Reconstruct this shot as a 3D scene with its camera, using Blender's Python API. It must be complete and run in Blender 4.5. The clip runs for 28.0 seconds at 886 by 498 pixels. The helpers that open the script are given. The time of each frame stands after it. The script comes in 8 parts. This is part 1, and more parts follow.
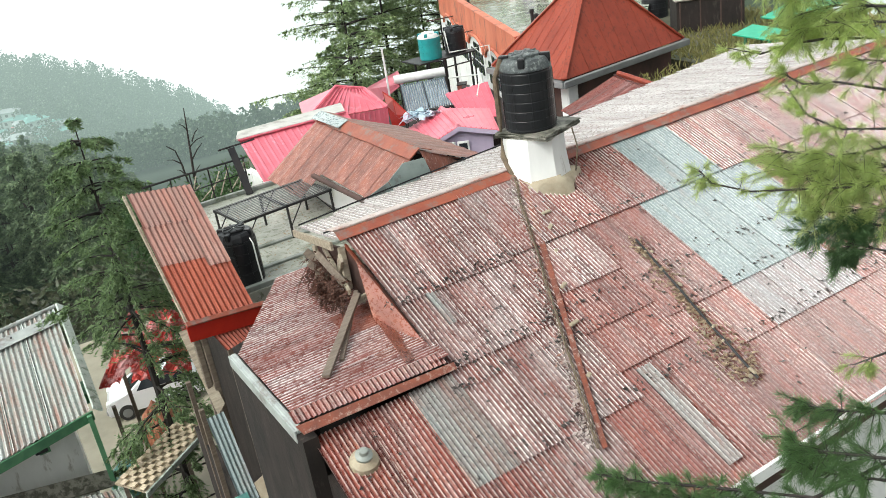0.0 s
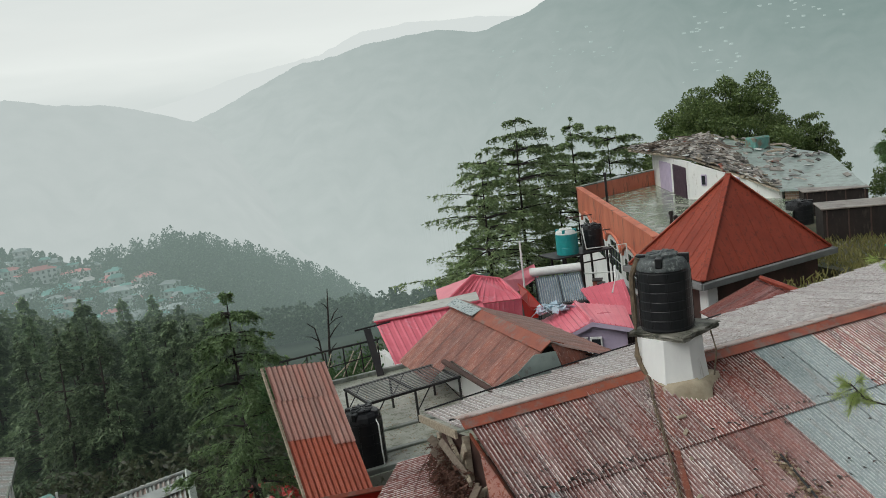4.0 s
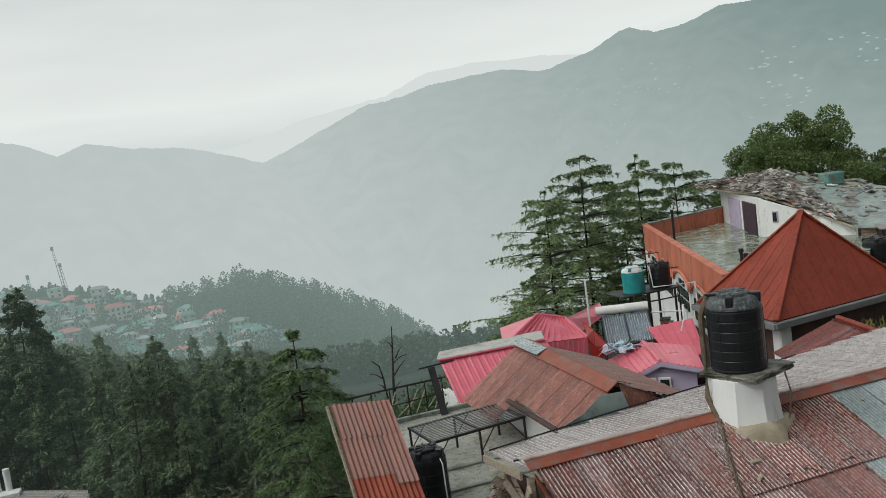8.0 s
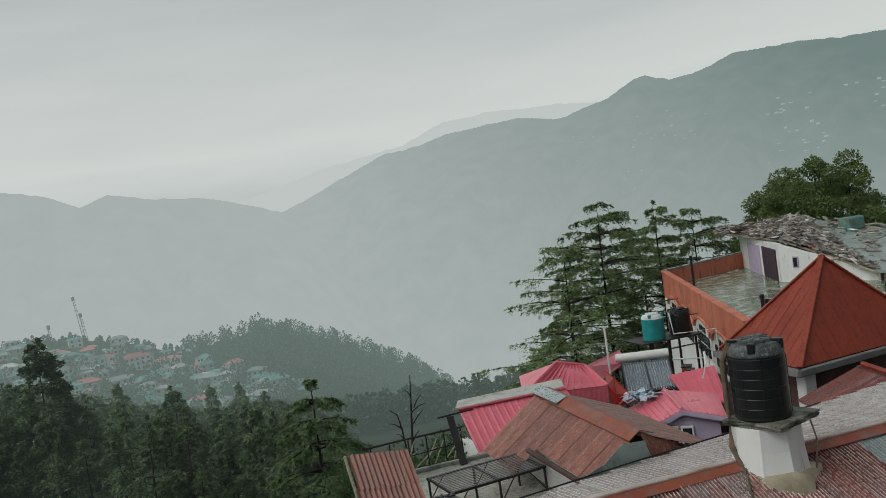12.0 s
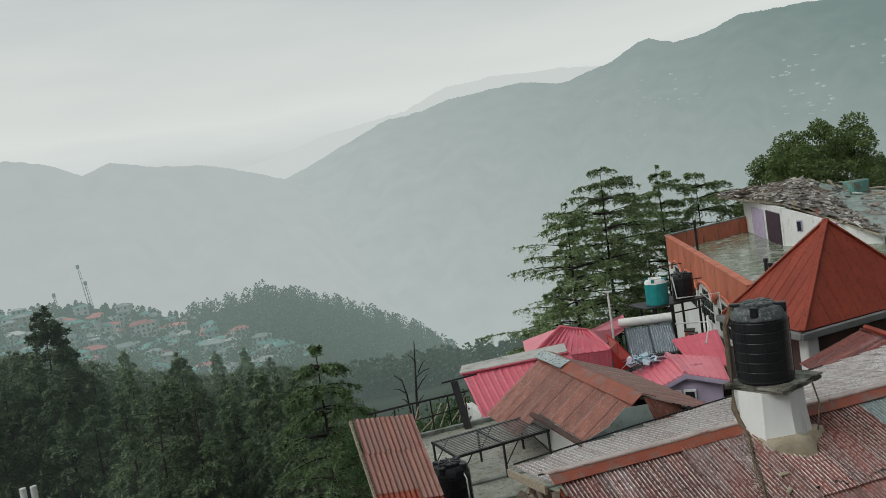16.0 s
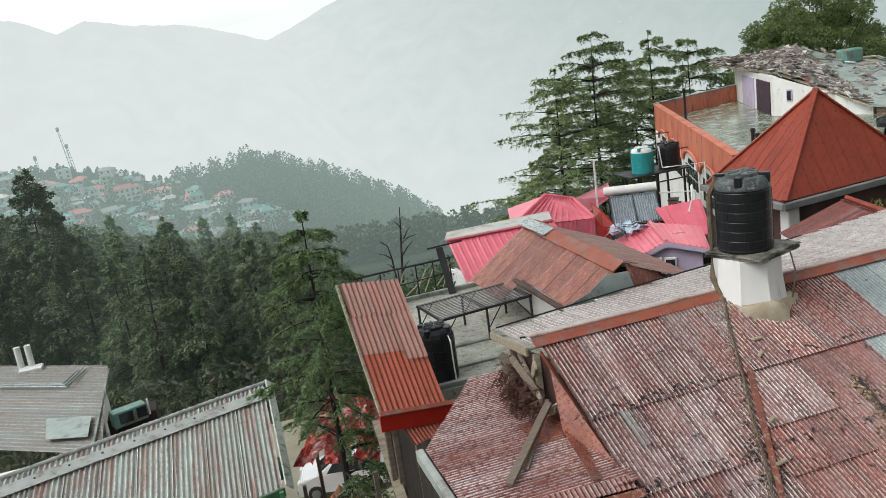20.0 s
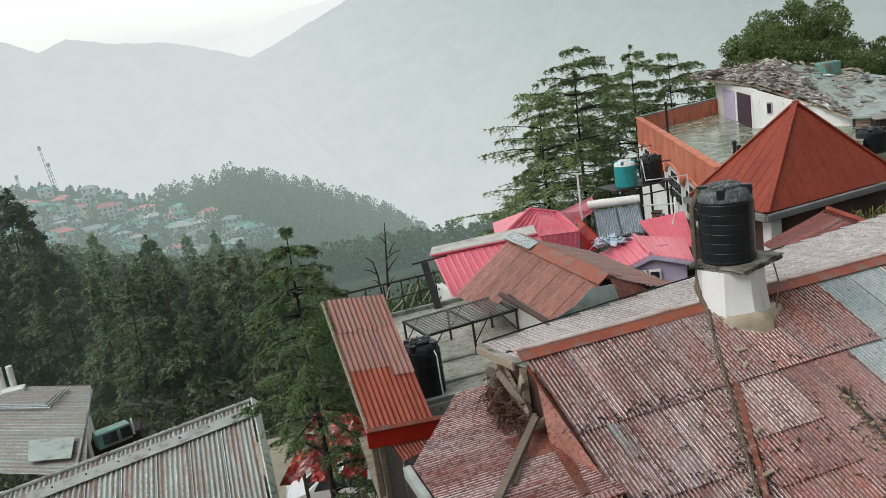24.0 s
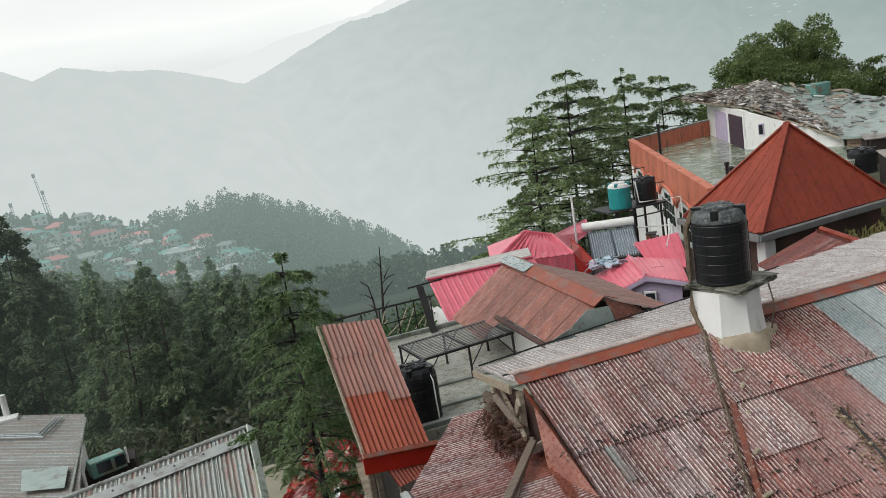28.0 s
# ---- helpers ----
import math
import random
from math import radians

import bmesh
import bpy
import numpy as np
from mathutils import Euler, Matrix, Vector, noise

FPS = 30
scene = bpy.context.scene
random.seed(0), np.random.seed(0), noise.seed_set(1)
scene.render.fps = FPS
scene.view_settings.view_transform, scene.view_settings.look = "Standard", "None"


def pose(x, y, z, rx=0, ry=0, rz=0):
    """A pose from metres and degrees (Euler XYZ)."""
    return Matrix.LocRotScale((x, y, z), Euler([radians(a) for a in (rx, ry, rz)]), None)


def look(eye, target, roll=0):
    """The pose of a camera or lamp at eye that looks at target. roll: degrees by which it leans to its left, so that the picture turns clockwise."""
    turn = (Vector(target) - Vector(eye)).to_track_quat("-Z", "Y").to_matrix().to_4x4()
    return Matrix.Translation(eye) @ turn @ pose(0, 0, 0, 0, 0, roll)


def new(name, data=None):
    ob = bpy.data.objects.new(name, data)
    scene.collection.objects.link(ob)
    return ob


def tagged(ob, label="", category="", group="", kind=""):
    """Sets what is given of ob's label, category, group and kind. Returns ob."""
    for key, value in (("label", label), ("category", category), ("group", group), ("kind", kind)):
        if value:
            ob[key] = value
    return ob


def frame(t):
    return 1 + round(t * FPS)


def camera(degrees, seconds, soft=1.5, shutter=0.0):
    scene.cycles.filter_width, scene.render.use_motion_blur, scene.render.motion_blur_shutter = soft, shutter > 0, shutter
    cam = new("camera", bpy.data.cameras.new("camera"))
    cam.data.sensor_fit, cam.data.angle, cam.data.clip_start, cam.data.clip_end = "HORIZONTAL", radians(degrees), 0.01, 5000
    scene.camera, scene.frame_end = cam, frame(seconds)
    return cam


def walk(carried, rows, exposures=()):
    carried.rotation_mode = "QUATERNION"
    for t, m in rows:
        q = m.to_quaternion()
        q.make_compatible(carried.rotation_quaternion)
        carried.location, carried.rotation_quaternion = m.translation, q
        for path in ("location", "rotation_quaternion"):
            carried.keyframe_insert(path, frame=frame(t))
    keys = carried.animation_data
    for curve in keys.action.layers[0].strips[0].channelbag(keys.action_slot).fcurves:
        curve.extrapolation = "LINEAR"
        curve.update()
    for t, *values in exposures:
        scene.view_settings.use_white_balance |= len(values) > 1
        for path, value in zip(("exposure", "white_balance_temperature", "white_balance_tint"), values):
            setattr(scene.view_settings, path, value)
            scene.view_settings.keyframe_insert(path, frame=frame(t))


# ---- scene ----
cam = camera(55.45, 28.0, 0.6)
PATH = [
    (0.0, (0.000, 0.000, 14.000), (4.4151, 8.0595, 10.0564), -8.940),
    (0.5, (0.000, 0.000, 14.000), (3.9282, 8.3970, 10.2505), -6.532),
    (1.0, (0.000, 0.000, 14.000), (3.7723, 8.6829, 10.7786), -6.582),
    (1.5, (0.000, 0.000, 14.000), (3.7177, 8.8477, 11.1898), -6.838),
    (2.0, (0.000, 0.000, 14.000), (3.6316, 9.0118, 11.6338), -6.734),
    (2.5, (0.000, 0.000, 14.000), (3.6035, 9.0780, 11.8542), -6.853),
    (4.5, (0.000, 0.000, 14.000), (3.5734, 9.2272, 12.5547), -7.060),
    (5.0, (0.000, 0.000, 14.000), (3.4032, 9.3077, 12.6640), -7.200),
    (5.5, (0.000, 0.000, 14.000), (3.1786, 9.3944, 12.7189), -7.373),
    (6.0, (0.000, 0.000, 14.000), (3.0955, 9.4259, 12.7471), -7.534),
    (6.5, (0.000, 0.000, 14.000), (3.0302, 9.4509, 12.7756), -7.628),
    (7.0, (0.000, 0.000, 14.000), (3.0072, 9.4630, 12.8128), -7.687),
    (7.5, (0.000, 0.000, 14.000), (2.9901, 9.4757, 12.8732), -7.751),
    (8.0, (0.000, 0.000, 14.000), (2.9816, 9.4856, 12.9353), -7.753),
    (8.5, (0.000, 0.000, 14.000), (2.9774, 9.5005, 13.0640), -7.932),
    (9.0, (0.000, 0.000, 14.000), (2.9695, 9.5125, 13.1662), -7.914),
    (9.5, (0.000, 0.000, 14.000), (2.9646, 9.5228, 13.2745), -7.921),
    (10.0, (0.000, 0.000, 14.000), (2.9555, 9.5294, 13.3257), -7.958),
    (10.5, (0.000, 0.000, 14.000), (2.9408, 9.5373, 13.3746), -8.008),
    (11.0, (0.000, 0.000, 14.000), (2.9000, 9.5516, 13.4025), -8.143),
    (11.5, (0.000, 0.000, 14.000), (2.8843, 9.5594, 13.4535), -8.074),
    (12.0, (0.000, 0.000, 14.000), (2.8700, 9.5674, 13.5231), -8.208),
    (12.5, (0.000, 0.000, 14.000), (2.8652, 9.5747, 13.6591), -8.180),
    (14.5, (0.000, 0.000, 14.000), (2.7721, 9.6020, 13.6573), -8.376),
    (15.0, (0.000, 0.000, 14.000), (2.7535, 9.6014, 13.5186), -8.409),
    (15.5, (0.000, 0.000, 14.000), (2.7505, 9.5908, 13.3278), -8.437),
    (16.0, (0.000, 0.000, 14.000), (2.7686, 9.5697, 13.1306), -8.582),
    (16.5, (0.000, 0.000, 14.000), (2.8370, 9.5395, 13.0258), -8.538),
    (17.0, (0.000, 0.000, 14.000), (2.8670, 9.5307, 13.0275), -8.537),
    (17.5, (0.000, 0.000, 14.000), (2.8933, 9.5217, 13.0169), -8.538),
    (18.0, (0.000, 0.000, 14.000), (2.9093, 9.4975, 12.8452), -8.647),
    (18.5, (0.000, 0.000, 14.000), (2.8191, 9.4589, 12.3929), -8.696),
    (19.0, (0.000, 0.000, 14.000), (2.6801, 9.3687, 11.7539), -8.280),
    (19.5, (0.000, 0.000, 14.000), (2.6530, 9.3373, 11.5966), -8.034),
    (20.0, (0.000, 0.000, 14.000), (2.6387, 9.3349, 11.5716), -8.103),
    (20.5, (0.000, 0.000, 14.000), (2.6403, 9.3347, 11.5727), -8.139),
    (21.0, (0.000, 0.000, 14.000), (2.6580, 9.3311, 11.5781), -8.066),
    (21.5, (0.000, 0.000, 14.000), (2.7290, 9.3070, 11.5644), -8.105),
    (23.5, (0.000, 0.000, 14.000), (2.8230, 9.3049, 11.6654), -8.218),
    (24.0, (0.000, 0.000, 14.000), (2.8388, 9.3129, 11.7172), -8.469),
    (24.5, (0.000, 0.000, 14.000), (2.8621, 9.3157, 11.7581), -8.679),
    (25.0, (0.000, 0.000, 14.000), (2.8781, 9.3220, 11.8054), -8.902),
    (25.5, (0.000, 0.000, 14.000), (2.9031, 9.3215, 11.8363), -8.978),
    (26.0, (0.000, 0.000, 14.000), (2.9269, 9.3226, 11.8733), -8.942),
    (26.5, (0.000, 0.000, 14.000), (2.9426, 9.3254, 11.9077), -8.902),
    (27.0, (0.000, 0.000, 14.000), (2.9483, 9.3301, 11.9370), -8.908),
    (27.5, (0.000, 0.000, 14.000), (2.9444, 9.3353, 11.9550), -8.913),
    (28.0, (0.000, 0.000, 14.000), (2.9521, 9.3381, 11.9789), -8.921),
]
EXPOSURE = [(t, stops, 6380 if 4 < t < 19 else 6440, 4 if t < 0.7 else 5 if t < 19 else 8) for t, stops in (
    (0.0, 1.0), (0.5, 0.94), (1.0, 0.67), (2.0, 0.14), (5.0, -0.17), (11.0, -0.21), (12.0, -0.54), (15.0, -0.64), (16.0, -0.38), (18.2, -0.2), (19.0, 0.2), (20.0, 0.33), (21.0, 0.33), (24.0, 0.18), (28.0, 0.1))]
walk(cam, [(t, look(eye, target, roll)) for t, eye, target, roll in PATH], EXPOSURE)

# ---- sky and light: an overcast, rainy day ----
SUN_EL, SUN_AZ = 52.0, 188.0
world = bpy.data.worlds.new("overcast_sky")
scene.world = world
world.use_nodes = True
wn = world.node_tree.nodes
sky = wn.new("ShaderNodeTexSky")
sky.sky_type = "NISHITA"
sky.sun_disc = False
sky.sun_elevation = radians(SUN_EL)
sky.sun_rotation = radians(90.0 - SUN_AZ)
sky.dust_density = 5.0
grey = wn.new("ShaderNodeHueSaturation")
grey.inputs["Saturation"].default_value = 0.12
world.node_tree.links.new(sky.outputs[0], grey.inputs["Color"])
world.node_tree.links.new(grey.outputs[0], wn["Background"].inputs[0])
wn["Background"].inputs[1].default_value = 0.115
sun = new("sun", bpy.data.lights.new("sun", "SUN"))
sun.data.energy = 0.65
sun.data.angle = radians(35)
sun.data.color = (1.0, 0.97, 0.93)
ca, sa = math.cos(radians(SUN_EL)), math.sin(radians(SUN_EL))
sun.matrix_world = look((60 * ca * math.cos(radians(SUN_AZ)), 60 * ca * math.sin(radians(SUN_AZ)), 60 * sa), (0, 0, 0))


# ---- materials ----
def material(name, color, color2=None, rough=0.6, metal=0.0, scale=4.0, stretch=(1, 1, 1), bump=0.15, fine=60.0,
             vary=0.0, wear=None, wear_amount=0.45, wear_scale=2.0, wear_stretch=(1, 1, 1), spec=0.5, loose=0.0):
    """A procedural surface: broad stains between two colours, fine grain, bump, and wear in a third colour."""
    m = bpy.data.materials.new(name)
    m.use_nodes = True
    nt = m.node_tree
    n, l = nt.nodes, nt.links
    b = n["Principled BSDF"]
    tc = n.new("ShaderNodeTexCoord")
    mp = n.new("ShaderNodeMapping")
    mp.inputs["Scale"].default_value = stretch
    l.new(tc.outputs["Object"], mp.inputs[0])
    big = n.new("ShaderNodeTexNoise")
    big.inputs["Scale"].default_value = scale
    big.inputs["Detail"].default_value = 6
    big.inputs["Roughness"].default_value = 0.65
    l.new(mp.outputs[0], big.inputs["Vector"])
    ramp = n.new("ShaderNodeMapRange")
    ramp.inputs[1].default_value, ramp.inputs[2].default_value = 0.35, 0.65
    l.new(big.outputs[0], ramp.inputs[0])
    mix = n.new("ShaderNodeMix")
    mix.data_type = "RGBA"
    mix.inputs[6].default_value = (*color, 1)
    mix.inputs[7].default_value = (*(color2 or [c * 0.7 for c in color]), 1)
    l.new(ramp.outputs[0], mix.inputs[0])
    out = mix.outputs[2]
    if wear:
        wmap = n.new("ShaderNodeMapping")
        wmap.inputs["Scale"].default_value = wear_stretch
        l.new(tc.outputs["Object"], wmap.inputs[0])
        wt = n.new("ShaderNodeTexNoise")
        wt.inputs["Scale"].default_value = wear_scale
        wt.inputs["Detail"].default_value = 8
        wt.inputs["Roughness"].default_value = 0.7
        l.new(wmap.outputs[0], wt.inputs["Vector"])
        wr = n.new("ShaderNodeMapRange")
        wr.inputs[1].default_value, wr.inputs[2].default_value = 0.62 - 0.3 * wear_amount, 0.72 - 0.3 * wear_amount
        l.new(wt.outputs[0], wr.inputs[0])
        m2 = n.new("ShaderNodeMix")
        m2.data_type = "RGBA"
        l.new(wr.outputs[0], m2.inputs[0])
        l.new(out, m2.inputs[6])
        m2.inputs[7].default_value = (*wear, 1)
        out = m2.outputs[2]
    if vary:
        oi = n.new("ShaderNodeObjectInfo")
        vr = n.new("ShaderNodeMapRange")
        vr.inputs[3].default_value, vr.inputs[4].default_value = 1 - vary, 1 + vary
        l.new(oi.outputs["Random"], vr.inputs[0])
        hs = n.new("ShaderNodeHueSaturation")
        l.new(vr.outputs[0], hs.inputs["Value"])
        l.new(out, hs.inputs["Color"])
        out = hs.outputs[0]
    if loose:
        gi = n.new("ShaderNodeNewGeometry")
        lr = n.new("ShaderNodeMapRange")
        lr.inputs[3].default_value, lr.inputs[4].default_value = 1 - loose, 1 + loose
        l.new(gi.outputs["Random Per Island"], lr.inputs[0])
        lh = n.new("ShaderNodeHueSaturation")
        l.new(lr.outputs[0], lh.inputs["Value"])
        l.new(out, lh.inputs["Color"])
        out = lh.outputs[0]
    l.new(out, b.inputs["Base Color"])
    b.inputs["Roughness"].default_value = rough
    b.inputs["Metallic"].default_value = metal
    b.inputs["Specular IOR Level"].default_value = spec
    if bump:
        fn = n.new("ShaderNodeTexNoise")
        fn.inputs["Scale"].default_value = fine
        fn.inputs["Detail"].default_value = 4
        l.new(tc.outputs["Object"], fn.inputs["Vector"])
        bp = n.new("ShaderNodeBump")
        bp.inputs["Strength"].default_value = bump
        bp.inputs["Distance"].default_value = 0.02
        l.new(fn.outputs[0], bp.inputs["Height"])
        l.new(bp.outputs[0], b.inputs["Normal"])
        rr = n.new("ShaderNodeMapRange")
        rr.inputs[3].default_value, rr.inputs[4].default_value = max(0.03, rough - 0.12), min(1, rough + 0.15)
        l.new(big.outputs[0], rr.inputs[0])
        l.new(rr.outputs[0], b.inputs["Roughness"])
    return m


M = dict(
    brown_tin=material("brown_tin", (0.28, 0.09, 0.055), (0.16, 0.052, 0.036), 0.33, 0.0, 3.0, (1, 1, 1), 0.5, 22, 0.2, (0.42, 0.3, 0.25), 0.2, 10.0, (3.0, 0.7, 1), spec=0.6),
    orange_tin=material("orange_tin", (0.29, 0.052, 0.026), (0.22, 0.036, 0.019), 0.5, 0.0, 1.2, (1, 1, 0.3), 0.06, 40, 0.06, (0.15, 0.03, 0.018), 0.3, 2.5, (4, 4, 0.3), spec=0.35),
    awning_green=material("awning_green", (0.02, 0.42, 0.24), (0.02, 0.34, 0.2), 0.35, bump=0.08),
    pink_tin=material("pink_tin", (0.79, 0.2, 0.26), (0.68, 0.14, 0.19), 0.3, 0.0, 1.2, (1, 1, 1), 0.06, 40, 0.1, (0.75, 0.3, 0.36), 0.15, 1.2),
    bright_red=material("bright_red", (0.5, 0.03, 0.015), (0.4, 0.02, 0.012), 0.35, 0.0, 2.0, bump=0.08),
    flashing=material("flashing", (0.32, 0.085, 0.042), (0.22, 0.055, 0.035), 0.4, 0.0, 2.5, bump=0.12, wear=(0.2, 0.13, 0.11), wear_amount=0.4, wear_scale=3.0),
    white_wall=material("white_wall", (0.8, 0.8, 0.78), (0.7, 0.7, 0.68), 0.7, 0.0, 1.5, (1, 1, 0.35), 0.12, 30, wear=(0.4, 0.37, 0.33), wear_amount=0.12, wear_scale=1.6, wear_stretch=(2, 2, 0.5)),
    lilac_wall=material("lilac_wall", (0.5, 0.42, 0.55), (0.42, 0.36, 0.48), 0.7, 0.0, 2.0, bump=0.1),
    orange_wall=material("orange_wall", (0.62, 0.2, 0.115), (0.5, 0.14, 0.08), 0.6, 0.0, 0.8, (1, 1, 0.4), 0.1, 30, wear=(0.2, 0.09, 0.06), wear_amount=0.25, wear_scale=1.2, wear_stretch=(2, 2, 0.5)),
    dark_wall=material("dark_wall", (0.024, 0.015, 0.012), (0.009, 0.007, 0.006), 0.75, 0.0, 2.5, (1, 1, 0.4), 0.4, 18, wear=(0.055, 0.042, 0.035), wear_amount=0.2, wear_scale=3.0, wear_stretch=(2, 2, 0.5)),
    brown_wall=material("brown_wall", (0.1, 0.05, 0.04), (0.05, 0.03, 0.025), 0.7, 0.0, 1.5, (1, 1, 0.5), 0.2, 25),
    pale_concrete=material("pale_concrete", (0.55, 0.54, 0.5), (0.42, 0.41, 0.38), 0.5, 0.0, 1.5, bump=0.1, wear=(0.3, 0.28, 0.25), wear_amount=0.3),
    concrete=material("concrete", (0.3, 0.32, 0.29), (0.17, 0.19, 0.17), 0.35, 0.0, 1.2, (1, 1, 1), 0.2, 25, wear=(0.1, 0.12, 0.08), wear_amount=0.4, wear_scale=1.5),
    wet_floor=material("wet_floor", (0.26, 0.31, 0.22), (0.12, 0.16, 0.1), 0.16, 0.0, 0.9, (1, 1, 1), 0.1, 12, wear=(0.42, 0.42, 0.38), wear_amount=0.35, wear_scale=1.4),
    mortar=material("mortar", (0.42, 0.36, 0.26), (0.27, 0.22, 0.15), 0.7, 0.0, 3.0, bump=0.5, fine=20),
    black_plastic=material("black_plastic", (0.013, 0.014, 0.016), (0.02, 0.02, 0.022), 0.3, 0.0, 3.0, bump=0.05, spec=0.3),
    teal_plastic=material("teal_plastic", (0.02, 0.3, 0.3), (0.02, 0.23, 0.24), 0.35, 0.0, 3.0, bump=0.05),
    white_plastic=material("white_plastic", (0.75, 0.76, 0.74), (0.62, 0.63, 0.6), 0.4, 0.0, 3.0, bump=0.05),
    black_metal=material("black_metal", (0.02, 0.02, 0.022), (0.035, 0.03, 0.03), 0.45, 0.3, 3.0, bump=0.1),
    grey_paint=material("grey_paint", (0.2, 0.21, 0.21), (0.15, 0.15, 0.15), 0.5, 0.0, 2.0, bump=0.1),
    wood=material("wood", (0.2, 0.16, 0.12), (0.12, 0.09, 0.07), 0.55, 0.0, 3.0, (1, 8, 8), 0.3, 40),
    bleached_wood=material("bleached_wood", (0.42, 0.36, 0.27), (0.24, 0.2, 0.15), 0.6, 0.0, 3.0, (1, 6, 6), 0.3, 40),
    rope=material("rope", (0.19, 0.14, 0.09), (0.09, 0.07, 0.05), 0.9, 0.0, 8.0, bump=0.6, fine=60),
    glass_dark=material("glass_dark", (0.02, 0.025, 0.03), (0.03, 0.035, 0.04), 0.08, 0.0, 1.0, bump=0.0),
    tube_glass=material("tube_glass", (0.27, 0.33, 0.38), (0.17, 0.21, 0.25), 0.15, 0.2, 2.0, bump=0.0),
    purple_door=material("purple_door", (0.06, 0.03, 0.05), (0.04, 0.02, 0.035), 0.6, bump=0.1),
    green_paint=material("green_paint", (0.09, 0.24, 0.12), (0.06, 0.17, 0.09), 0.5, bump=0.1),
    teal_sheet=material("teal_sheet", (0.12, 0.31, 0.275), (0.08, 0.23, 0.21), 0.4, bump=0.1),
    bark=material("bark", (0.034, 0.028, 0.024), (0.02, 0.017, 0.015), 0.9, 0.0, 3.0, (2, 2, 0.4), 0.6, 15),
    litter=material("litter", (0.4, 0.29, 0.19), (0.2, 0.14, 0.09), 0.8, 0.0, 20.0, bump=0.0),
    earth=material("earth", (0.13, 0.11, 0.08), (0.06, 0.07, 0.04), 0.85, 0.0, 0.15, bump=0.4, fine=3, wear=(0.035, 0.055, 0.03), wear_amount=0.6, wear_scale=0.06),
    sand=material("sand", (0.36, 0.33, 0.25), (0.27, 0.25, 0.19), 0.7, 0.0, 0.5, bump=0.3, fine=8),
    car_white=material("car_white", (0.75, 0.76, 0.77), (0.7, 0.71, 0.72), 0.2, 0.0, 1.0, bump=0.0),
    tyre=material("tyre", (0.02, 0.02, 0.02), (0.03, 0.03, 0.03), 0.8, 0.0, 5.0, bump=0.1),
    slate=material("slate", (0.38, 0.38, 0.365), (0.2, 0.2, 0.19), 0.4, 0.0, 2.0, bump=0.2, vary=0.35),
    plastic_sheet=material("plastic_sheet", (0.6, 0.72, 0.78), (0.35, 0.5, 0.6), 0.3, 0.0, 4.0, bump=0.3, fine=10, wear=(0.5, 0.3, 0.4), wear_amount=0.3),
)


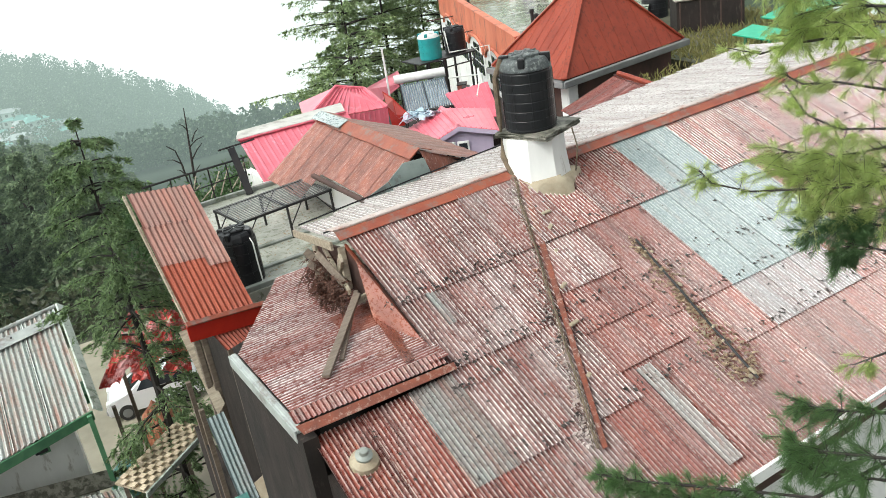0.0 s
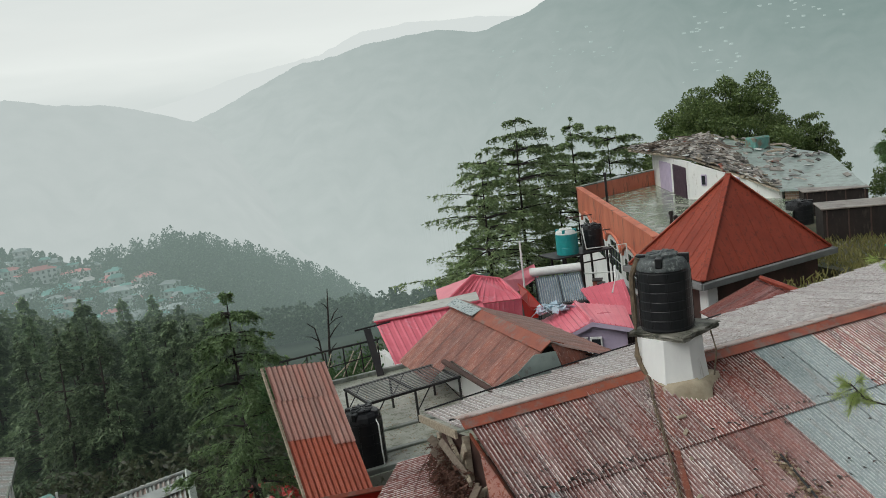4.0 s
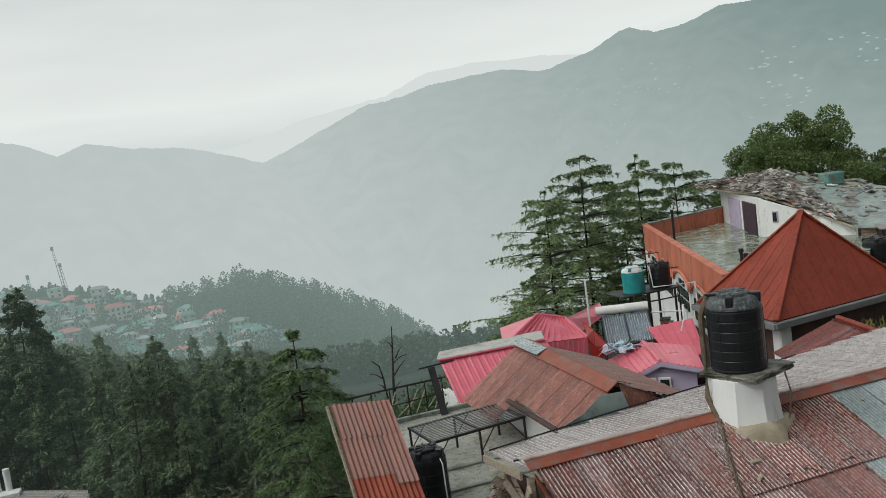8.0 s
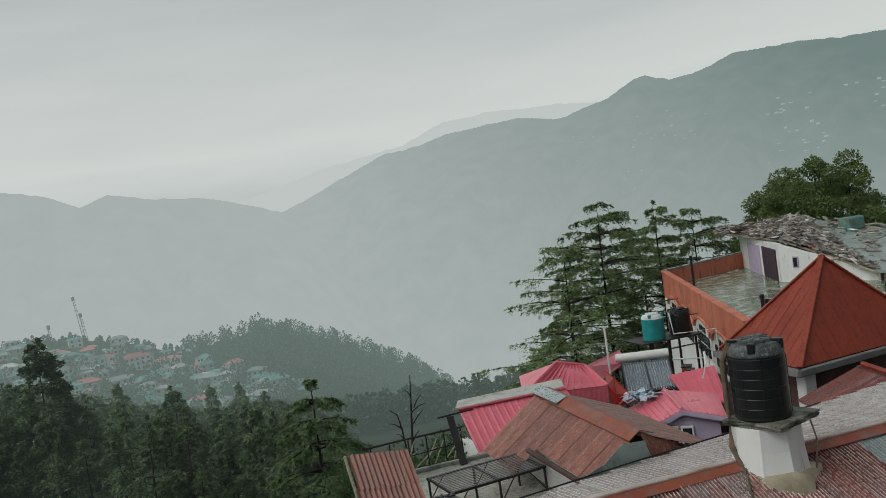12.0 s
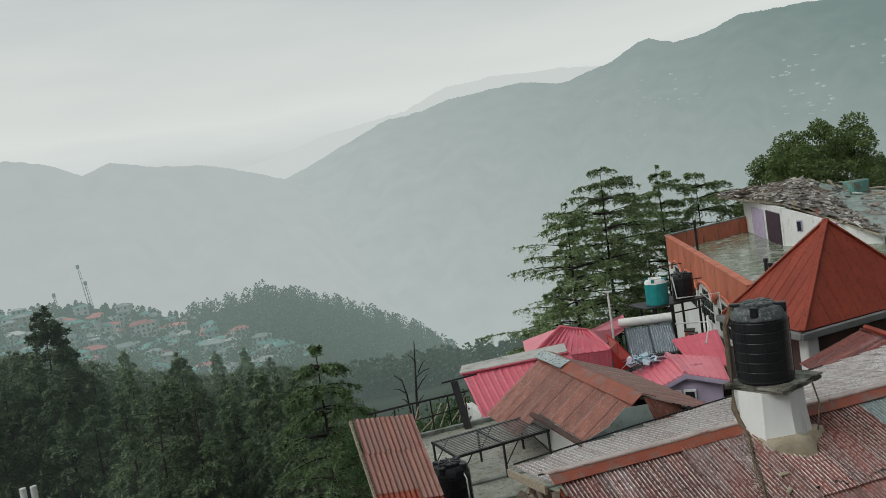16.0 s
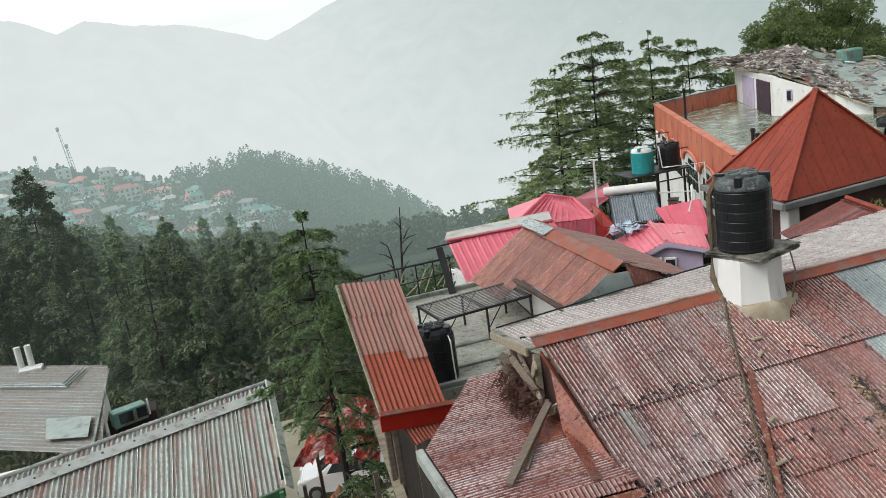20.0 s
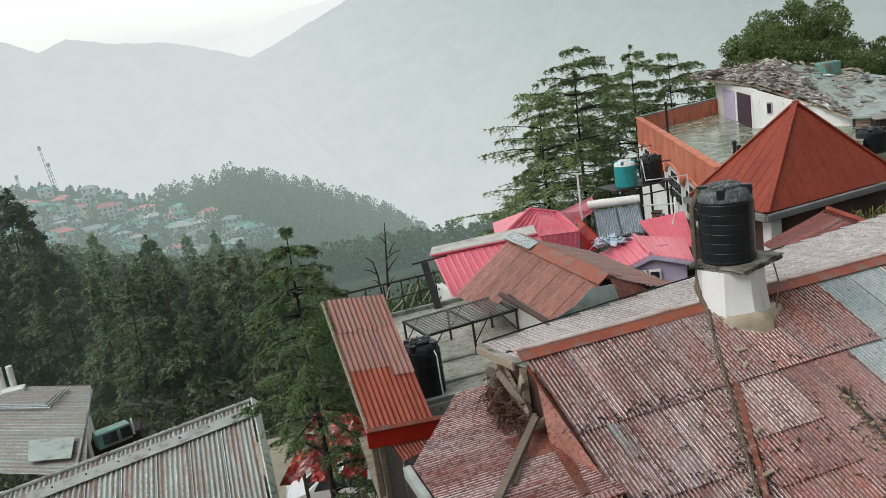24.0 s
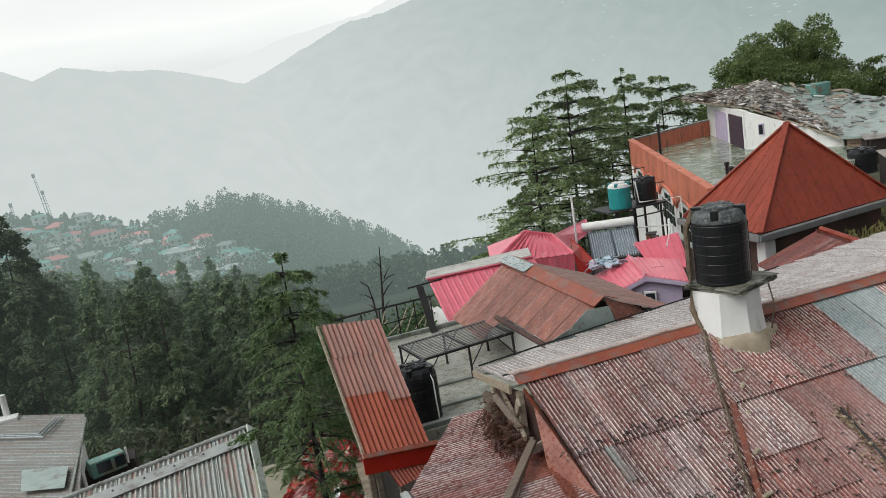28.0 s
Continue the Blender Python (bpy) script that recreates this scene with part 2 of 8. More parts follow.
def worn_tin(name, paint, paint2, bare, rust, cover=0.5, amp=0.014, rough=0.3, vary=0.2, wet=0.35, fade=None, fade_amount=0.0, runs=None):
    """Painted corrugated tin: crests rubbed and bleached, with the wet sky's gleam coloured into the same pale flecks,
    and rust stains between.
    """
    m = bpy.data.materials.new(name)
    m.use_nodes = True
    nt = m.node_tree
    n, l = nt.nodes, nt.links
    b = n["Principled BSDF"]
    tc = n.new("ShaderNodeTexCoord")
    oi = n.new("ShaderNodeObjectInfo")
    shift = n.new("ShaderNodeVectorMath")
    shift.operation = "MULTIPLY_ADD"
    shift.inputs[1].default_value = (1, 1, 1)
    l.new(tc.outputs["Object"], shift.inputs[0])
    cmb = n.new("ShaderNodeCombineXYZ")
    mul = n.new("ShaderNodeMath")
    mul.operation = "MULTIPLY"
    mul.inputs[1].default_value = 40.0
    l.new(oi.outputs["Random"], mul.inputs[0])
    l.new(mul.outputs[0], cmb.inputs[2])
    l.new(cmb.outputs[0], shift.inputs[2])

    def noise_of(scale, stretch, lo, hi, detail=5):
        mp = n.new("ShaderNodeMapping")
        mp.inputs["Scale"].default_value = stretch
        l.new(shift.outputs[0], mp.inputs[0])
        t = n.new("ShaderNodeTexNoise")
        t.inputs["Scale"].default_value = scale
        t.inputs["Detail"].default_value = detail
        t.inputs["Roughness"].default_value = 0.65
        l.new(mp.outputs[0], t.inputs["Vector"])
        r = n.new("ShaderNodeMapRange")
        r.inputs[1].default_value, r.inputs[2].default_value = lo, hi
        l.new(t.outputs[0], r.inputs[0])
        return r.outputs[0]

    def mixed(f, a, c):
        x = n.new("ShaderNodeMix")
        x.data_type = "RGBA"
        l.new(f, x.inputs[0])
        for k, q in ((6, a), (7, c)):
            if isinstance(q, tuple):
                x.inputs[k].default_value = (*q, 1)
            else:
                l.new(q, x.inputs[k])
        return x.outputs[2]

    def math2(op, a, c):
        x = n.new("ShaderNodeMath")
        x.operation = op
        for k, q in ((0, a), (1, c)):
            if isinstance(q, float):
                x.inputs[k].default_value = q
            else:
                l.new(q, x.inputs[k])
        if op == "MULTIPLY_ADD":
            x.inputs[2].default_value = 0.18
        return x.outputs[0]

    base = mixed(noise_of(1.6, (2.6, 0.3, 1), 0.38, 0.62), paint, paint2)
    if fade:
        broad = math2("MULTIPLY", noise_of(1.1, (1.7, 0.4, 1), 0.6 - 0.2 * fade_amount, 0.78 - 0.2 * fade_amount, 6), noise_of(7.0, (1.2, 0.5, 1), 0.3, 0.55, 4))
        base = mixed(math2("MULTIPLY", broad, 0.4), base, fade)
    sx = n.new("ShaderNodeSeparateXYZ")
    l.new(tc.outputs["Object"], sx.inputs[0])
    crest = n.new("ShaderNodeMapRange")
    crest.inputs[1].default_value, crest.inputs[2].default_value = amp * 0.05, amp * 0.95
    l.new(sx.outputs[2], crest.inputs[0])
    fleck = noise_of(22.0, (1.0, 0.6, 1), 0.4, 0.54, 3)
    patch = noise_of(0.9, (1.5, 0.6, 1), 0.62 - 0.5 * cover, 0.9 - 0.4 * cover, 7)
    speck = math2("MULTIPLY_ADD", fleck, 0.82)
    rub_gleam = math2("MULTIPLY", math2("MULTIPLY", crest.outputs[0], speck), patch)
    sheet_share = n.new("ShaderNodeMapRange")
    sheet_share.inputs[3].default_value, sheet_share.inputs[4].default_value = 1.0 - 3.5 * vary, 1.0
    l.new(oi.outputs["Random"], sheet_share.inputs[0])
    rub_gleam = math2("MULTIPLY", rub_gleam, sheet_share.outputs[0])
    # Paler crests stand for rubbed paint and the sky gleaming on wet ribs.
    out = mixed(rub_gleam, base, bare)
    out = mixed(math2("MULTIPLY", noise_of(2.1, (2.5, 0.6, 1), 0.55, 0.78, 7), 0.75), out, rust)
    if runs:
        out = mixed(math2("MULTIPLY", math2("MULTIPLY", noise_of(2.6, (2.4, 0.1, 1), 0.47, 0.6, 4), noise_of(5.0, (1.5, 0.4, 1), 0.32, 0.56, 5)), 0.8), out, runs)
    out = mixed(math2("MULTIPLY", noise_of(9.0, (1, 1, 1), 0.66, 0.74, 4), 0.8), out, (0.05, 0.04, 0.035))
    hs = n.new("ShaderNodeHueSaturation")
    vr = n.new("ShaderNodeMapRange")
    vr.inputs[3].default_value, vr.inputs[4].default_value = 1 - vary, 1 + vary
    l.new(oi.outputs["Random"], vr.inputs[0])
    l.new(vr.outputs[0], hs.inputs["Value"])
    l.new(out, hs.inputs["Color"])
    l.new(hs.outputs[0], b.inputs["Base Color"])
    rr = n.new("ShaderNodeMapRange")
    rr.inputs[3].default_value, rr.inputs[4].default_value = rough - 0.12, rough + 0.22
    l.new(fleck, rr.inputs[0])
    l.new(rr.outputs[0], b.inputs["Roughness"])
    b.inputs["Specular IOR Level"].default_value = 0.25 + 0.6 * wet
    bp = n.new("ShaderNodeBump")
    b.inputs["Coat Weight"].default_value = wet
    b.inputs["Coat Roughness"].default_value = 0.12
    bp.inputs["Strength"].default_value = 0.45
    bp.inputs["Distance"].default_value = 0.01
    l.new(fleck, bp.inputs["Height"])
    l.new(bp.outputs[0], b.inputs["Normal"])
    return m


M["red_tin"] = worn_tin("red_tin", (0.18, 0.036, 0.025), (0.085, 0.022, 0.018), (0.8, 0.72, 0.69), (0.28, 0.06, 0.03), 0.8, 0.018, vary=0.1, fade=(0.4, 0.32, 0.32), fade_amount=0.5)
# valley_tin: extra pale crests colour in the flat wet roof's sky reflection.
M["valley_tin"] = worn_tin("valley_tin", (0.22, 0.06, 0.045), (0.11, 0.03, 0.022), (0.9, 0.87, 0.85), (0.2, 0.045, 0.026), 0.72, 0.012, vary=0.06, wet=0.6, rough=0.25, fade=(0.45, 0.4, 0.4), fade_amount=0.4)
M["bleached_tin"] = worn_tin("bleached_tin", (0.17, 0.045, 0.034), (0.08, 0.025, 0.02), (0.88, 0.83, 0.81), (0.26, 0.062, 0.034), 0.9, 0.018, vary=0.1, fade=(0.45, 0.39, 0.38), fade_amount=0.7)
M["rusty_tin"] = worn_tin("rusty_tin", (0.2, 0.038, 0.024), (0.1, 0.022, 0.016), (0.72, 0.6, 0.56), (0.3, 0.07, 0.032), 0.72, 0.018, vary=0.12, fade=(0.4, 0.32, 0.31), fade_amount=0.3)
M["soaker_tin"] = worn_tin("soaker_tin", (0.24, 0.055, 0.028), (0.13, 0.034, 0.02), (0.42, 0.22, 0.17), (0.3, 0.08, 0.03), 0.5, 0.012, vary=0.04, wet=0.6, rough=0.25)
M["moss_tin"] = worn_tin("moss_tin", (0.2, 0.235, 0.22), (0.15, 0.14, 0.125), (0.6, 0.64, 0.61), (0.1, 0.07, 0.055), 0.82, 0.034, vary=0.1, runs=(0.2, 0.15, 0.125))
M["streak_tin"] = worn_tin("streak_tin", (0.36, 0.42, 0.395), (0.28, 0.27, 0.25), (0.72, 0.79, 0.75), (0.27, 0.13, 0.1), 0.95, 0.028, vary=0.06, runs=(0.3, 0.15, 0.115))
M["back_tin"] = worn_tin("back_tin", (0.36, 0.325, 0.31), (0.24, 0.19, 0.175), (0.82, 0.8, 0.79), (0.26, 0.17, 0.14), 0.85, 0.007, vary=0.02)
M["grey_tin"] = worn_tin("grey_tin", (0.19, 0.24, 0.245), (0.15, 0.19, 0.195), (0.43, 0.48, 0.475), (0.2, 0.16, 0.14), 0.8, 0.018, vary=0.03, fade=(0.3, 0.35, 0.35), fade_amount=0.5)
M["lilac_tin"] = worn_tin("lilac_tin", (0.2, 0.185, 0.19), (0.15, 0.09, 0.085), (0.66, 0.66, 0.67), (0.22, 0.09, 0.07), 0.85, 0.018, vary=0.06)
M["old_tin"] = worn_tin("old_tin", (0.2, 0.21, 0.205), (0.16, 0.1, 0.085), (0.56, 0.57, 0.55), (0.22, 0.08, 0.06), 0.85, 0.018, vary=0.08)
M["gritty_floor"] = material("gritty_floor", (0.42, 0.42, 0.37), (0.25, 0.26, 0.21), 0.4, 0.0, 1.6, bump=0.3, fine=30, wear=(0.14, 0.15, 0.1), wear_amount=0.35, wear_scale=9.0)
M["rubble"] = material("rubble", (0.3, 0.28, 0.25), (0.2, 0.18, 0.16), 0.5, 0.0, 3.0, bump=0.2, loose=0.85)
M["mossy_slab"] = material("mossy_slab", (0.2, 0.19, 0.16), (0.1, 0.1, 0.075), 0.6, 0.0, 5.0, bump=0.5, fine=18, wear=(0.05, 0.05, 0.035), wear_amount=0.5, wear_scale=5.0)
M["dusty_black"] = material("dusty_black", (0.035, 0.04, 0.042), (0.1, 0.115, 0.115), 0.45, 0.0, 6.0, bump=0.1, wear=(0.2, 0.22, 0.21), wear_amount=0.3, wear_scale=14.0)
M["pale_cap"] = material("pale_cap", (0.52, 0.45, 0.42), (0.36, 0.28, 0.25), 0.4, 0.0, 2.5, (1, 1, 1), 0.15, 40, wear=(0.27, 0.1, 0.06), wear_amount=0.3, wear_scale=3.0)
M["dull_cap"] = material("dull_cap", (0.4, 0.43, 0.41), (0.29, 0.31, 0.3), 0.45, 0.0, 2.0, bump=0.15, wear=(0.2, 0.17, 0.15), wear_amount=0.3)
M["chipped_white"] = material("chipped_white", (0.5, 0.55, 0.5), (0.36, 0.42, 0.37), 0.5, 0.0, 4.0, bump=0.2, wear=(0.15, 0.2, 0.14), wear_amount=0.35, wear_scale=5.0)
M["sheet_grey"] = material("sheet_grey", (0.36, 0.43, 0.4), (0.26, 0.32, 0.3), 0.35, 0.0, 2.0, bump=0.15, wear=(0.2, 0.18, 0.16), wear_amount=0.2)
M["rust_sheet"] = material("rust_sheet", (0.24, 0.055, 0.028), (0.15, 0.04, 0.025), 0.35, 0.0, 2.0, bump=0.2, wear=(0.08, 0.04, 0.03), wear_amount=0.3, wear_scale=3.0)
M["worn_flashing"] = material("worn_flashing", (0.26, 0.075, 0.042), (0.16, 0.055, 0.038), 0.4, 0.0, 6.0, bump=0.3, fine=30, wear=(0.36, 0.25, 0.21), wear_amount=0.3, wear_scale=14.0)
M["grey_green"] = material("grey_green", (0.15, 0.33, 0.285), (0.1, 0.24, 0.21), 0.45, 0.0, 3.0, bump=0.15, wear=(0.2, 0.16, 0.12))
# Lids are toned paler than the cabins for the sky they reflect.
M["lid_grey"] = material("lid_grey", (0.3, 0.26, 0.23), (0.2, 0.17, 0.15), 0.4, 0.0, 2.5, bump=0.15, wear=(0.1, 0.08, 0.07), wear_amount=0.3)
M["shed_tin"] = worn_tin("shed_tin", (0.35, 0.08, 0.044), (0.27, 0.06, 0.035), (0.42, 0.13, 0.08), (0.28, 0.06, 0.03), 0.35, vary=0.05, wet=0.06, rough=0.5)
M["faded_tin"] = worn_tin("faded_tin", (0.38, 0.17, 0.135), (0.3, 0.17, 0.145), (0.5, 0.32, 0.27), (0.28, 0.09, 0.06), 0.5, vary=0.08, wet=0.1, rough=0.45)


# Colour, start and reach of the haze glow mixed into far surfaces.
HAZE = (0.44, 0.54, 0.515)
HAZE_FROM, HAZE_REACH = 35.0, 1200.0


def hazed(nt, surface, reach=HAZE_REACH, haze=HAZE):
    """Mixes a glow in the colour of rain haze into a surface itself: more of it the farther out it lies."""
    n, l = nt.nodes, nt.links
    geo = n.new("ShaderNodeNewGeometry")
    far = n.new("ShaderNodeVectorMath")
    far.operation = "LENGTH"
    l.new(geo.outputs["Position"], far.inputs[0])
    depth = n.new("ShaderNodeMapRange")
    depth.inputs[1].default_value, depth.inputs[2].default_value = HAZE_FROM, HAZE_FROM + 10 * reach
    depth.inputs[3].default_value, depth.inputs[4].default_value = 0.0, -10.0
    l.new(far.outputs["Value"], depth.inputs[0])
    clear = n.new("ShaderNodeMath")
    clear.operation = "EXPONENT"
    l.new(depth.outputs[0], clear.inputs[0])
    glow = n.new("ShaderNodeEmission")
    glow.inputs[0].default_value = (*haze, 1)
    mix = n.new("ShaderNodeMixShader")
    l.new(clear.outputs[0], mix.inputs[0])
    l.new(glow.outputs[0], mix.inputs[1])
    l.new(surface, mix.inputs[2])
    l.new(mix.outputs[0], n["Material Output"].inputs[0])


def distant(name, color, mottle=0.03, vary=0.0):
    """Ground, roofs and woods far down the valley."""
    m = bpy.data.materials.new(name)
    m.use_nodes = True
    nt = m.node_tree
    n, l = nt.nodes, nt.links
    b = n["Principled BSDF"]
    tc = n.new("ShaderNodeTexCoord")
    tx = n.new("ShaderNodeTexNoise")
    tx.inputs["Scale"].default_value = mottle
    tx.inputs["Detail"].default_value = 8
    l.new(tc.outputs["Object"], tx.inputs["Vector"])
    mix = n.new("ShaderNodeMix")
    mix.data_type = "RGBA"
    mix.inputs[6].default_value = (*[min(1, c * 1.35) for c in color], 1)
    mix.inputs[7].default_value = (*[c * 0.5 for c in color], 1)
    l.new(tx.outputs[0], mix.inputs[0])
    out = mix.outputs[2]
    if vary:
        oi = n.new("ShaderNodeObjectInfo")
        vr = n.new("ShaderNodeMapRange")
        vr.inputs[3].default_value, vr.inputs[4].default_value = 1 - vary, 1 + vary
        l.new(oi.outputs["Random"], vr.inputs[0])
        hs = n.new("ShaderNodeHueSaturation")
        l.new(vr.outputs[0], hs.inputs["Value"])
        l.new(out, hs.inputs["Color"])
        out = hs.outputs[0]
    l.new(out, b.inputs["Base Color"])
    b.inputs["Roughness"].default_value = 0.9
    b.inputs["Specular IOR Level"].default_value = 0.1
    hazed(nt, b.outputs[0])
    return m


def masonry(name, a, b, joint):
    """Rough brickwork: courses with pale joints and uneven tones."""
    m = bpy.data.materials.new(name)
    m.use_nodes = True
    n, l = m.node_tree.nodes, m.node_tree.links
    tc = n.new("ShaderNodeTexCoord")
    sep = n.new("ShaderNodeSeparateXYZ")
    l.new(tc.outputs["Object"], sep.inputs[0])
    run = n.new("ShaderNodeMath")
    run.operation = "SUBTRACT"
    l.new(sep.outputs[0], run.inputs[0])
    l.new(sep.outputs[1], run.inputs[1])
    flat = n.new("ShaderNodeCombineXYZ")
    l.new(run.outputs[0], flat.inputs[0])
    l.new(sep.outputs[2], flat.inputs[1])
    bt = n.new("ShaderNodeTexBrick")
    for key, col in (("Color1", a), ("Color2", b), ("Mortar", joint)):
        bt.inputs[key].default_value = (*col, 1)
    bt.inputs["Scale"].default_value = 1.0
    bt.inputs["Brick Width"].default_value, bt.inputs["Row Height"].default_value, bt.inputs["Mortar Size"].default_value = 0.34, 0.12, 0.014
    l.new(flat.outputs[0], bt.inputs["Vector"])
    l.new(bt.outputs["Color"], n["Principled BSDF"].inputs["Base Color"])
    n["Principled BSDF"].inputs["Roughness"].default_value = 0.85
    bp = n.new("ShaderNodeBump")
    bp.invert = True
    bp.inputs["Distance"].default_value = 0.02
    l.new(bt.outputs["Fac"], bp.inputs["Height"])
    l.new(bp.outputs[0], n["Principled BSDF"].inputs["Normal"])
    return m


M["brick"] = masonry("brick", (0.34, 0.22, 0.15), (0.2, 0.13, 0.1), (0.36, 0.33, 0.28))


def leafy(name, color, color2, vary=0.25, passing=0.4, haze=False):
    """Leaves: half of the light passes through them; tone varies from leaf to leaf."""
    m = bpy.data.materials.new(name)
    m.use_nodes = True
    nt = m.node_tree
    n, l = nt.nodes, nt.links
    b = n["Principled BSDF"]
    geo = n.new("ShaderNodeNewGeometry")
    mix = n.new("ShaderNodeMix")
    mix.data_type = "RGBA"
    mix.inputs[6].default_value, mix.inputs[7].default_value = (*color, 1), (*color2, 1)
    l.new(geo.outputs["Random Per Island"], mix.inputs[0])
    oi = n.new("ShaderNodeObjectInfo")
    vr = n.new("ShaderNodeMapRange")
    vr.inputs[3].default_value, vr.inputs[4].default_value = 1 - vary, 1 + vary
    l.new(oi.outputs["Random"], vr.inputs[0])
    hs = n.new("ShaderNodeHueSaturation")
    l.new(vr.outputs[0], hs.inputs["Value"])
    l.new(mix.outputs[2], hs.inputs["Color"])
    l.new(hs.outputs[0], b.inputs["Base Color"])
    b.inputs["Roughness"].default_value = 0.5
    tr = n.new("ShaderNodeBsdfTranslucent")
    l.new(hs.outputs[0], tr.inputs["Color"])
    ms = n.new("ShaderNodeMixShader")
    ms.inputs[0].default_value = passing
    l.new(b.outputs[0], ms.inputs[1])
    l.new(tr.outputs[0], ms.inputs[2])
    if haze:
        hazed(nt, ms.outputs[0])
    else:
        l.new(ms.outputs[0], n["Material Output"].inputs[0])
    return m


M["needles"] = leafy("needles", (0.37, 0.46, 0.22), (0.16, 0.23, 0.115), 0.15, 0.55)
M["deodar"] = leafy("deodar", (0.25, 0.36, 0.16), (0.11, 0.17, 0.08), 0.1, 0.5)
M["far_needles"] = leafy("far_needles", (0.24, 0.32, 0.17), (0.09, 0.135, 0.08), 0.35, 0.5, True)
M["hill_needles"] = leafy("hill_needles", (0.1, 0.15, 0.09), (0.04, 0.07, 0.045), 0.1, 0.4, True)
M["cedar_mid"] = leafy("cedar_mid", (0.15, 0.27, 0.09), (0.07, 0.14, 0.05), 0.2, 0.45)
M["brush"] = leafy("brush", (0.1, 0.12, 0.065), (0.06, 0.065, 0.045), 0.2, 0.4)
M["dry_grass"] = leafy("dry_grass", (0.3, 0.27, 0.1), (0.2, 0.2, 0.07), 0.2, 0.4)
M["leaves"] = leafy("leaves", (0.25, 0.33, 0.115), (0.11, 0.165, 0.06), 0.2, 0.55)
M["fresh_leaves"] = leafy("fresh_leaves", (0.56, 0.64, 0.24), (0.36, 0.47, 0.15), 0.15, 0.6)
M["bush_leaves"] = leafy("bush_leaves", (0.09, 0.165, 0.06), (0.05, 0.1, 0.04), 0.2, 0.5)


# ---- mesh helpers ----
def finish(name, bm, mat, parent=None, label="", smooth=False):
    me = bpy.data.meshes.new(name)
    bm.normal_update()
    bm.to_mesh(me)
    bm.free()
    me.materials.append(M[mat] if isinstance(mat, str) else mat)
    if smooth:
        me.polygons.foreach_set("use_smooth", [True] * len(me.polygons))
    ob = new(name, me)
    if parent:
        ob.parent = parent
    if label:
        ob["label"] = label
    return ob


def part(name, bm, mat, parent, label="", smooth=False):
    return finish(name, bm, mat, parent, label, smooth)


def share(name, me, parent, m=None):
    """A piece of its own on a mesh that other pieces use too."""
    ob = new(name, me)
    ob.parent = parent
    if m is not None:
        ob.matrix_basis = m
    return ob


def thing(name, label, category, m=None, group="", kind=""):
    ob = new(name)
    ob.empty_display_size = 0.2
    if m is not None:
        ob.matrix_basis = m
    return tagged(ob, label, category, group, kind)


def mesh_of(verts, faces, name, mat, smooth=False):
    me = bpy.data.meshes.new(name)
    me.from_pydata(verts, [], faces)
    me.materials.append(M[mat] if isinstance(mat, str) else mat)
    if smooth:
        me.polygons.foreach_set("use_smooth", [True] * len(me.polygons))
    me.update()
    return me


def box(bm, c, s, m=None, bevel=0.0):
    """A box of size s round c, turned by m, with bevelled edges."""
    r = bmesh.ops.create_cube(bm, size=1.0, matrix=(m or Matrix()) @ Matrix.Translation(c) @ Matrix.Diagonal((*s, 1)))
    if bevel:
        es = list({e for v in r["verts"] for e in v.link_edges})
        bmesh.ops.bevel(bm, geom=es, offset=bevel, segments=1, affect="EDGES")
    return bm


def B():
    return bmesh.new()


def boxed(c, s, m=None, bevel=0.0):
    return box(bmesh.new(), c, s, m, bevel)


def slab(bm, corners, t):
    """A flat plate: the polygon of corners, thickened by t against its normal."""
    cs = [Vector(c) for c in corners]
    nrm = (cs[1] - cs[0]).cross(cs[2] - cs[0]).normalized()
    top = [bm.verts.new(c) for c in cs]
    low = [bm.verts.new(c - nrm * t) for c in cs]
    bm.faces.new(top)
    bm.faces.new(low[::-1])
    k = len(cs)
    for i in range(k):
        bm.faces.new((top[i], low[i], low[(i + 1) % k], top[(i + 1) % k]))
    return bm


def tube(bm, pts, r, seg=6, r2=None):
    """A round bar along a line of points, tapering from r to r2."""
    pts = [Vector(p) for p in pts]
    r2 = r if r2 is None else r2
    rings = []
    for i, p in enumerate(pts):
        d = (pts[min(i + 1, len(pts) - 1)] - pts[max(i - 1, 0)]).normalized()
        a = d.orthogonal().normalized()
        b = d.cross(a)
        rr = r + (r2 - r) * i / max(1, len(pts) - 1)
        rings.append([bm.verts.new(p + (a * math.cos(2 * math.pi * k / seg) + b * math.sin(2 * math.pi * k / seg)) * rr) for k in range(seg)])
    for i in range(len(rings) - 1):
        q0, q1 = rings[i], rings[i + 1]
        j0 = min(range(seg), key=lambda j: (q1[j].co - q0[0].co).length)
        for k in range(seg):
            bm.faces.new((q0[k], q0[(k + 1) % seg], q1[(k + 1 + j0) % seg], q1[(k + j0) % seg]))
    bm.faces.new(rings[0][::-1])
    bm.faces.new(rings[-1])
    return bm


def lathe(bm, profile, seg=28, m=None):
    """A turned body from (radius, height) pairs."""
    m = m or Matrix()
    rings = []
    for r, z in profile:
        rings.append([bm.verts.new(m @ Vector((r * math.cos(2 * math.pi * k / seg), r * math.sin(2 * math.pi * k / seg), z))) for k in range(seg)])
    for i in range(len(rings) - 1):
        for k in range(seg):
            bm.faces.new((rings[i][k], rings[i][(k + 1) % seg], rings[i + 1][(k + 1) % seg], rings[i + 1][k]))
    bm.faces.new(rings[0][::-1])
    bm.faces.new(rings[-1])
    return bm


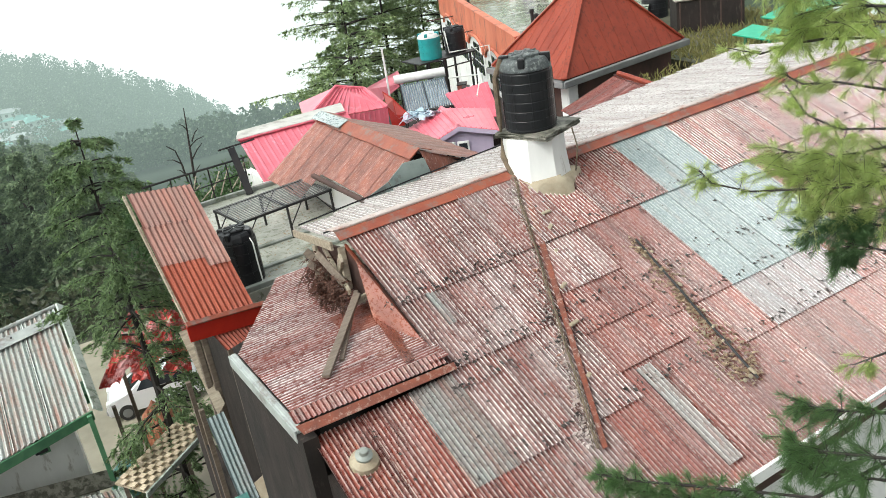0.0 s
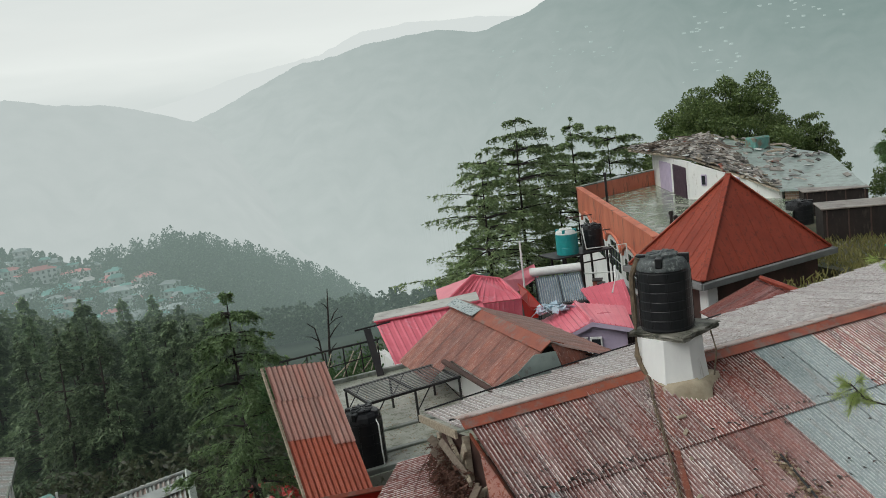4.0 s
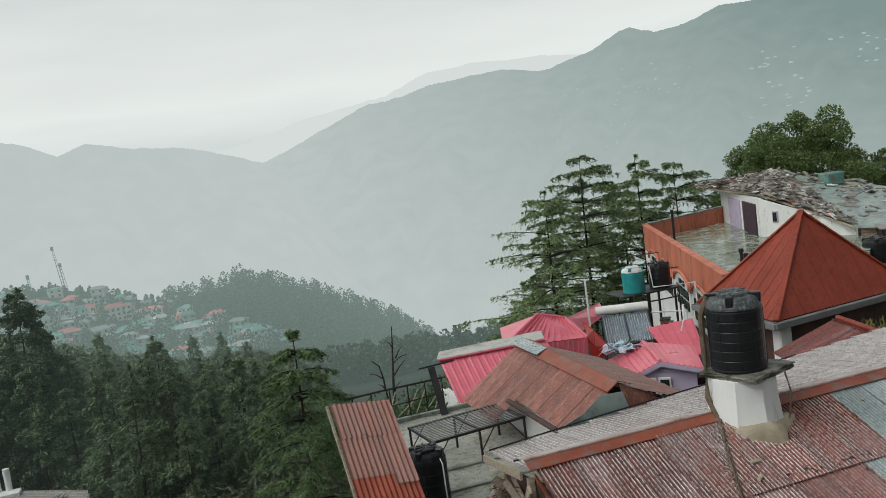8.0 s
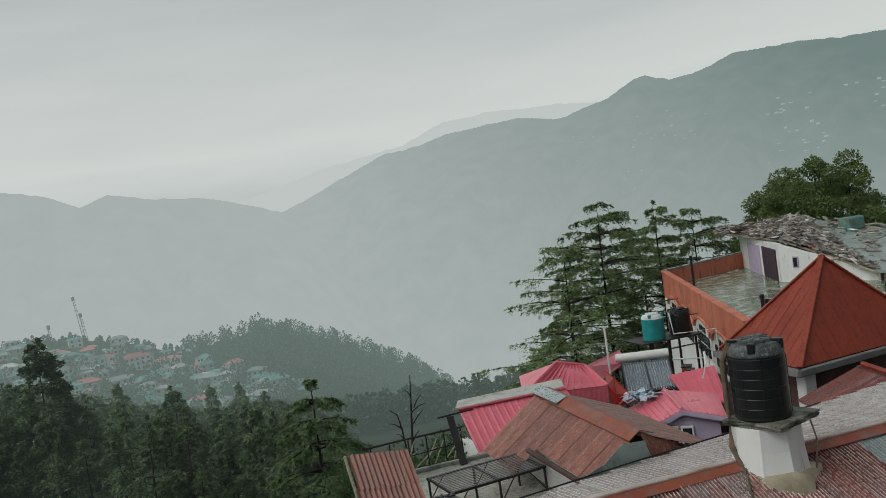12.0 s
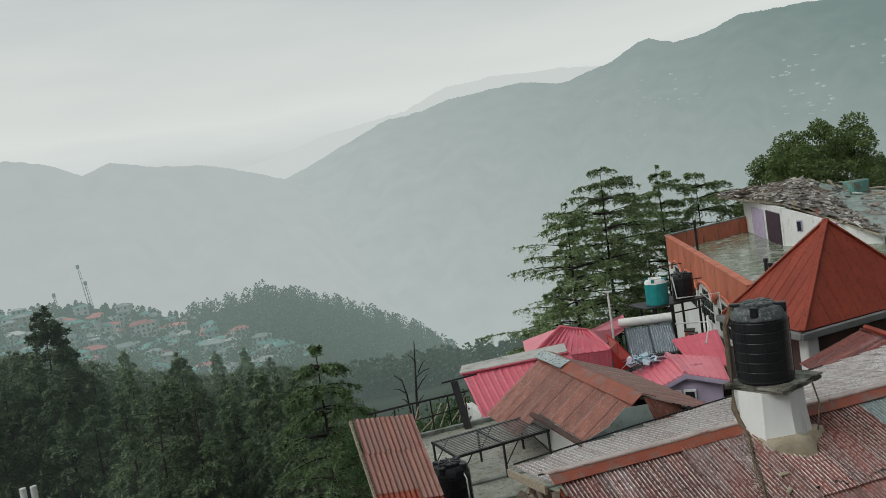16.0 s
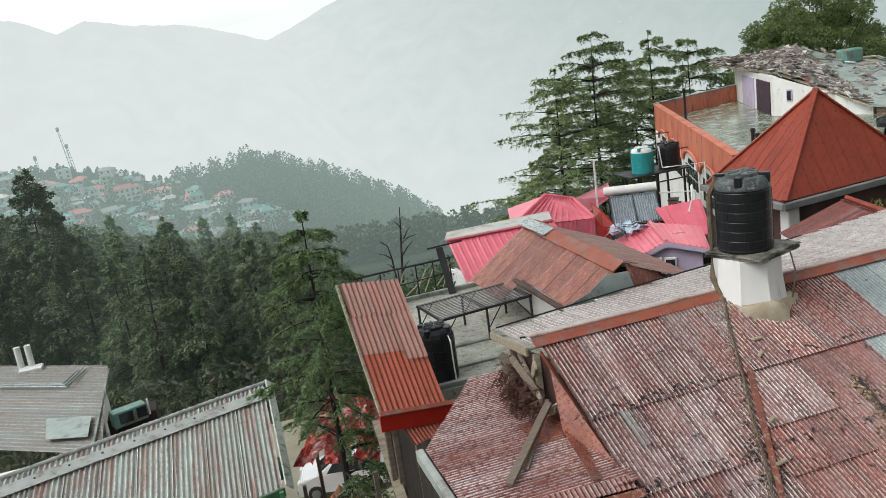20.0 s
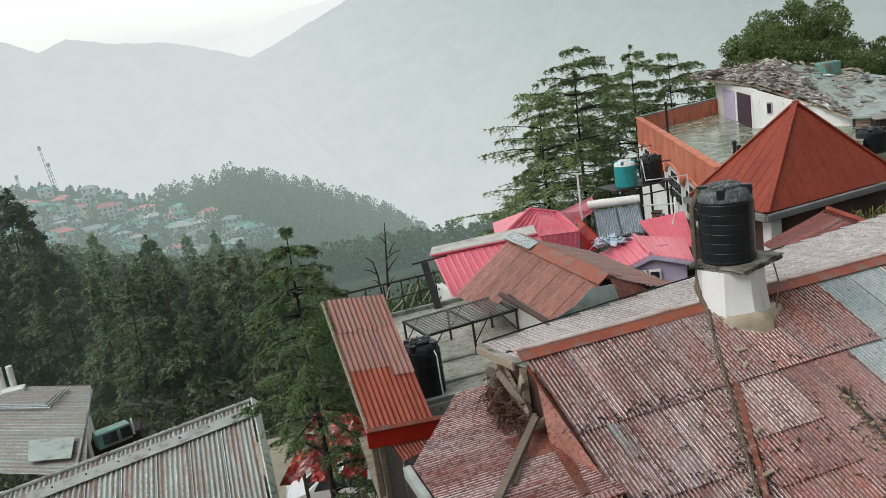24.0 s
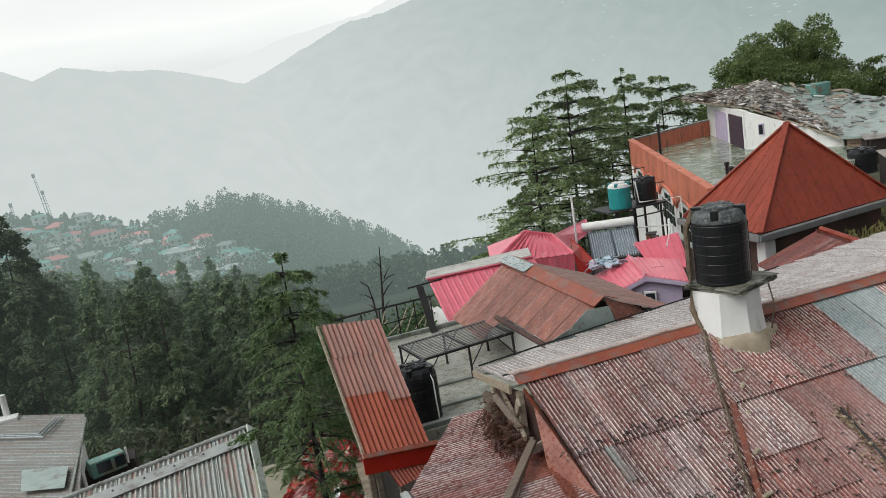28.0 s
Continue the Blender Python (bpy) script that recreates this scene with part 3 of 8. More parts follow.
def basis(o, ex, ey):
    """The pose with origin o, x axis along ex, and y axis in the plane of ex and ey."""
    ex = Vector(ex).normalized()
    ez = ex.cross(Vector(ey)).normalized()
    ey = ez.cross(ex)
    return Matrix.Translation(o) @ Matrix((ex, ey, ez)).transposed().to_4x4()


def sheet_mesh(name, width, length, mat, pitch=0.07, amp=0.014, flat=False, per=4):
    """A corrugated sheet: ribs along y from 0 to -length, x from 0 to width."""
    k = max(1, round(width / pitch)) * (per if not flat else 4)
    verts, faces = [], []
    for y in (0.0, -length):
        for lift in (0.0, -0.004):
            for i in range(k + 1):
                x = width * i / k
                if flat:
                    z = amp if i % 4 == 1 else 0.0
                else:
                    z = amp * math.cos(2 * math.pi * i / per)
                verts.append((x, y, z + lift))
    s = k + 1
    for i in range(k):
        faces.append((i, 2 * s + i, 2 * s + i + 1, i + 1))
        faces.append((s + i, s + i + 1, 3 * s + i + 1, 3 * s + i))
        faces.append((2 * s + i, 3 * s + i, 3 * s + i + 1, 2 * s + i + 1))
        faces.append((i, i + 1, s + i + 1, s + i))
    return mesh_of(verts, faces, name, mat)


def basis_y(o, ex, ey):
    """The pose with origin o, y axis along ey, and x axis in the plane of ex and ey."""
    ey = Vector(ey).normalized()
    ez = Vector(ex).cross(ey).normalized()
    ex = ey.cross(ez)
    return Matrix.Translation(o) @ Matrix((ex, ey, ez)).transposed().to_4x4()


def wall_rect(bm, a, b, z0, z1, t):
    """A wall from a to b (plan), t thick to the right of that line."""
    a, b = Vector((*a, 0)), Vector((*b, 0))
    d = (b - a).normalized()
    n = Vector((d.y, -d.x, 0)) * t
    for q in ((a, b, b + n, a + n),):
        lo = [bm.verts.new((v.x, v.y, z0)) for v in q]
        hi = [bm.verts.new((v.x, v.y, z1)) for v in q]
        bm.faces.new(lo)
        bm.faces.new(hi[::-1])
        for i in range(4):
            bm.faces.new((lo[i], hi[i], hi[(i + 1) % 4], lo[(i + 1) % 4]))
    return bm


# ---- ground and distance ----
def interp(x, xs, ys):
    return float(np.interp(x, xs, ys))


HILL_AZ = [60, 66, 71.7, 76.8, 81.5, 86, 90.6, 92.3, 94.5, 97.7, 101, 108, 120]
HILL_EL = [-24, -19, -14.0, -10.2, -7.8, -6.2, -6.9, -6.5, -5.6, -4.8, -4.5, -4.8, -6.0]


def ground_z(az, r):
    """Height of the ground: a shelf for the houses, a wooded drop, a valley and the hill with the town."""
    shelf = interp(az, [40, 68, 78, 84, 130], [90, 85, 48, 40, 40])
    ridge = 14 + 650 * math.tan(radians(interp(az, HILL_AZ, HILL_EL)))
    rs = [0, 14, shelf, shelf + 14, shelf + 60, 300, 450, 650, 900, 1500, 4900]
    zs = [-3, -2.8, -2.6, -9, -19, -61, -84 + min(0, ridge + 60) * 0.7, ridge, -300, -480, -1500]
    if az < 32 or az > 140:
        rs, zs = [0, 60, 4900], [-3, -3, -300]
    return interp(r, rs, zs) + 1.2 * noise.noise(Vector((math.cos(radians(az)) * r * 0.03, math.sin(radians(az)) * r * 0.03, 2.0))) * min(1, max(0, r - 45) / 60)


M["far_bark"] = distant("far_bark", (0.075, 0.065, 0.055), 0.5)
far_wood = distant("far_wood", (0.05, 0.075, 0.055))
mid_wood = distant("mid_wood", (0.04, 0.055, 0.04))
azs = list(range(0, 32, 8)) + list(range(32, 140)) + list(range(140, 360, 10))
rads = [0.002, 10, 20, 30, 38, 44, 50, 58, 66, 76, 88, 100, 116, 140, 180, 230, 300, 360, 400, 450, 490, 530, 570, 610, 650, 700, 780, 900, 1200, 1500, 2500, 4900]
gv, gf = [], []
for r in rads:
    for a in azs:
        gv.append((r * math.cos(radians(a)), r * math.sin(radians(a)), ground_z(a, r)))
na = len(azs)
for i in range(len(rads) - 1):
    for j in range(na):
        k = (j + 1) % na
        gf.append((i * na + j, (i + 1) * na + j, (i + 1) * na + k, i * na + k))
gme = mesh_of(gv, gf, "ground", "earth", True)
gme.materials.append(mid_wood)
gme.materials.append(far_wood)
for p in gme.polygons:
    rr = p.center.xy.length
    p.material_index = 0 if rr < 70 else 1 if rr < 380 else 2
tagged(new("ground", gme), "steep wooded mountainside falling away under the houses", "ground", kind="structure")


def range_profile(table, az):
    e = float(np.interp(az, [p[0] for p in table], [p[1] for p in table]))
    return e + 0.16 * noise.noise(Vector((az * 0.35, 3.1, len(table)))) + 0.07 * noise.noise(Vector((az * 1.7, 1.1, 5.0))) + 0.04 * noise.noise(Vector((az * 7.0, 4.1, 2.0))) + 0.035 * noise.noise(Vector((az * 23.0, 4.1, 2.0)))


def mountain(name, table, r_top, r_foot, foot_el, color, strength, label, fold=0.12):
    """A far mountain range: a slope from its foot up to an uneven crest, with spurs and gullies."""
    a0, a1 = table[0][0], table[-1][0]
    n, rows = int((a1 - a0) * 30), 14
    v, f = [], []
    for i in range(n + 1):
        az = a0 + (a1 - a0) * i / n
        top = 14 + r_top * math.tan(radians(range_profile(table, az)))
        low = 14 + r_foot * math.tan(radians(foot_el))
        for j in range(rows + 1):
            s = j / rows
            spur = noise.fractal(Vector((az * 0.22 + s * 0.8, s * 1.5, r_top * 0.001)), 1.0, 2.0, 5)
            r = r_foot + (r_top - r_foot) * s + spur * (r_top - r_foot) * fold * math.sin(math.pi * s)
            z = low + (top - low) * s
            v.append((r * math.cos(radians(az)), r * math.sin(radians(az)), z))
    for i in range(n):
        for j in range(rows):
            k = i * (rows + 1) + j
            f.append((k, k + rows + 1, k + rows + 2, k + 1))
    # Haze is painted in as emission, darkest high on the eastern slopes.
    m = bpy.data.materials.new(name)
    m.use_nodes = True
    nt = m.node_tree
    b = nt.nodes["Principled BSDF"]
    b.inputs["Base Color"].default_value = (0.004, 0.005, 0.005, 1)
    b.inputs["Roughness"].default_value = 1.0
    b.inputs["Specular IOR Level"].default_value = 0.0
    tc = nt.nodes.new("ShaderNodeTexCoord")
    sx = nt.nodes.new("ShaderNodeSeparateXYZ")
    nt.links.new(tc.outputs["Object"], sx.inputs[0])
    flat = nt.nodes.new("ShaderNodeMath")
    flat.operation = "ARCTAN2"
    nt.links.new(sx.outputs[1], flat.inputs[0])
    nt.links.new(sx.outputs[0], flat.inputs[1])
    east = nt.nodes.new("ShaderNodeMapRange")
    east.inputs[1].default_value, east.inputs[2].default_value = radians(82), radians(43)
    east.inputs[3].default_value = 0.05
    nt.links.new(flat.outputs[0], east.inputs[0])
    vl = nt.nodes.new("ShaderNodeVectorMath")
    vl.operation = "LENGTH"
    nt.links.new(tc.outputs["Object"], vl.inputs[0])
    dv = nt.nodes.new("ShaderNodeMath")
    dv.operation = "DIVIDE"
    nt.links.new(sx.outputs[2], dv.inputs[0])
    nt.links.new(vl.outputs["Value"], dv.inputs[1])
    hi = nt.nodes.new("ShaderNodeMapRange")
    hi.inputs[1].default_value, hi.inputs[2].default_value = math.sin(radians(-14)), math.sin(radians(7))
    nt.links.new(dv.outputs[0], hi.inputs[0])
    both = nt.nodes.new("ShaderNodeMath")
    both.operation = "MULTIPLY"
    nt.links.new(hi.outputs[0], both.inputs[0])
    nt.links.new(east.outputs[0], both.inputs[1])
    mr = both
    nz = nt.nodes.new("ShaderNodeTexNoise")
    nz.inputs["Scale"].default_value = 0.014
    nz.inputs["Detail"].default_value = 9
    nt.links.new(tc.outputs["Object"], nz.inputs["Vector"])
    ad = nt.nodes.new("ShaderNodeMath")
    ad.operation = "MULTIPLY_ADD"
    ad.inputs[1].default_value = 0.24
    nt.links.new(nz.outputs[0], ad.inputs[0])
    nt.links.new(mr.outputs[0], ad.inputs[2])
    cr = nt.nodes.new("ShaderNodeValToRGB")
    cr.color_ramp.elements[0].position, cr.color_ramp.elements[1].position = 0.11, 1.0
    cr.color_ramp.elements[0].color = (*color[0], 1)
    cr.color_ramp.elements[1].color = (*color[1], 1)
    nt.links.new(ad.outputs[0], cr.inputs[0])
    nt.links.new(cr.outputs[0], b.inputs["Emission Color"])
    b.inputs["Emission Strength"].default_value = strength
    return tagged(new(name, mesh_of(v, f, name, m, True)), label, "mountains", kind="structure")


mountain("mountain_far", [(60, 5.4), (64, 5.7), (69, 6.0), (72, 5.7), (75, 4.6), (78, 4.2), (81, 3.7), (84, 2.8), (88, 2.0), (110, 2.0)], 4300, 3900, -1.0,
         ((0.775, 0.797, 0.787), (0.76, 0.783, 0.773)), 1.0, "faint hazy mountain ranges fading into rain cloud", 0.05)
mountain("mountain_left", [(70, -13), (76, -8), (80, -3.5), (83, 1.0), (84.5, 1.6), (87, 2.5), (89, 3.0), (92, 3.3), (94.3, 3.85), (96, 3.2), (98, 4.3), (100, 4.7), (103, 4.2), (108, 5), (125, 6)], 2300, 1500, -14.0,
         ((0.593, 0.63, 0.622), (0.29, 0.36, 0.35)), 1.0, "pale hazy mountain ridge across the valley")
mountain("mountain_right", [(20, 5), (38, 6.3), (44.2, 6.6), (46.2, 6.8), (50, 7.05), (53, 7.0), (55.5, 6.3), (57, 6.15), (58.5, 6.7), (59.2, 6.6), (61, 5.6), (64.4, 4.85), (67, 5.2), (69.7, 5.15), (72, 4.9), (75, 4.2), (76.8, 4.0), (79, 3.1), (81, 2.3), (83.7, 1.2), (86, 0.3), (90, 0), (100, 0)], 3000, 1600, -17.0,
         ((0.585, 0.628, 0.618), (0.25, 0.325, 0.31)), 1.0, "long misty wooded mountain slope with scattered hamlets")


def sky_backdrop():
    """The rain cloud in the distance: a bright band over the far ranges under a darker grey cloud base."""
    v, f, n, rows, R = [], [], 72, 16, 4800
    for i in range(n + 1):
        az = radians(10 + 140 * i / n)
        for j in range(rows + 1):
            el = radians(-4 + 46 * j / rows)
            v.append((R * math.cos(az) * math.cos(el), R * math.sin(az) * math.cos(el), 14 + R * math.sin(el)))
    for i in range(n):
        for j in range(rows):
            k = i * (rows + 1) + j
            f.append((k, k + rows + 1, k + rows + 2, k + 1))
    m = bpy.data.materials.new("rain_cloud")
    m.use_nodes = True
    nt = m.node_tree
    nt.nodes.remove(nt.nodes["Principled BSDF"])
    em = nt.nodes.new("ShaderNodeEmission")
    nt.links.new(em.outputs[0], nt.nodes["Material Output"].inputs[0])
    tc = nt.nodes.new("ShaderNodeTexCoord")
    sx = nt.nodes.new("ShaderNodeSeparateXYZ")
    nt.links.new(tc.outputs["Object"], sx.inputs[0])
    mp = nt.nodes.new("ShaderNodeMapping")
    mp.inputs["Scale"].default_value = (0.0005, 0.0005, 0.0028)
    nt.links.new(tc.outputs["Object"], mp.inputs[0])
    nz = nt.nodes.new("ShaderNodeTexNoise")
    nz.inputs["Scale"].default_value = 1.0
    nz.inputs["Detail"].default_value = 5
    nt.links.new(mp.outputs[0], nz.inputs["Vector"])
    ad = nt.nodes.new("ShaderNodeMath")
    ad.operation = "MULTIPLY_ADD"
    ad.inputs[1].default_value = 900
    nt.links.new(nz.outputs[0], ad.inputs[0])
    nt.links.new(sx.outputs[2], ad.inputs[2])
    mr = nt.nodes.new("ShaderNodeMapRange")
    mr.inputs[1].default_value, mr.inputs[2].default_value = 500, 1900
    nt.links.new(ad.outputs[0], mr.inputs[0])
    cr = nt.nodes.new("ShaderNodeValToRGB")
    e = cr.color_ramp.elements
    e[0].position, e[0].color = 0.0, (0.72, 0.75, 0.74, 1)
    e[1].position, e[1].color = 1.0, (0.6, 0.64, 0.645, 1)
    for pos, col in ((0.3, (0.92, 0.93, 0.91)), (0.5, (0.86, 0.87, 0.855)), (0.7, (0.76, 0.785, 0.78))):
        el_ = e.new(pos)
        el_.color = (*col, 1)
    nt.links.new(mr.outputs[0], cr.inputs[0])
    nt.links.new(cr.outputs[0], em.inputs[0])
    tagged(new("sky_backdrop", mesh_of(v, f, "sky_backdrop", m, True)), "grey rain clouds with a bright gap over the mountains", "sky", kind="structure")


sky_backdrop()

# plain balcony that the view is taken from
lookout = thing("lookout_balcony", "plain concrete balcony above the roofs", "balcony")
part("floor_slab", boxed((0.0, -0.75, 12.38), (2.2, 1.7, 0.12), None, 0.01), "concrete", lookout)
part("support_wall", boxed((0.0, -1.5, 4.6), (2.2, 0.2, 15.44)), "concrete", lookout)

# ---- the main house under the camera ----
TAN = math.tan(radians(23.3))
RIDGE_Y, RIDGE_Z = 11.42, 9.22


def roof_z(y):
    return RIDGE_Z - (RIDGE_Y - y) * TAN


house = thing("main_house", "hillside house with a rusty red corrugated tin roof", "house")
hw = B()
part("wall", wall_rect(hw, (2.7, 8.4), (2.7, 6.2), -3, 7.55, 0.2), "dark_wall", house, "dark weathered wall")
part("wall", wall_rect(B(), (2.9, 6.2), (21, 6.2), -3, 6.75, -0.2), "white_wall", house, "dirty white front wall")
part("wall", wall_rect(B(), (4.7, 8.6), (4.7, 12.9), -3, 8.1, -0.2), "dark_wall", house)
gw = B()
slab(gw, [(4.62, 11.35, 9.0), (4.62, 8.75, 8.0), (4.62, 12.85, 8.0), (4.62, 12.85, 8.75)], 0.06)
part("gable_wall", gw, "brown_wall", house, "dark bare gable end")
COL = 0.672
row_y = [11.47, 9.88, 8.66, 7.2, 5.72]
slope_len = lambda y0, y1: (y0 - y1) / math.cos(radians(23.3))
sheet_cache = {}
rnd = random.Random(5)


def put_sheet(x, y0, y1, mat, lift, parent, turn=0.0):
    ln = round(slope_len(y0, y1) + 0.09, 3)
    key = (mat, ln)
    if key not in sheet_cache:
        sheet_cache[key] = sheet_mesh("roof_sheet", COL + 0.03, ln, mat, 0.0638, 0.018)
    m = Matrix.Translation((x, y0, roof_z(y0) + lift)) @ pose(0, 0, 0, 23.3, 0, turn)
    return share("roof_sheet", sheet_cache[key], parent, m)


for c in range(25):
    x = 4.5 + c * COL
    ys = list(row_y)
    if x > 7.6:
        ys = [11.47, 9.94, 8.0, 7.17, 5.7] if x < 12.5 else [11.47, 9.94, 8.6, 7.16, 5.7]
    elif x > 6.2:
        ys = [11.47, 9.9, 9.0, 8.3, 7.62, 5.72]
    for k in range(len(ys) - 1):
        y0, y1 = ys[k], ys[k + 1]
        mid = (y0 + y1) / 2
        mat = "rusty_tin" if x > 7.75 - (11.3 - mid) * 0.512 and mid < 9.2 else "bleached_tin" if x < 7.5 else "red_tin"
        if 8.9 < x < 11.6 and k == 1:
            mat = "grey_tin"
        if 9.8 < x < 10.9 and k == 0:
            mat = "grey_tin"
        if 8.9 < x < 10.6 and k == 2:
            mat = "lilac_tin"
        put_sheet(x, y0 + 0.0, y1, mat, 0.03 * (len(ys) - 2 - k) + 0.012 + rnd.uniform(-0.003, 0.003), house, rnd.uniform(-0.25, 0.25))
for c in range(3):
    x = 2.46 + c * COL
    for k, (y0, y1) in enumerate(((8.56, 7.18), (7.18, 5.72))):
        put_sheet(x, y0, y1, "old_tin" if (c, k) == (2, 0) else "rusty_tin", 0.018 * (2 - k) + 0.02, house, rnd.uniform(-0.25, 0.25))
# narrow patch strips laid over the sheets
for x, y0, y1, w_ in ((6.74, 7.45, 5.86, 0.26), (4.95, 9.82, 9.2, 0.13)):
    strip = sheet_mesh("patch_strip", w_, slope_len(y0, y1), "old_tin", 0.0638, 0.018)
    share("patch_strip", strip, house, Matrix.Translation((x, y0, roof_z(y0) + 0.075 + 0.01 * (y0 - 7))) @ pose(0, 0, 0, 23.3))
# ridge cap: an orange lower wing, a fold and a pale upper wing, in overlapping lengths
for k in range(7):
    xa, xb = 4.4 + k * 2.4, min(21.2, 4.4 + (k + 1) * 2.4 + 0.06)
    up = 0.006 * (k % 2)
    rc = B()
    slab(rc, [(xa, 11.21, roof_z(11.21) + 0.145 + up), (xb, 11.21, roof_z(11.21) + 0.145 + up), (xb, 11.4, RIDGE_Z + 0.155 + up), (xa, 11.4, RIDGE_Z + 0.155 + up)], 0.012)
    part("ridge_cap", rc, "flashing", house, "rust-orange folded ridge cap")
    rc = B()
    slab(rc, [(xa, 11.4, RIDGE_Z + 0.16 + up), (xb, 11.4, RIDGE_Z + 0.16 + up), (xb, 11.74, RIDGE_Z + 0.09 + up), (xa, 11.74, RIDGE_Z + 0.09 + up)], 0.012)
    tube(rc, [(xa, 11.4, RIDGE_Z + 0.16 + up), (xb, 11.4, RIDGE_Z + 0.16 + up)], 0.022, 8)
    part("ridge_cap", rc, "pale_cap", house, "bleached pinkish grey upper wing of the ridge cap")
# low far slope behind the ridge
for c in range(22):
    x = 4.42 + c * 0.7
    ln = 1.55 + (x - 4.42) * 0.235
    me = sheet_mesh("back_sheet", 0.72, ln, "back_tin", 0.09, 0.007)
    share("back_sheet", me, house, Matrix.Translation((x + 0.72, 11.55, 9.19)) @ pose(0, 0, 0, 7.6, 0, 180))
fb = B()
slab(fb, [(4.36, 11.45, 9.2), (4.36, 11.45, 9.06), (4.36, 13.1, 8.84), (4.36, 13.1, 8.96)], 0.04)
part("barge_board", fb, "bleached_wood", house, "weathered pale barge board")
fb = B()
slab(fb, [(4.56, 11.4, 9.12), (4.56, 8.6, 7.93), (4.56, 8.6, 7.86), (4.56, 11.4, 9.05)], 0.03)
part("verge_board", fb, "rust_sheet", house, "rusty verge flashing")
# eave board and gutter
ev = B()
box(ev, (11.8, 5.66, 6.68), (18.7, 0.05, 0.18))
part("fascia", ev, "white_wall", house, "peeling white eaves board")
ev = B()
box(ev, (11.8, 5.9, 6.3), (18.6, 0.03, 0.35))
part("frieze", ev, "brown_wall", house, "dark red band under the eaves")
# low valley roof beside the gable
for c in range(6):
    me = sheet_mesh("valley_sheet", 0.74, 2.2, "valley_tin", 0.0617, 0.012)
    m = Matrix.Translation((4.6, 9.4 + c * 0.715, 8.27 + 0.004 * (c % 2))) @ pose(0, 0, 0, 0, 1.2, -90)
    if c > 1:
        cut = bmesh.new()
        cut.from_mesh(me)
        inv = m.inverted()
        bmesh.ops.bisect_plane(cut, geom=list(cut.verts) + list(cut.edges) + list(cut.faces), plane_co=inv @ Vector((2.45, 11.0, 8.3)), plane_no=inv.to_3x3() @ Vector((-1.9, 1.3, 0)), clear_outer=True)
        cut.to_mesh(me)
        cut.free()
    share("valley_sheet", me, house, m)
share("valley_cap", sheet_mesh("valley_cap", 2.2, 0.2, "rusty_tin", 0.07, 0.012), house, basis_y((2.3, 8.72, 8.43), (1, 0.02, -0.07), (0.0, 1, 0.45)))
vb = B()
slab(vb, [(2.35, 8.42, 8.24), (4.6, 8.52, 8.1), (4.6, 8.6, 8.17), (2.3, 8.52, 8.33)], 0.02)
part("apron", vb, "worn_flashing", house, "rusty apron flashing")
vb = B()
slab(vb, [(4.52, 11.05, 8.93), (4.52, 9.0, 8.16), (4.02, 8.85, 8.31), (4.3, 10.3, 8.335)], 0.012)
part("verge_flashing", vb, "soaker_tin", house, "rust-orange flashing between gable and valley roof")
gt = B()
box(gt, (2.36, 9.85, 8.18), (0.1, 2.5, 0.08), None, 0.02)
box(gt, (2.3, 9.85, 8.12), (0.03, 2.5, 0.18), None, 0.008)
part("gutter", gt, "dull_cap", house, "pale grey gutter board")
lw = B()
wall_rect(lw, (2.5, 8.4), (2.5, 11.1), -3, 8.15, -0.2)
wall_rect(lw, (2.6, 11.0), (3.9, 12.9), -3, 8.15, -0.2)
part("side_wall", lw, "dark_wall", house, "dark timbered side wall")
share("soaker", sheet_mesh("soaker", 1.95, 0.78, "soaker_tin", 0.0617, 0.012), house, Matrix.Translation((4.6, 10.85, 8.292)) @ pose(0, 0, 0, 0, 1.2, -90))

# Second run is no cable: a black tube drawing the roof's dark far edge.
for k, line in enumerate(([(4.4, 11.86, 9.2), (6.4, 11.88, 9.215), (9.0, 11.82, 9.22), (21, 11.84, 9.22)], [(4.4, 12.95, 9.05), (7.0, 13.5, 8.98), (9.5, 13.9, 8.93), (12, 14.5, 8.87)])):
    bc = thing("back_line", "black line along the back roof slope: ridge cable, dark far edge", "cable", None, "roof cables")
    part("wire", tube(B(), [(x, y, z + 0.02) for x, y, z in line], 0.016, 6), "black_plastic", bc)

# tank pedestal on the ridge
ped = thing("tank_pedestal", "white plastered masonry pedestal with a concrete slab on the roof ridge", "pedestal", pose(8.3, 11.35, 9.05, 0, 0, 20))
bm = B()
lathe(bm, [(0.64, -0.15), (0.6, 0.1), (0.55, 0.5), (0.53, 0.86)], 8, pose(0, 0, 0, 0, 0, 22.5))
part("pillar", bm, "white_wall", ped)
bm = B()
lathe(bm, [(0.95, -0.5), (0.88, -0.3), (0.8, -0.12), (0.72, 0.04), (0.66, 0.12), (0.57, 0.16)], 26)
for v in bm.verts:
    v.co += v.co.normalized() * 0.16 * noise.noise(v.co * 3.1) + Vector((0, 0, 0.06 * noise.noise(v.co * 7.0)))
part("mortar_skirt", bm, "mortar", ped, "crumbling yellowish mortar skirt", True)
sb_ = boxed((0, 0, 0), (1, 1, 1))
bmesh.ops.subdivide_edges(sb_, edges=list(sb_.edges), cuts=7, use_grid_fill=True)
for v in sb_.verts:
    v.co = Vector((0.12 + v.co.x * 1.1, -0.03 + v.co.y * 1.02, 0.9 + v.co.z * 0.09)) + Vector((noise.noise(v.co * 4.0) * 0.05, noise.noise(v.co * 4.0 + Vector((3, 1, 2))) * 0.05, noise.noise(v.co * 6.0) * 0.02))
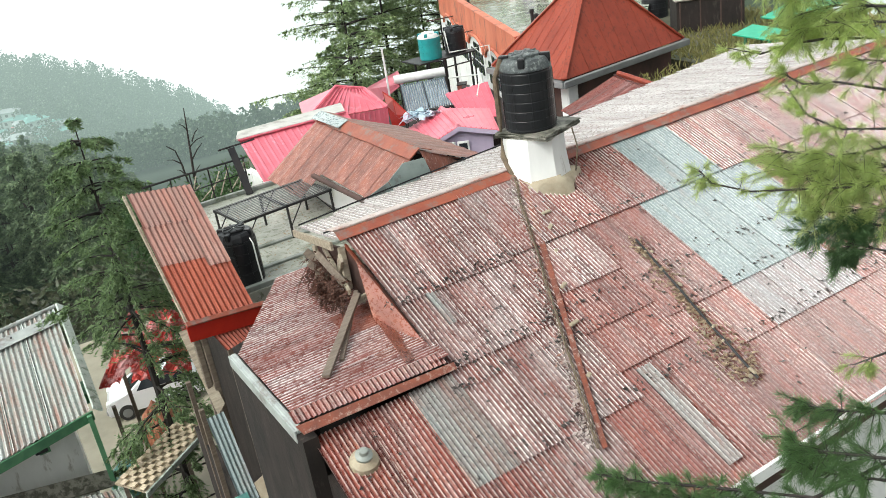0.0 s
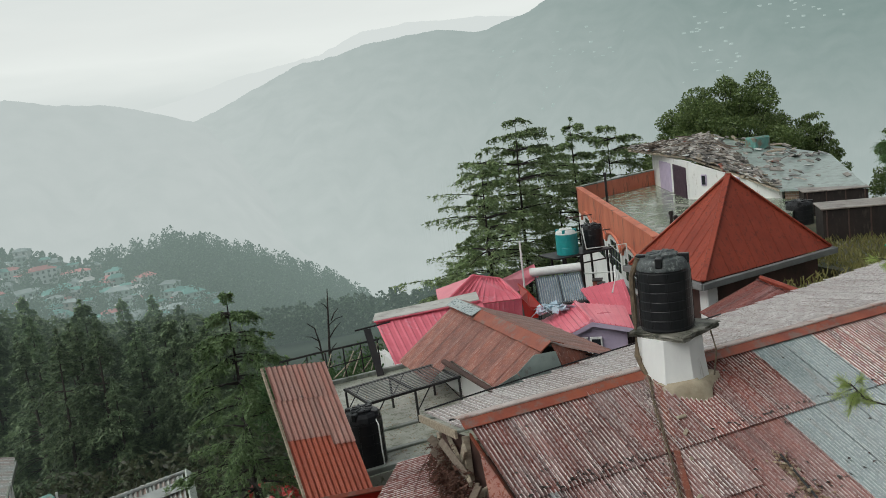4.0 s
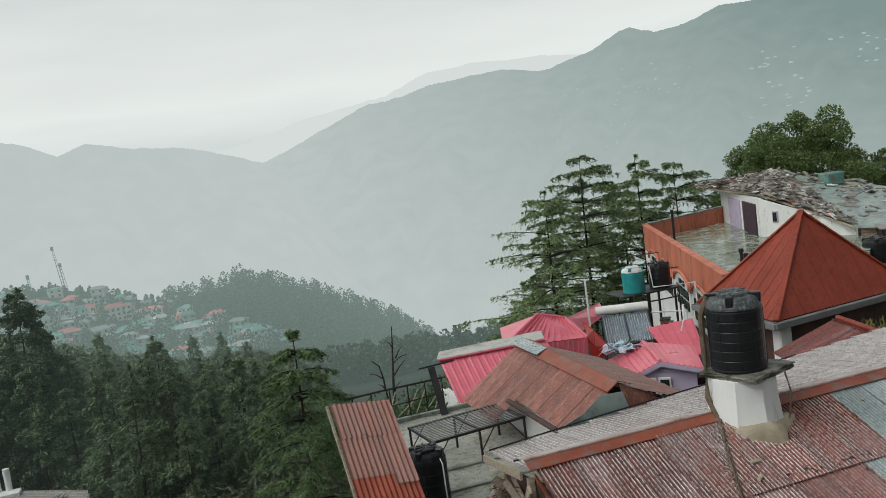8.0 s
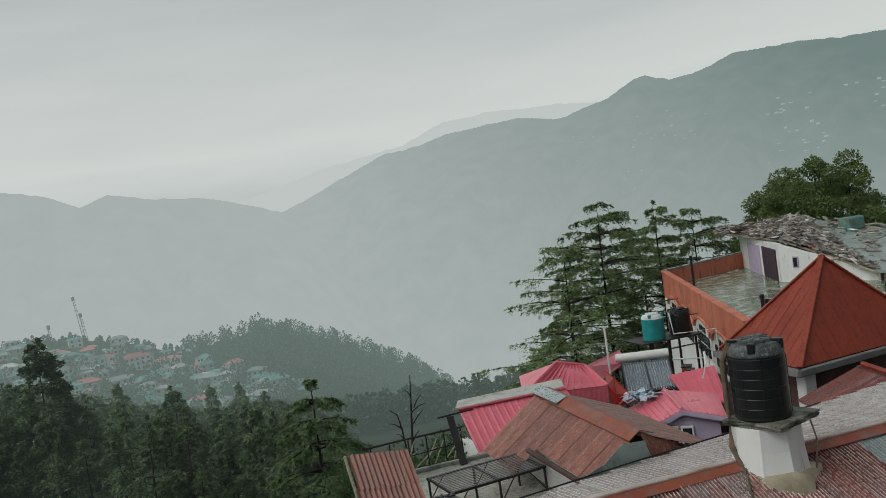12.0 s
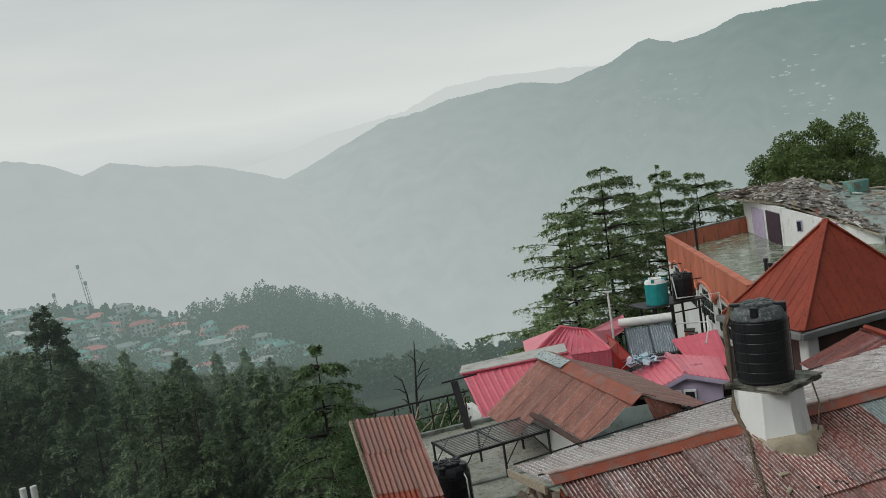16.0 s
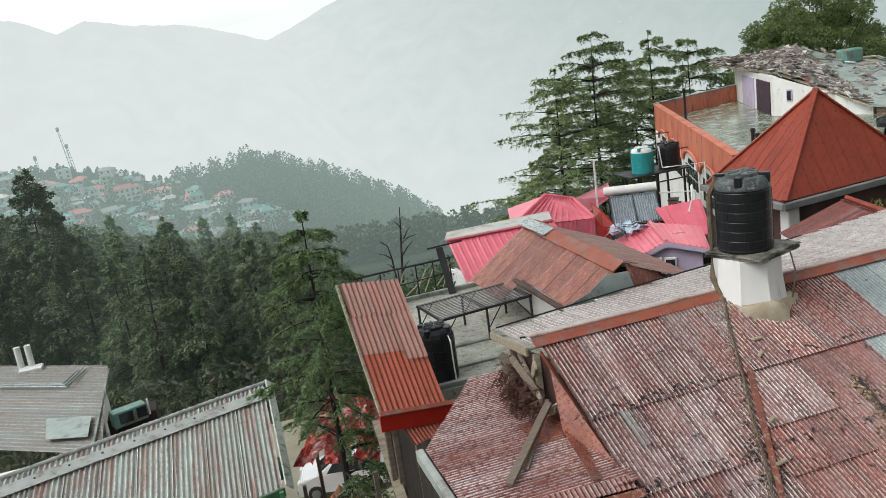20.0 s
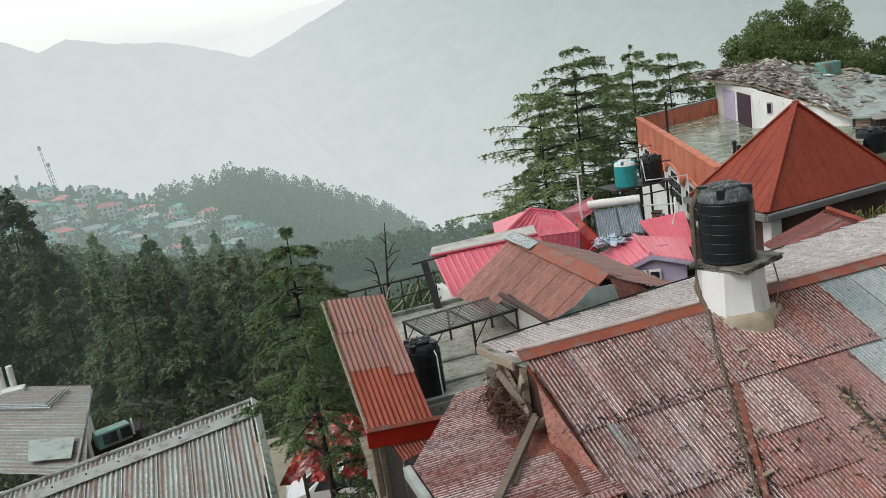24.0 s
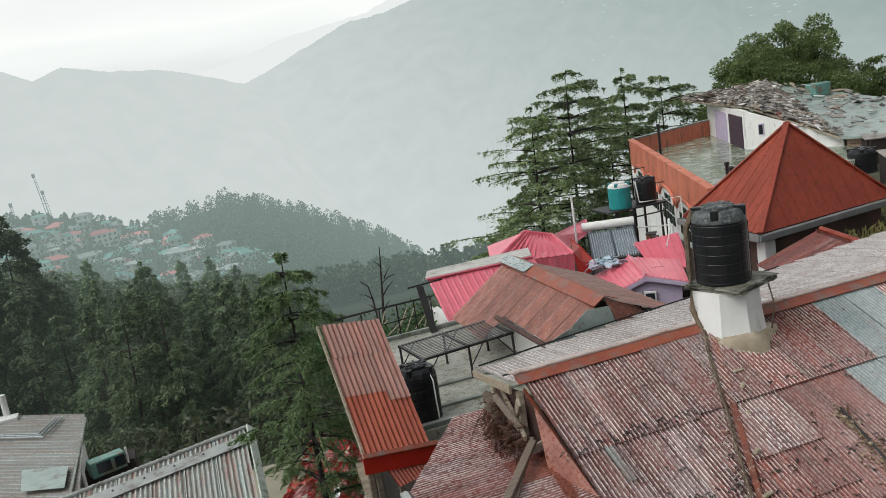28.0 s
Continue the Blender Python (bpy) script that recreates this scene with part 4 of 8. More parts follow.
part("slab", sb_, "mossy_slab", ped, "mossy dark concrete slab with crumbled edges")


def water_tank(name, label, m, r, h, mat, lid, ribs=6, group="water tanks", shoulder=None):
    t = thing(name, label, "water tank", m, group)
    prof = [(r * 0.97, 0.0), (r, 0.03)]
    for i in range(ribs):
        z0, z1 = 0.05 + (h * 0.78 - 0.05) * i / ribs, 0.05 + (h * 0.78 - 0.05) * (i + 1) / ribs
        prof += [(r * 0.988, z0 + 0.004), (r, z0 + 0.012), (r, z1 - 0.012), (r * 0.988, z1 - 0.004)]
    prof += [(r * 0.995, h * 0.8)]
    part("barrel", lathe(B(), prof, 40), mat, t)
    part("shoulder", lathe(B(), [(r * 0.99, h * 0.795), (r * 0.985, h * 0.82), (r * 0.93, h * 0.89), (r * 0.82, h * 0.94), (r * 0.5, h * 0.955)], 12), shoulder or lid, t, "dusty faceted shoulder" if not shoulder else "pale shoulder")
    for k in range(9):
        a = k * math.pi / 4.5
        part("rib", tube(B(), [(r * math.cos(a), r * math.sin(a), 0.06), (r * math.cos(a), r * math.sin(a), h * 0.77)], 0.006, 4), mat, t)
    part("lid", lathe(B(), [(r * 0.6, h * 0.94), (r * 0.6, h * 0.985), (r * 0.54, h * 0.995), (r * 0.1, h)], 24), lid, t)
    for k in range(8):
        a = k * math.pi / 4
        part("lid_rib", boxed((r * 0.34, 0, h * 0.998), (r * 0.46, 0.035, 0.03), pose(0, 0, 0, 0, 0, math.degrees(a)), 0.008), lid, t)
    for k in range(4):
        a = math.pi / 4 + k * math.pi / 2
        part("lug", boxed((0, 0, 0), (r * 0.4, r * 0.26, h * 0.13), pose(r * 0.78 * math.cos(a), r * 0.78 * math.sin(a), h * 0.915, 0, 0, math.degrees(a)), 0.015), mat, t)
    return t


water_tank("water_tank", "black ribbed plastic water tank on the white pedestal", pose(8.32, 11.4, 10.0), 0.44, 1.27, "black_plastic", "dusty_black")

# ---- terrace beyond the gable ----
terrace = tagged(finish("terrace", slab(B(), [(3.3, 14.2, 7.62), (8.0, 14.2, 7.62), (8.0, 20.2, 7.62), (3.5, 20.2, 7.62)], 0.25), "gritty_floor"), "wet concrete roof terrace with puddles and moss", "terrace", kind="structure")
tw = B()
wall_rect(tw, (3.4, 14.5), (8, 14.5), -3, 7.37, -0.25)
wall_rect(tw, (3.5, 20.0), (3.4, 14.5), -3, 7.37, -0.25)
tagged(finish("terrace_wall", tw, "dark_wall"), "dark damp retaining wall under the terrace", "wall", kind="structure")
for y, zz in ((14.3, 0.1), (15.1, 0.05), (16.2, 0.05), (20.1, 0.1)):
    tagged(finish("terrace_kerb", boxed((5.7, y, 7.62 + zz / 2), (4.5, 0.12, zz), None, 0.01), "concrete"), "low mossy concrete kerb across the terrace", "kerb", "terrace kerbs", "structure")
water_tank("water_tank", "black plastic water tank tied with a pale rope on the terrace", pose(3.8, 14.85, 7.62), 0.36, 1.1, "black_plastic", "black_plastic", 4)

tie = thing("tank_tie", "pale rope tied down the terrace water tank", "rope")
part("cord", tube(B(), [(3.95, 14.62, 8.62), (3.98, 14.47, 8.45), (3.98, 14.46, 8.0), (3.99, 14.46, 7.64)], 0.014, 6), "white_plastic", tie)
part("cord", tube(B(), [(3.5, 14.75, 8.5), (3.8, 14.85, 8.72), (4.1, 14.75, 8.5)], 0.012, 6), "white_plastic", tie)

tl_r = random.Random(19)
tlb = B()
for k in range(900):
    hx = tl_r.choice((4.6, 5.4, 6.2, 6.6, 4.2)) + tl_r.gauss(0, 0.55)
    hy = tl_r.choice((14.45, 15.2, 16.3, 17.6, 18.4)) + tl_r.gauss(0, 0.3)
    if not (3.6 < hx < 6.8 and 14.3 < hy < 20):
        continue
    c, a, q = tl_r.uniform(0.01, 0.035), tl_r.uniform(0, 6.3), 7.628
    ring = [tlb.verts.new((hx + c * math.cos(a + j * 1.57) * (1 if j % 2 else 0.6), hy + c * math.sin(a + j * 1.57) * (1 if j % 2 else 0.6), q + (0.012 if j == 1 else 0.0))) for j in range(4)]
    tlb.faces.new(ring)
tagged(finish("terrace_litter", tlb, "litter"), "wet leaves and grit washed over the terrace", "leaves", kind="stuff")

# steep tin stair cover
shed = thing("stair_shed", "steep red corrugated tin roof over a stairway", "shed")
o, ex, ey = Vector((2.13, 14.93, 9.86)), Vector((1.11, 0.44, 0)), Vector((-0.07, 2.03, 1.78))
mS = basis_y(o, ex, ey)
for x0, y0, w, ln, mat, lf in ((0.02, 0.0, 1.18, 0.75, "faded_tin", 0.03), (0.0, -0.7, 1.2, 0.85, "faded_tin", 0.015), (0.0, -1.3, 1.2, 1.42, "shed_tin", 0.0)):
    share("roof_sheet", sheet_mesh("roof_sheet", w, ln, mat, 0.1, 0.014), shed, mS @ Matrix.Translation((x0, y0, lf)))
share("roof_sheet", sheet_mesh("side_sheet", 0.42, 1.0, "faded_tin", 0.1, 0.014), shed, mS @ Matrix.Translation((0.78, -0.75, 0.03)))
fb = B()
box(fb, (0.66, -2.72, 0.03), (1.45, 0.09, 0.035), mS, 0.008)
part("drip_edge", fb, "flashing", shed, "pale orange folded drip edge")
fb = B()
bl, br = mS @ Vector((-0.06, -2.72, 0.0)), mS @ Vector((1.4, -2.72, 0.0))
slab(fb, [bl + Vector((0, -0.03, 0.0)), bl + Vector((0, -0.03, -0.3)), br + Vector((0, -0.03, -0.3)), br + Vector((0, -0.03, 0.0))], 0.03)
part("fascia_board", fb, "bright_red", shed, "glossy bright red fascia board")
fb = B()
slab(fb, [mS @ Vector(p) for p in ((-0.03, 0.02, -0.02), (-0.03, -2.75, -0.02), (0.01, -2.75, -0.02), (0.01, 0.02, -0.02))], 0.045)
part("side_rail", fb, "bleached_wood", shed, "weathered grey side rail")
share("lower_sheet", sheet_mesh("lower_sheet", 0.95, 0.5, "shed_tin"), shed, Matrix.Translation(bl.lerp(br, 0.25) + Vector((0, 0.15, -0.25))) @ pose(0, 0, 0, 38, 0, 20))
for px_, py_, ln in ((2.25, 13.0, 0), (2.36, 12.95, 1), (3.15, 13.45, 0), (3.2, 15.2, 0)):
    part("post", boxed((px_, py_, 3.5), (0.1, 0.1, 8.6 if py_ < 14 else 12.0), None, 0.01), "wood", shed)

# timber that fell from the gable, and dead creeper
plank = thing("broken_plank", "long grey weathered plank leaning on the low tin roof", "plank")
bm = B()
box(bm, (0.95, 0, 0.03), (1.95, 0.115, 0.05), basis((3.08, 9.32, 8.3), (1.28, 1.5, 0.22), (-1.5, 1.28, 0)), 0.006)
part("board", bm, "wood", plank)
bm = B()
box(bm, (0.8, 0.12, 0.0), (1.7, 0.07, 0.05), basis((3.55, 9.55, 8.3), (1.05, 1.5, 0.22), (-1.5, 1.05, 0)), 0.006)
part("lath", bm, "wood", plank, "dark split lath")
gt_ = thing("gable_timbers", "broken pale roof timbers under the open gable", "timbers")
for a, b, w in (((4.5, 11.9, 8.3), (4.35, 11.2, 9.0), 0.14), ((4.42, 11.3, 8.4), (4.5, 11.5, 9.05), 0.12), ((4.3, 11.0, 8.5), (4.55, 12.4, 8.75), 0.1), ((4.25, 10.7, 8.45), (4.7, 10.8, 8.5), 0.1), ((4.4, 12.3, 8.25), (4.4, 12.4, 8.85), 0.12)):
    d = Vector(b) - Vector(a)
    part("timber", boxed((d.length / 2, 0, 0), (d.length, w, 0.06), basis(a, d, (0, 0.3, 1)), 0.01), "bleached_wood", gt_)
twigs = B()
rt = random.Random(11)
for k in range(330):
    f_ = rt.random()
    a = Vector((4.32 - 0.22 * f_ + rt.gauss(0, 0.1), 12.3 - 1.3 * f_ + rt.gauss(0, 0.16), 8.32 + rt.random() ** 1.6 * (0.5 - 0.2 * f_)))
    d = Vector((rt.gauss(-0.1, 0.1), rt.gauss(-0.12, 0.12), rt.gauss(-0.08, 0.1)))
    tube(twigs, [a, a + d * 0.6 + Vector((0, 0, 0.03)), a + d * 1.1], 0.008, 3, 0.003)
    for q_ in range(2):
        c, w_ = a + d * rt.random() + Vector((0, 0, 0.02)), rt.uniform(0.02, 0.045)
        ring = [twigs.verts.new(c + Vector((w_ * math.cos(x), w_ * math.sin(x) * 0.6, rt.uniform(-0.02, 0.02)))) for x in (0, 1.6, 3.1, 4.7)]
        twigs.faces.new(ring)
vine = material("dead_vine", (0.13, 0.055, 0.035), (0.055, 0.028, 0.02), 0.8, 0.0, 12.0, bump=0.3)
tagged(finish("dry_creeper", twigs, vine), "tangle of dead brown creeper hanging under the gable", "dead plant", kind="stuff")
for k in range(9):
    a = Vector((4.42 + rt.uniform(-0.12, 0.05), 11.0 + rt.uniform(0, 1.3), 8.36 + rt.uniform(0, 0.35)))
    d = Vector((rt.gauss(-0.1, 0.08), rt.gauss(0, 0.3), rt.gauss(0.15, 0.2)))
    part("splinter", boxed((d.length / 2, 0, 0), (d.length + 0.1, rt.uniform(0.05, 0.13), 0.03), basis(a, d, (0.3, 0.2, 1)), 0.006), "wood", gt_)

# cable run and mortar smears over the main roof
cab = thing("roof_cable", "twisted rope and cables running down over the roof", "cable")
p0, p1 = Vector((7.75, 11.3, roof_z(11.3) + 0.2)), Vector((5.42, 6.75, roof_z(6.75) + 0.12))
for s, w in ((0.0, 0.016), (0.035, 0.007), (-0.04, 0.005)):
    pts_ = []
    for k in range(25):
        q = p0.lerp(p1, k / 24)
        off = s + 0.03 * noise.noise(Vector((k * 0.4, s * 40, 0)))
        pts_.append(Vector((q.x + off, q.y, roof_z(q.y) + 0.15 + 0.02 * noise.noise(Vector((k * 0.5, 3, s))))))
    part("strand", tube(B(), pts_, w, 6), "rope", cab)
drop = [(7.75, 11.3, roof_z(11.3) + 0.14), (7.74, 11.5, 9.6), (7.88, 11.68, 10.2), (7.9, 11.7, 10.9), (8.0, 11.62, 11.2)]
part("tied_rope", tube(B(), drop, 0.05, 7), "rope", cab, "thick frayed rope tied up the tank")
part("tied_rope", tube(B(), [(8.75, 10.85, 9.95), (8.8, 10.8, 9.6), (8.72, 10.8, 9.2)], 0.015, 5), "rope", cab)
st = B()
slab(st, [(7.92, 11.2, roof_z(11.2) + 0.145), (7.8, 11.2, roof_z(11.2) + 0.145), (5.5, 6.75, roof_z(6.75) + 0.095), (5.58, 6.75, roof_z(6.75) + 0.095)], 0.01)
part("flashing_strip", st, "worn_flashing", house, "rust-orange flashing strip beside the cable")


def flakes(bm, n, place, size, lift, seed, thick=0.3):
    """Small curled leaves and chips scattered by place(random) on the roof."""
    r = random.Random(seed)
    for _ in range(n):
        x, y = place(r)
        s = size * r.uniform(0.5, 1.5)
        m = Matrix.Translation((x, y, roof_z(y) + 0.045 + 0.0165 * (y - 5.7) + s * 0.1)) @ pose(0, 0, 0, 23.3 + r.uniform(-25, 25), r.uniform(-25, 25), r.uniform(0, 360))
        vs = [bm.verts.new(m @ Vector(c)) for c in ((-s, 0, 0), (0, -s * 0.5, s * thick), (s, 0, 0), (0, s * 0.5, s * thick), (0, 0, -s * 0.2))]
        bm.faces.new((vs[0], vs[1], vs[2], vs[3]))
        bm.faces.new((vs[0], vs[4], vs[1]))
        bm.faces.new((vs[2], vs[4], vs[3]))


def along_litter(r):
    t = min(1, max(0, r.random() ** 0.8))
    w = 0.03 + 0.06 * t + 0.16 * max(0, noise.noise(Vector((t * 7, 0.5, 0.3))) + 0.2)
    return 8.52 - 0.42 * t + r.gauss(0, w), 9.3 - 2.7 * t + r.gauss(0, 0.05)


lb = B()
flakes(lb, 1000, along_litter, 0.03, 0.09, 3)
# Black tube added to stand in for the dark groove beneath the litter.
groove = thing("litter_groove", "black tube drawn along the dark groove in the leaf litter", "cable", None, "roof cables")
part("wire", tube(B(), [(8.56 - 0.43 * k / 12 + 0.02 * noise.noise(Vector((k * 0.7, 2, 1))), 9.25 - 2.7 * k / 12, roof_z(9.25 - 2.7 * k / 12) + 0.11) for k in range(13)], 0.018, 6), "black_plastic", groove)
tagged(finish("leaf_litter", lb, "litter"), "drift of brown wet leaves caught on the tin roof", "leaves", kind="stuff")
lb = B()
# Rows along the laps also darken the seams, standing in for their shadow lines.
flakes(lb, 420, lambda r: (r.uniform(7.6, 15), r.choice((9.97, 8.03, 8.63, 7.2)) + r.gauss(0, 0.03)), 0.03, 0.1, 16)
flakes(lb, 330, lambda r: (r.uniform(4.6, 15), r.uniform(5.9, 11.1)), 0.03, 0.09, 4)
flakes(lb, 330, lambda r: (r.choice((4.7, 5.6, 6.4, 7.1)) + r.gauss(0, 0.4), r.choice((9.9, 8.68, 7.25, 8.3)) + r.gauss(0, 0.05)), 0.035, 0.1, 6)
flakes(lb, 60, lambda r: (r.uniform(2.6, 4.5), r.uniform(5.9, 8.4)), 0.03, 0.06, 5)
dark = material("wet_debris", (0.03, 0.025, 0.022), (0.05, 0.04, 0.035), 0.5, bump=0.0)
tagged(finish("roof_debris", lb, dark), "black specks of bark and cones strewn over the roof, thickened to darken the sheet laps", "debris", kind="stuff")
lb = B()
flakes(lb, 260, lambda r: (lambda q: (7.75 - (11.3 - q) * 0.512 - abs(r.gauss(0, 0.09)) - 0.03, q))(r.uniform(6.8, 11.1)), 0.035, 0.1, 26)
tagged(finish("paint_chips", lb, "pale_cap"), "pale flakes of paint and grit along the cable", "debris", kind="stuff")
stones = thing("roof_stones", "loose stones and broken slates weighing down the tin roof", "stones")
for k in range(16):
    t = rt.random()
    y = 9.1 - 2.7 * t
    part("stone", boxed((0, 0, 0), (rt.uniform(0.05, 0.12), rt.uniform(0.03, 0.08), 0.03), Matrix.Translation((8.5 - 0.4 * t + rt.gauss(0, 0.1), y, roof_z(y) + 0.12)) @ pose(0, 0, 0, 23 + rt.uniform(-8, 8), rt.uniform(-8, 8), rt.uniform(0, 90)), 0.015), "mortar", stones)
for y in (10.4, 10.1, 9.6, 9.1, 8.4, 7.7):
    x = 7.75 - (11.3 - y) * 0.512
    for j in range(1):
        part("stone", boxed((0, 0, 0), (rt.uniform(0.08, 0.2), 0.06, 0.04), Matrix.Translation((x + rt.uniform(0.1, 0.4), y + rt.uniform(-0.2, 0.2), roof_z(y) + 0.12)) @ pose(0, 0, 0, 23, 0, rt.uniform(0, 60)), 0.012), "mortar", stones)
vent = thing("roof_vent", "round concrete vent cap on the tin roof", "vent", pose(2.86, 8.0, roof_z(8.0) + 0.06, 16))
part("skirt", lathe(B(), [(0.19, -0.05), (0.18, 0.04), (0.12, 0.08), (0.1, 0.09)], 18), "mortar", vent, "mortar collar")
part("cap", lathe(B(), [(0.1, 0.08), (0.11, 0.13), (0.06, 0.16), (0.055, 0.21), (0.02, 0.22)], 16), "concrete", vent)

# ---- on the terrace ----
tab = thing("metal_table", "long black welded metal slat table on the wet terrace", "table", basis((4.25, 16.0, 7.62), (2.15, 0.24, 0), (-0.2, 1.3, 0)))
TL, TWD, TH = 2.17, 1.3, 0.75
for k in range(13):
    part("slat", boxed((TL / 2, 0.07 + k * (TWD - 0.14) / 12, TH), (TL, 0.022, 0.012)), "grey_paint", tab)
for y in (0.02, TWD - 0.02):
    part("rail", boxed((TL / 2, y, TH - 0.03), (TL + 0.04, 0.04, 0.05)), "black_metal", tab)
for x in (0.02, TL / 2, TL - 0.02):
    part("crossbar", boxed((x, TWD / 2, TH - 0.03), (0.04, TWD, 0.05)), "black_metal", tab)
    for y in (0.02, TWD - 0.02):
        part("leg", boxed((x, y, (TH - 0.05) / 2), (0.04, 0.04, TH - 0.05)), "black_metal", tab)
        part("brace", tube(B(), [(x + (0.35 if x < TL - 0.1 else -0.35), y, TH - 0.05), (x, y, 0.25)], 0.014, 5), "black_metal", tab)
rail = thing("terrace_railing", "black pipe railing along the terrace edge", "railing")
part("top_rail", tube(B(), [(3.2, 19.6, 8.62), (4.18, 19.86, 8.57), (5.97, 20.5, 8.4)], 0.028, 6), "black_metal", rail)
part("mid_rail", tube(B(), [(3.2, 19.62, 8.15), (5.9, 20.4, 8.05)], 0.016, 6), "black_metal", rail)
for k in range(6):
    x = 3.4 + k * 0.5
    y = 19.66 + (x - 3.4) * 0.31
    part("post", tube(B(), [(x, y, 7.6), (x, y, 8.58 - (x - 3.4) * 0.07)], 0.018, 6), "black_metal", rail)
lean = thing("leaning_board", "narrow black board leaning against the railing", "board")
part("panel", slab(B(), [(5.62, 20.55, 8.72), (5.6, 19.8, 7.66), (5.78, 19.8, 7.66), (5.8, 20.55, 8.72)], 0.04), "black_metal", lean)
part("crossbar", tube(B(), [(5.4, 20.62, 8.72), (6.4, 20.75, 8.72)], 0.025, 6), "black_metal", lean)
pk = thing("picket_fence", "pale weathered sticks of a broken fence", "fence")
for k in range(7):
    a = Vector((4.1 + k * 0.25, 20.3, 7.7))
    part("picket", boxed((0.35, 0, 0), (0.7, 0.04, 0.02), basis(a, (rt.uniform(0.2, 0.7), 0.1, rt.uniform(0.3, 0.8)), (0, 1, 0))), "bleached_wood", pk)

# ---- brown roofed house ----
bh = thing("brown_house", "low house with a rusted brown sheet-metal gable roof", "house")
RB, RA = Vector((7.5, 14.1, 9.3)), Vector((7.66, 19.0, 9.3))
n_st = 9
for k in range(n_st):
    p = RB.lerp(RA, (k + 0.0) / n_st)
    ln = 1.33 if p.y < 16.7 else 2.05
    me = sheet_mesh("roof_strip", 0.57, ln, "brown_tin", 0.57, 0.014, True)
    share("roof_strip", me, bh, basis(p + Vector((0.016, 0.545, 0.015 * (k % 2))), (-0.03, -1, 0), (1.1, -0.2, 0.76)))
for k in range(n_st):
    p = RB.lerp(RA, k / n_st)
    share("roof_strip", sheet_mesh("roof_strip", 0.57, 2.2, "brown_tin", 0.57, 0.014, True), bh, basis(p, (0.03, 1, 0), (-1.1, 0.0, 0.45)))
cp = B()
slab(cp, [RB + Vector((-0.22, -0.05, -0.11)), RB + Vector((0.03, -0.05, 0.05)), RA + Vector((0.03, 0.05, 0.05)), RA + Vector((-0.22, 0.05, -0.11))][::-1], 0.015)
slab(cp, [RB + Vector((0.03, -0.05, 0.05)), RB + Vector((0.3, -0.05, -0.06)), RA + Vector((0.3, 0.05, -0.06)), RA + Vector((0.03, 0.05, 0.05))][::-1], 0.015)
part("ridge_cap", cp, "flashing", bh, "rust-brown ridge capping")
pt = B()
slab(pt, [(7.38, 17.5, 9.26), (7.66, 17.5, 9.375), (7.68, 19.05, 9.375), (7.4, 19.05, 9.26)][::-1], 0.012)
part("patch_sheet", pt, "grey_tin", bh, "pale grey patch sheet on the ridge")
gb = B()
slab(gb, [(7.5, 14.2, 9.22), (6.5, 14.5, 8.52), (6.6, 14.45, 7.6), (9.0, 14.1, 7.6), (9.3, 14.1, 8.5)], 0.08)
part("gable_wall", gb, "dark_wall", bh)
for q in (((6.68, 13.93, 8.95), (6.77, 13.93, 8.77), (7.71, 13.96, 8.66), (7.55, 13.97, 9.17), (7.07, 13.96, 9.2)), ((6.17, 13.88, 8.8), (6.23, 13.88, 8.3), (7.75, 13.95, 8.3), (7.7, 13.95, 8.655), (6.77, 13.92, 8.765), (6.66, 13.92, 8.94))):
    part("gable_sheet", slab(B(), q, 0.012), "sheet_grey", bh, "grey-green flat tin sheet")
near_hip = [Vector((7.54, 14.08, 9.3)), Vector((7.74, 13.9, 8.62)), Vector((9.4, 14.3, 8.42))]
part("near_slope", slab(B(), near_hip, 0.02), "brown_tin", bh, "rusty side slope turned to the main roof")
for k in range(9):
    f_ = (k + 0.5) / 9
    part("slope_rib", tube(B(), [near_hip[0].lerp(near_hip[2], f_), near_hip[1].lerp(near_hip[2], f_)], 0.016, 4), "brown_tin", bh)
bw = B()
wall_rect(bw, (6.75, 14.5), (6.75, 18.7), 7.0, 8.4, 0.2)
wall_rect(bw, (6.75, 18.7), (9.2, 18.7), 7.0, 8.3, 0.2)
part("wall", bw, "white_wall", bh)
gu = B()
box(gu, (0.0, 0, 0), (0.12, 2.5, 0.09), Matrix.Translation((6.36, 15.65, 8.52)) @ pose(0, 0, 0, 2, 0, 2), 0.02)
part("gutter", gu, "brown_wall", bh, "dark rusty eaves gutter")

# ---- pink house ----
ph = thing("pink_house", "rambling house with bright pink corrugated roofs", "house")


def ribbed(name, parent, o, ex, ey, w, ln, mat, pitch=0.2, amp=0.018):
    """A stretch of standing-rib tin sheets: a row of pieces across w, falling against ey."""
    ex, ey = Vector(ex), Vector(ey)
    k = max(1, round(w / 0.8))
    me = sheet_mesh(name, w / k + 0.012, ln, mat, pitch, amp, True)
    m = basis(o, ex, ey)
    for i in range(k):
        share(name, me, parent, m @ Matrix.Translation((w / k * i, 0, 0.004 * (i % 2))))


ribbed("pink_sheet", ph, (6.35, 21.9, 8.5), (1, -0.02, -0.01), (0.05, 1.35, 0.85), 3.2, 1.65, "pink_tin")
wc = B()
slab(wc, [(6.25, 21.85, 8.57), (9.5, 21.8, 8.53), (10.2, 23.6, 8.35), (6.6, 22.7, 8.56)], 0.05)
part("flat_roof", wc, "pale_concrete", ph, "dirty white slab roof")
part("edge_trim", tube(B(), [(6.3, 21.82, 8.53), (9.5, 21.76, 8.5)], 0.03, 6), "pink_tin", ph)
pw = B()
wall_rect(pw, (6.6, 20.9), (9.6, 20.9), -3, 7.4, -0.2)
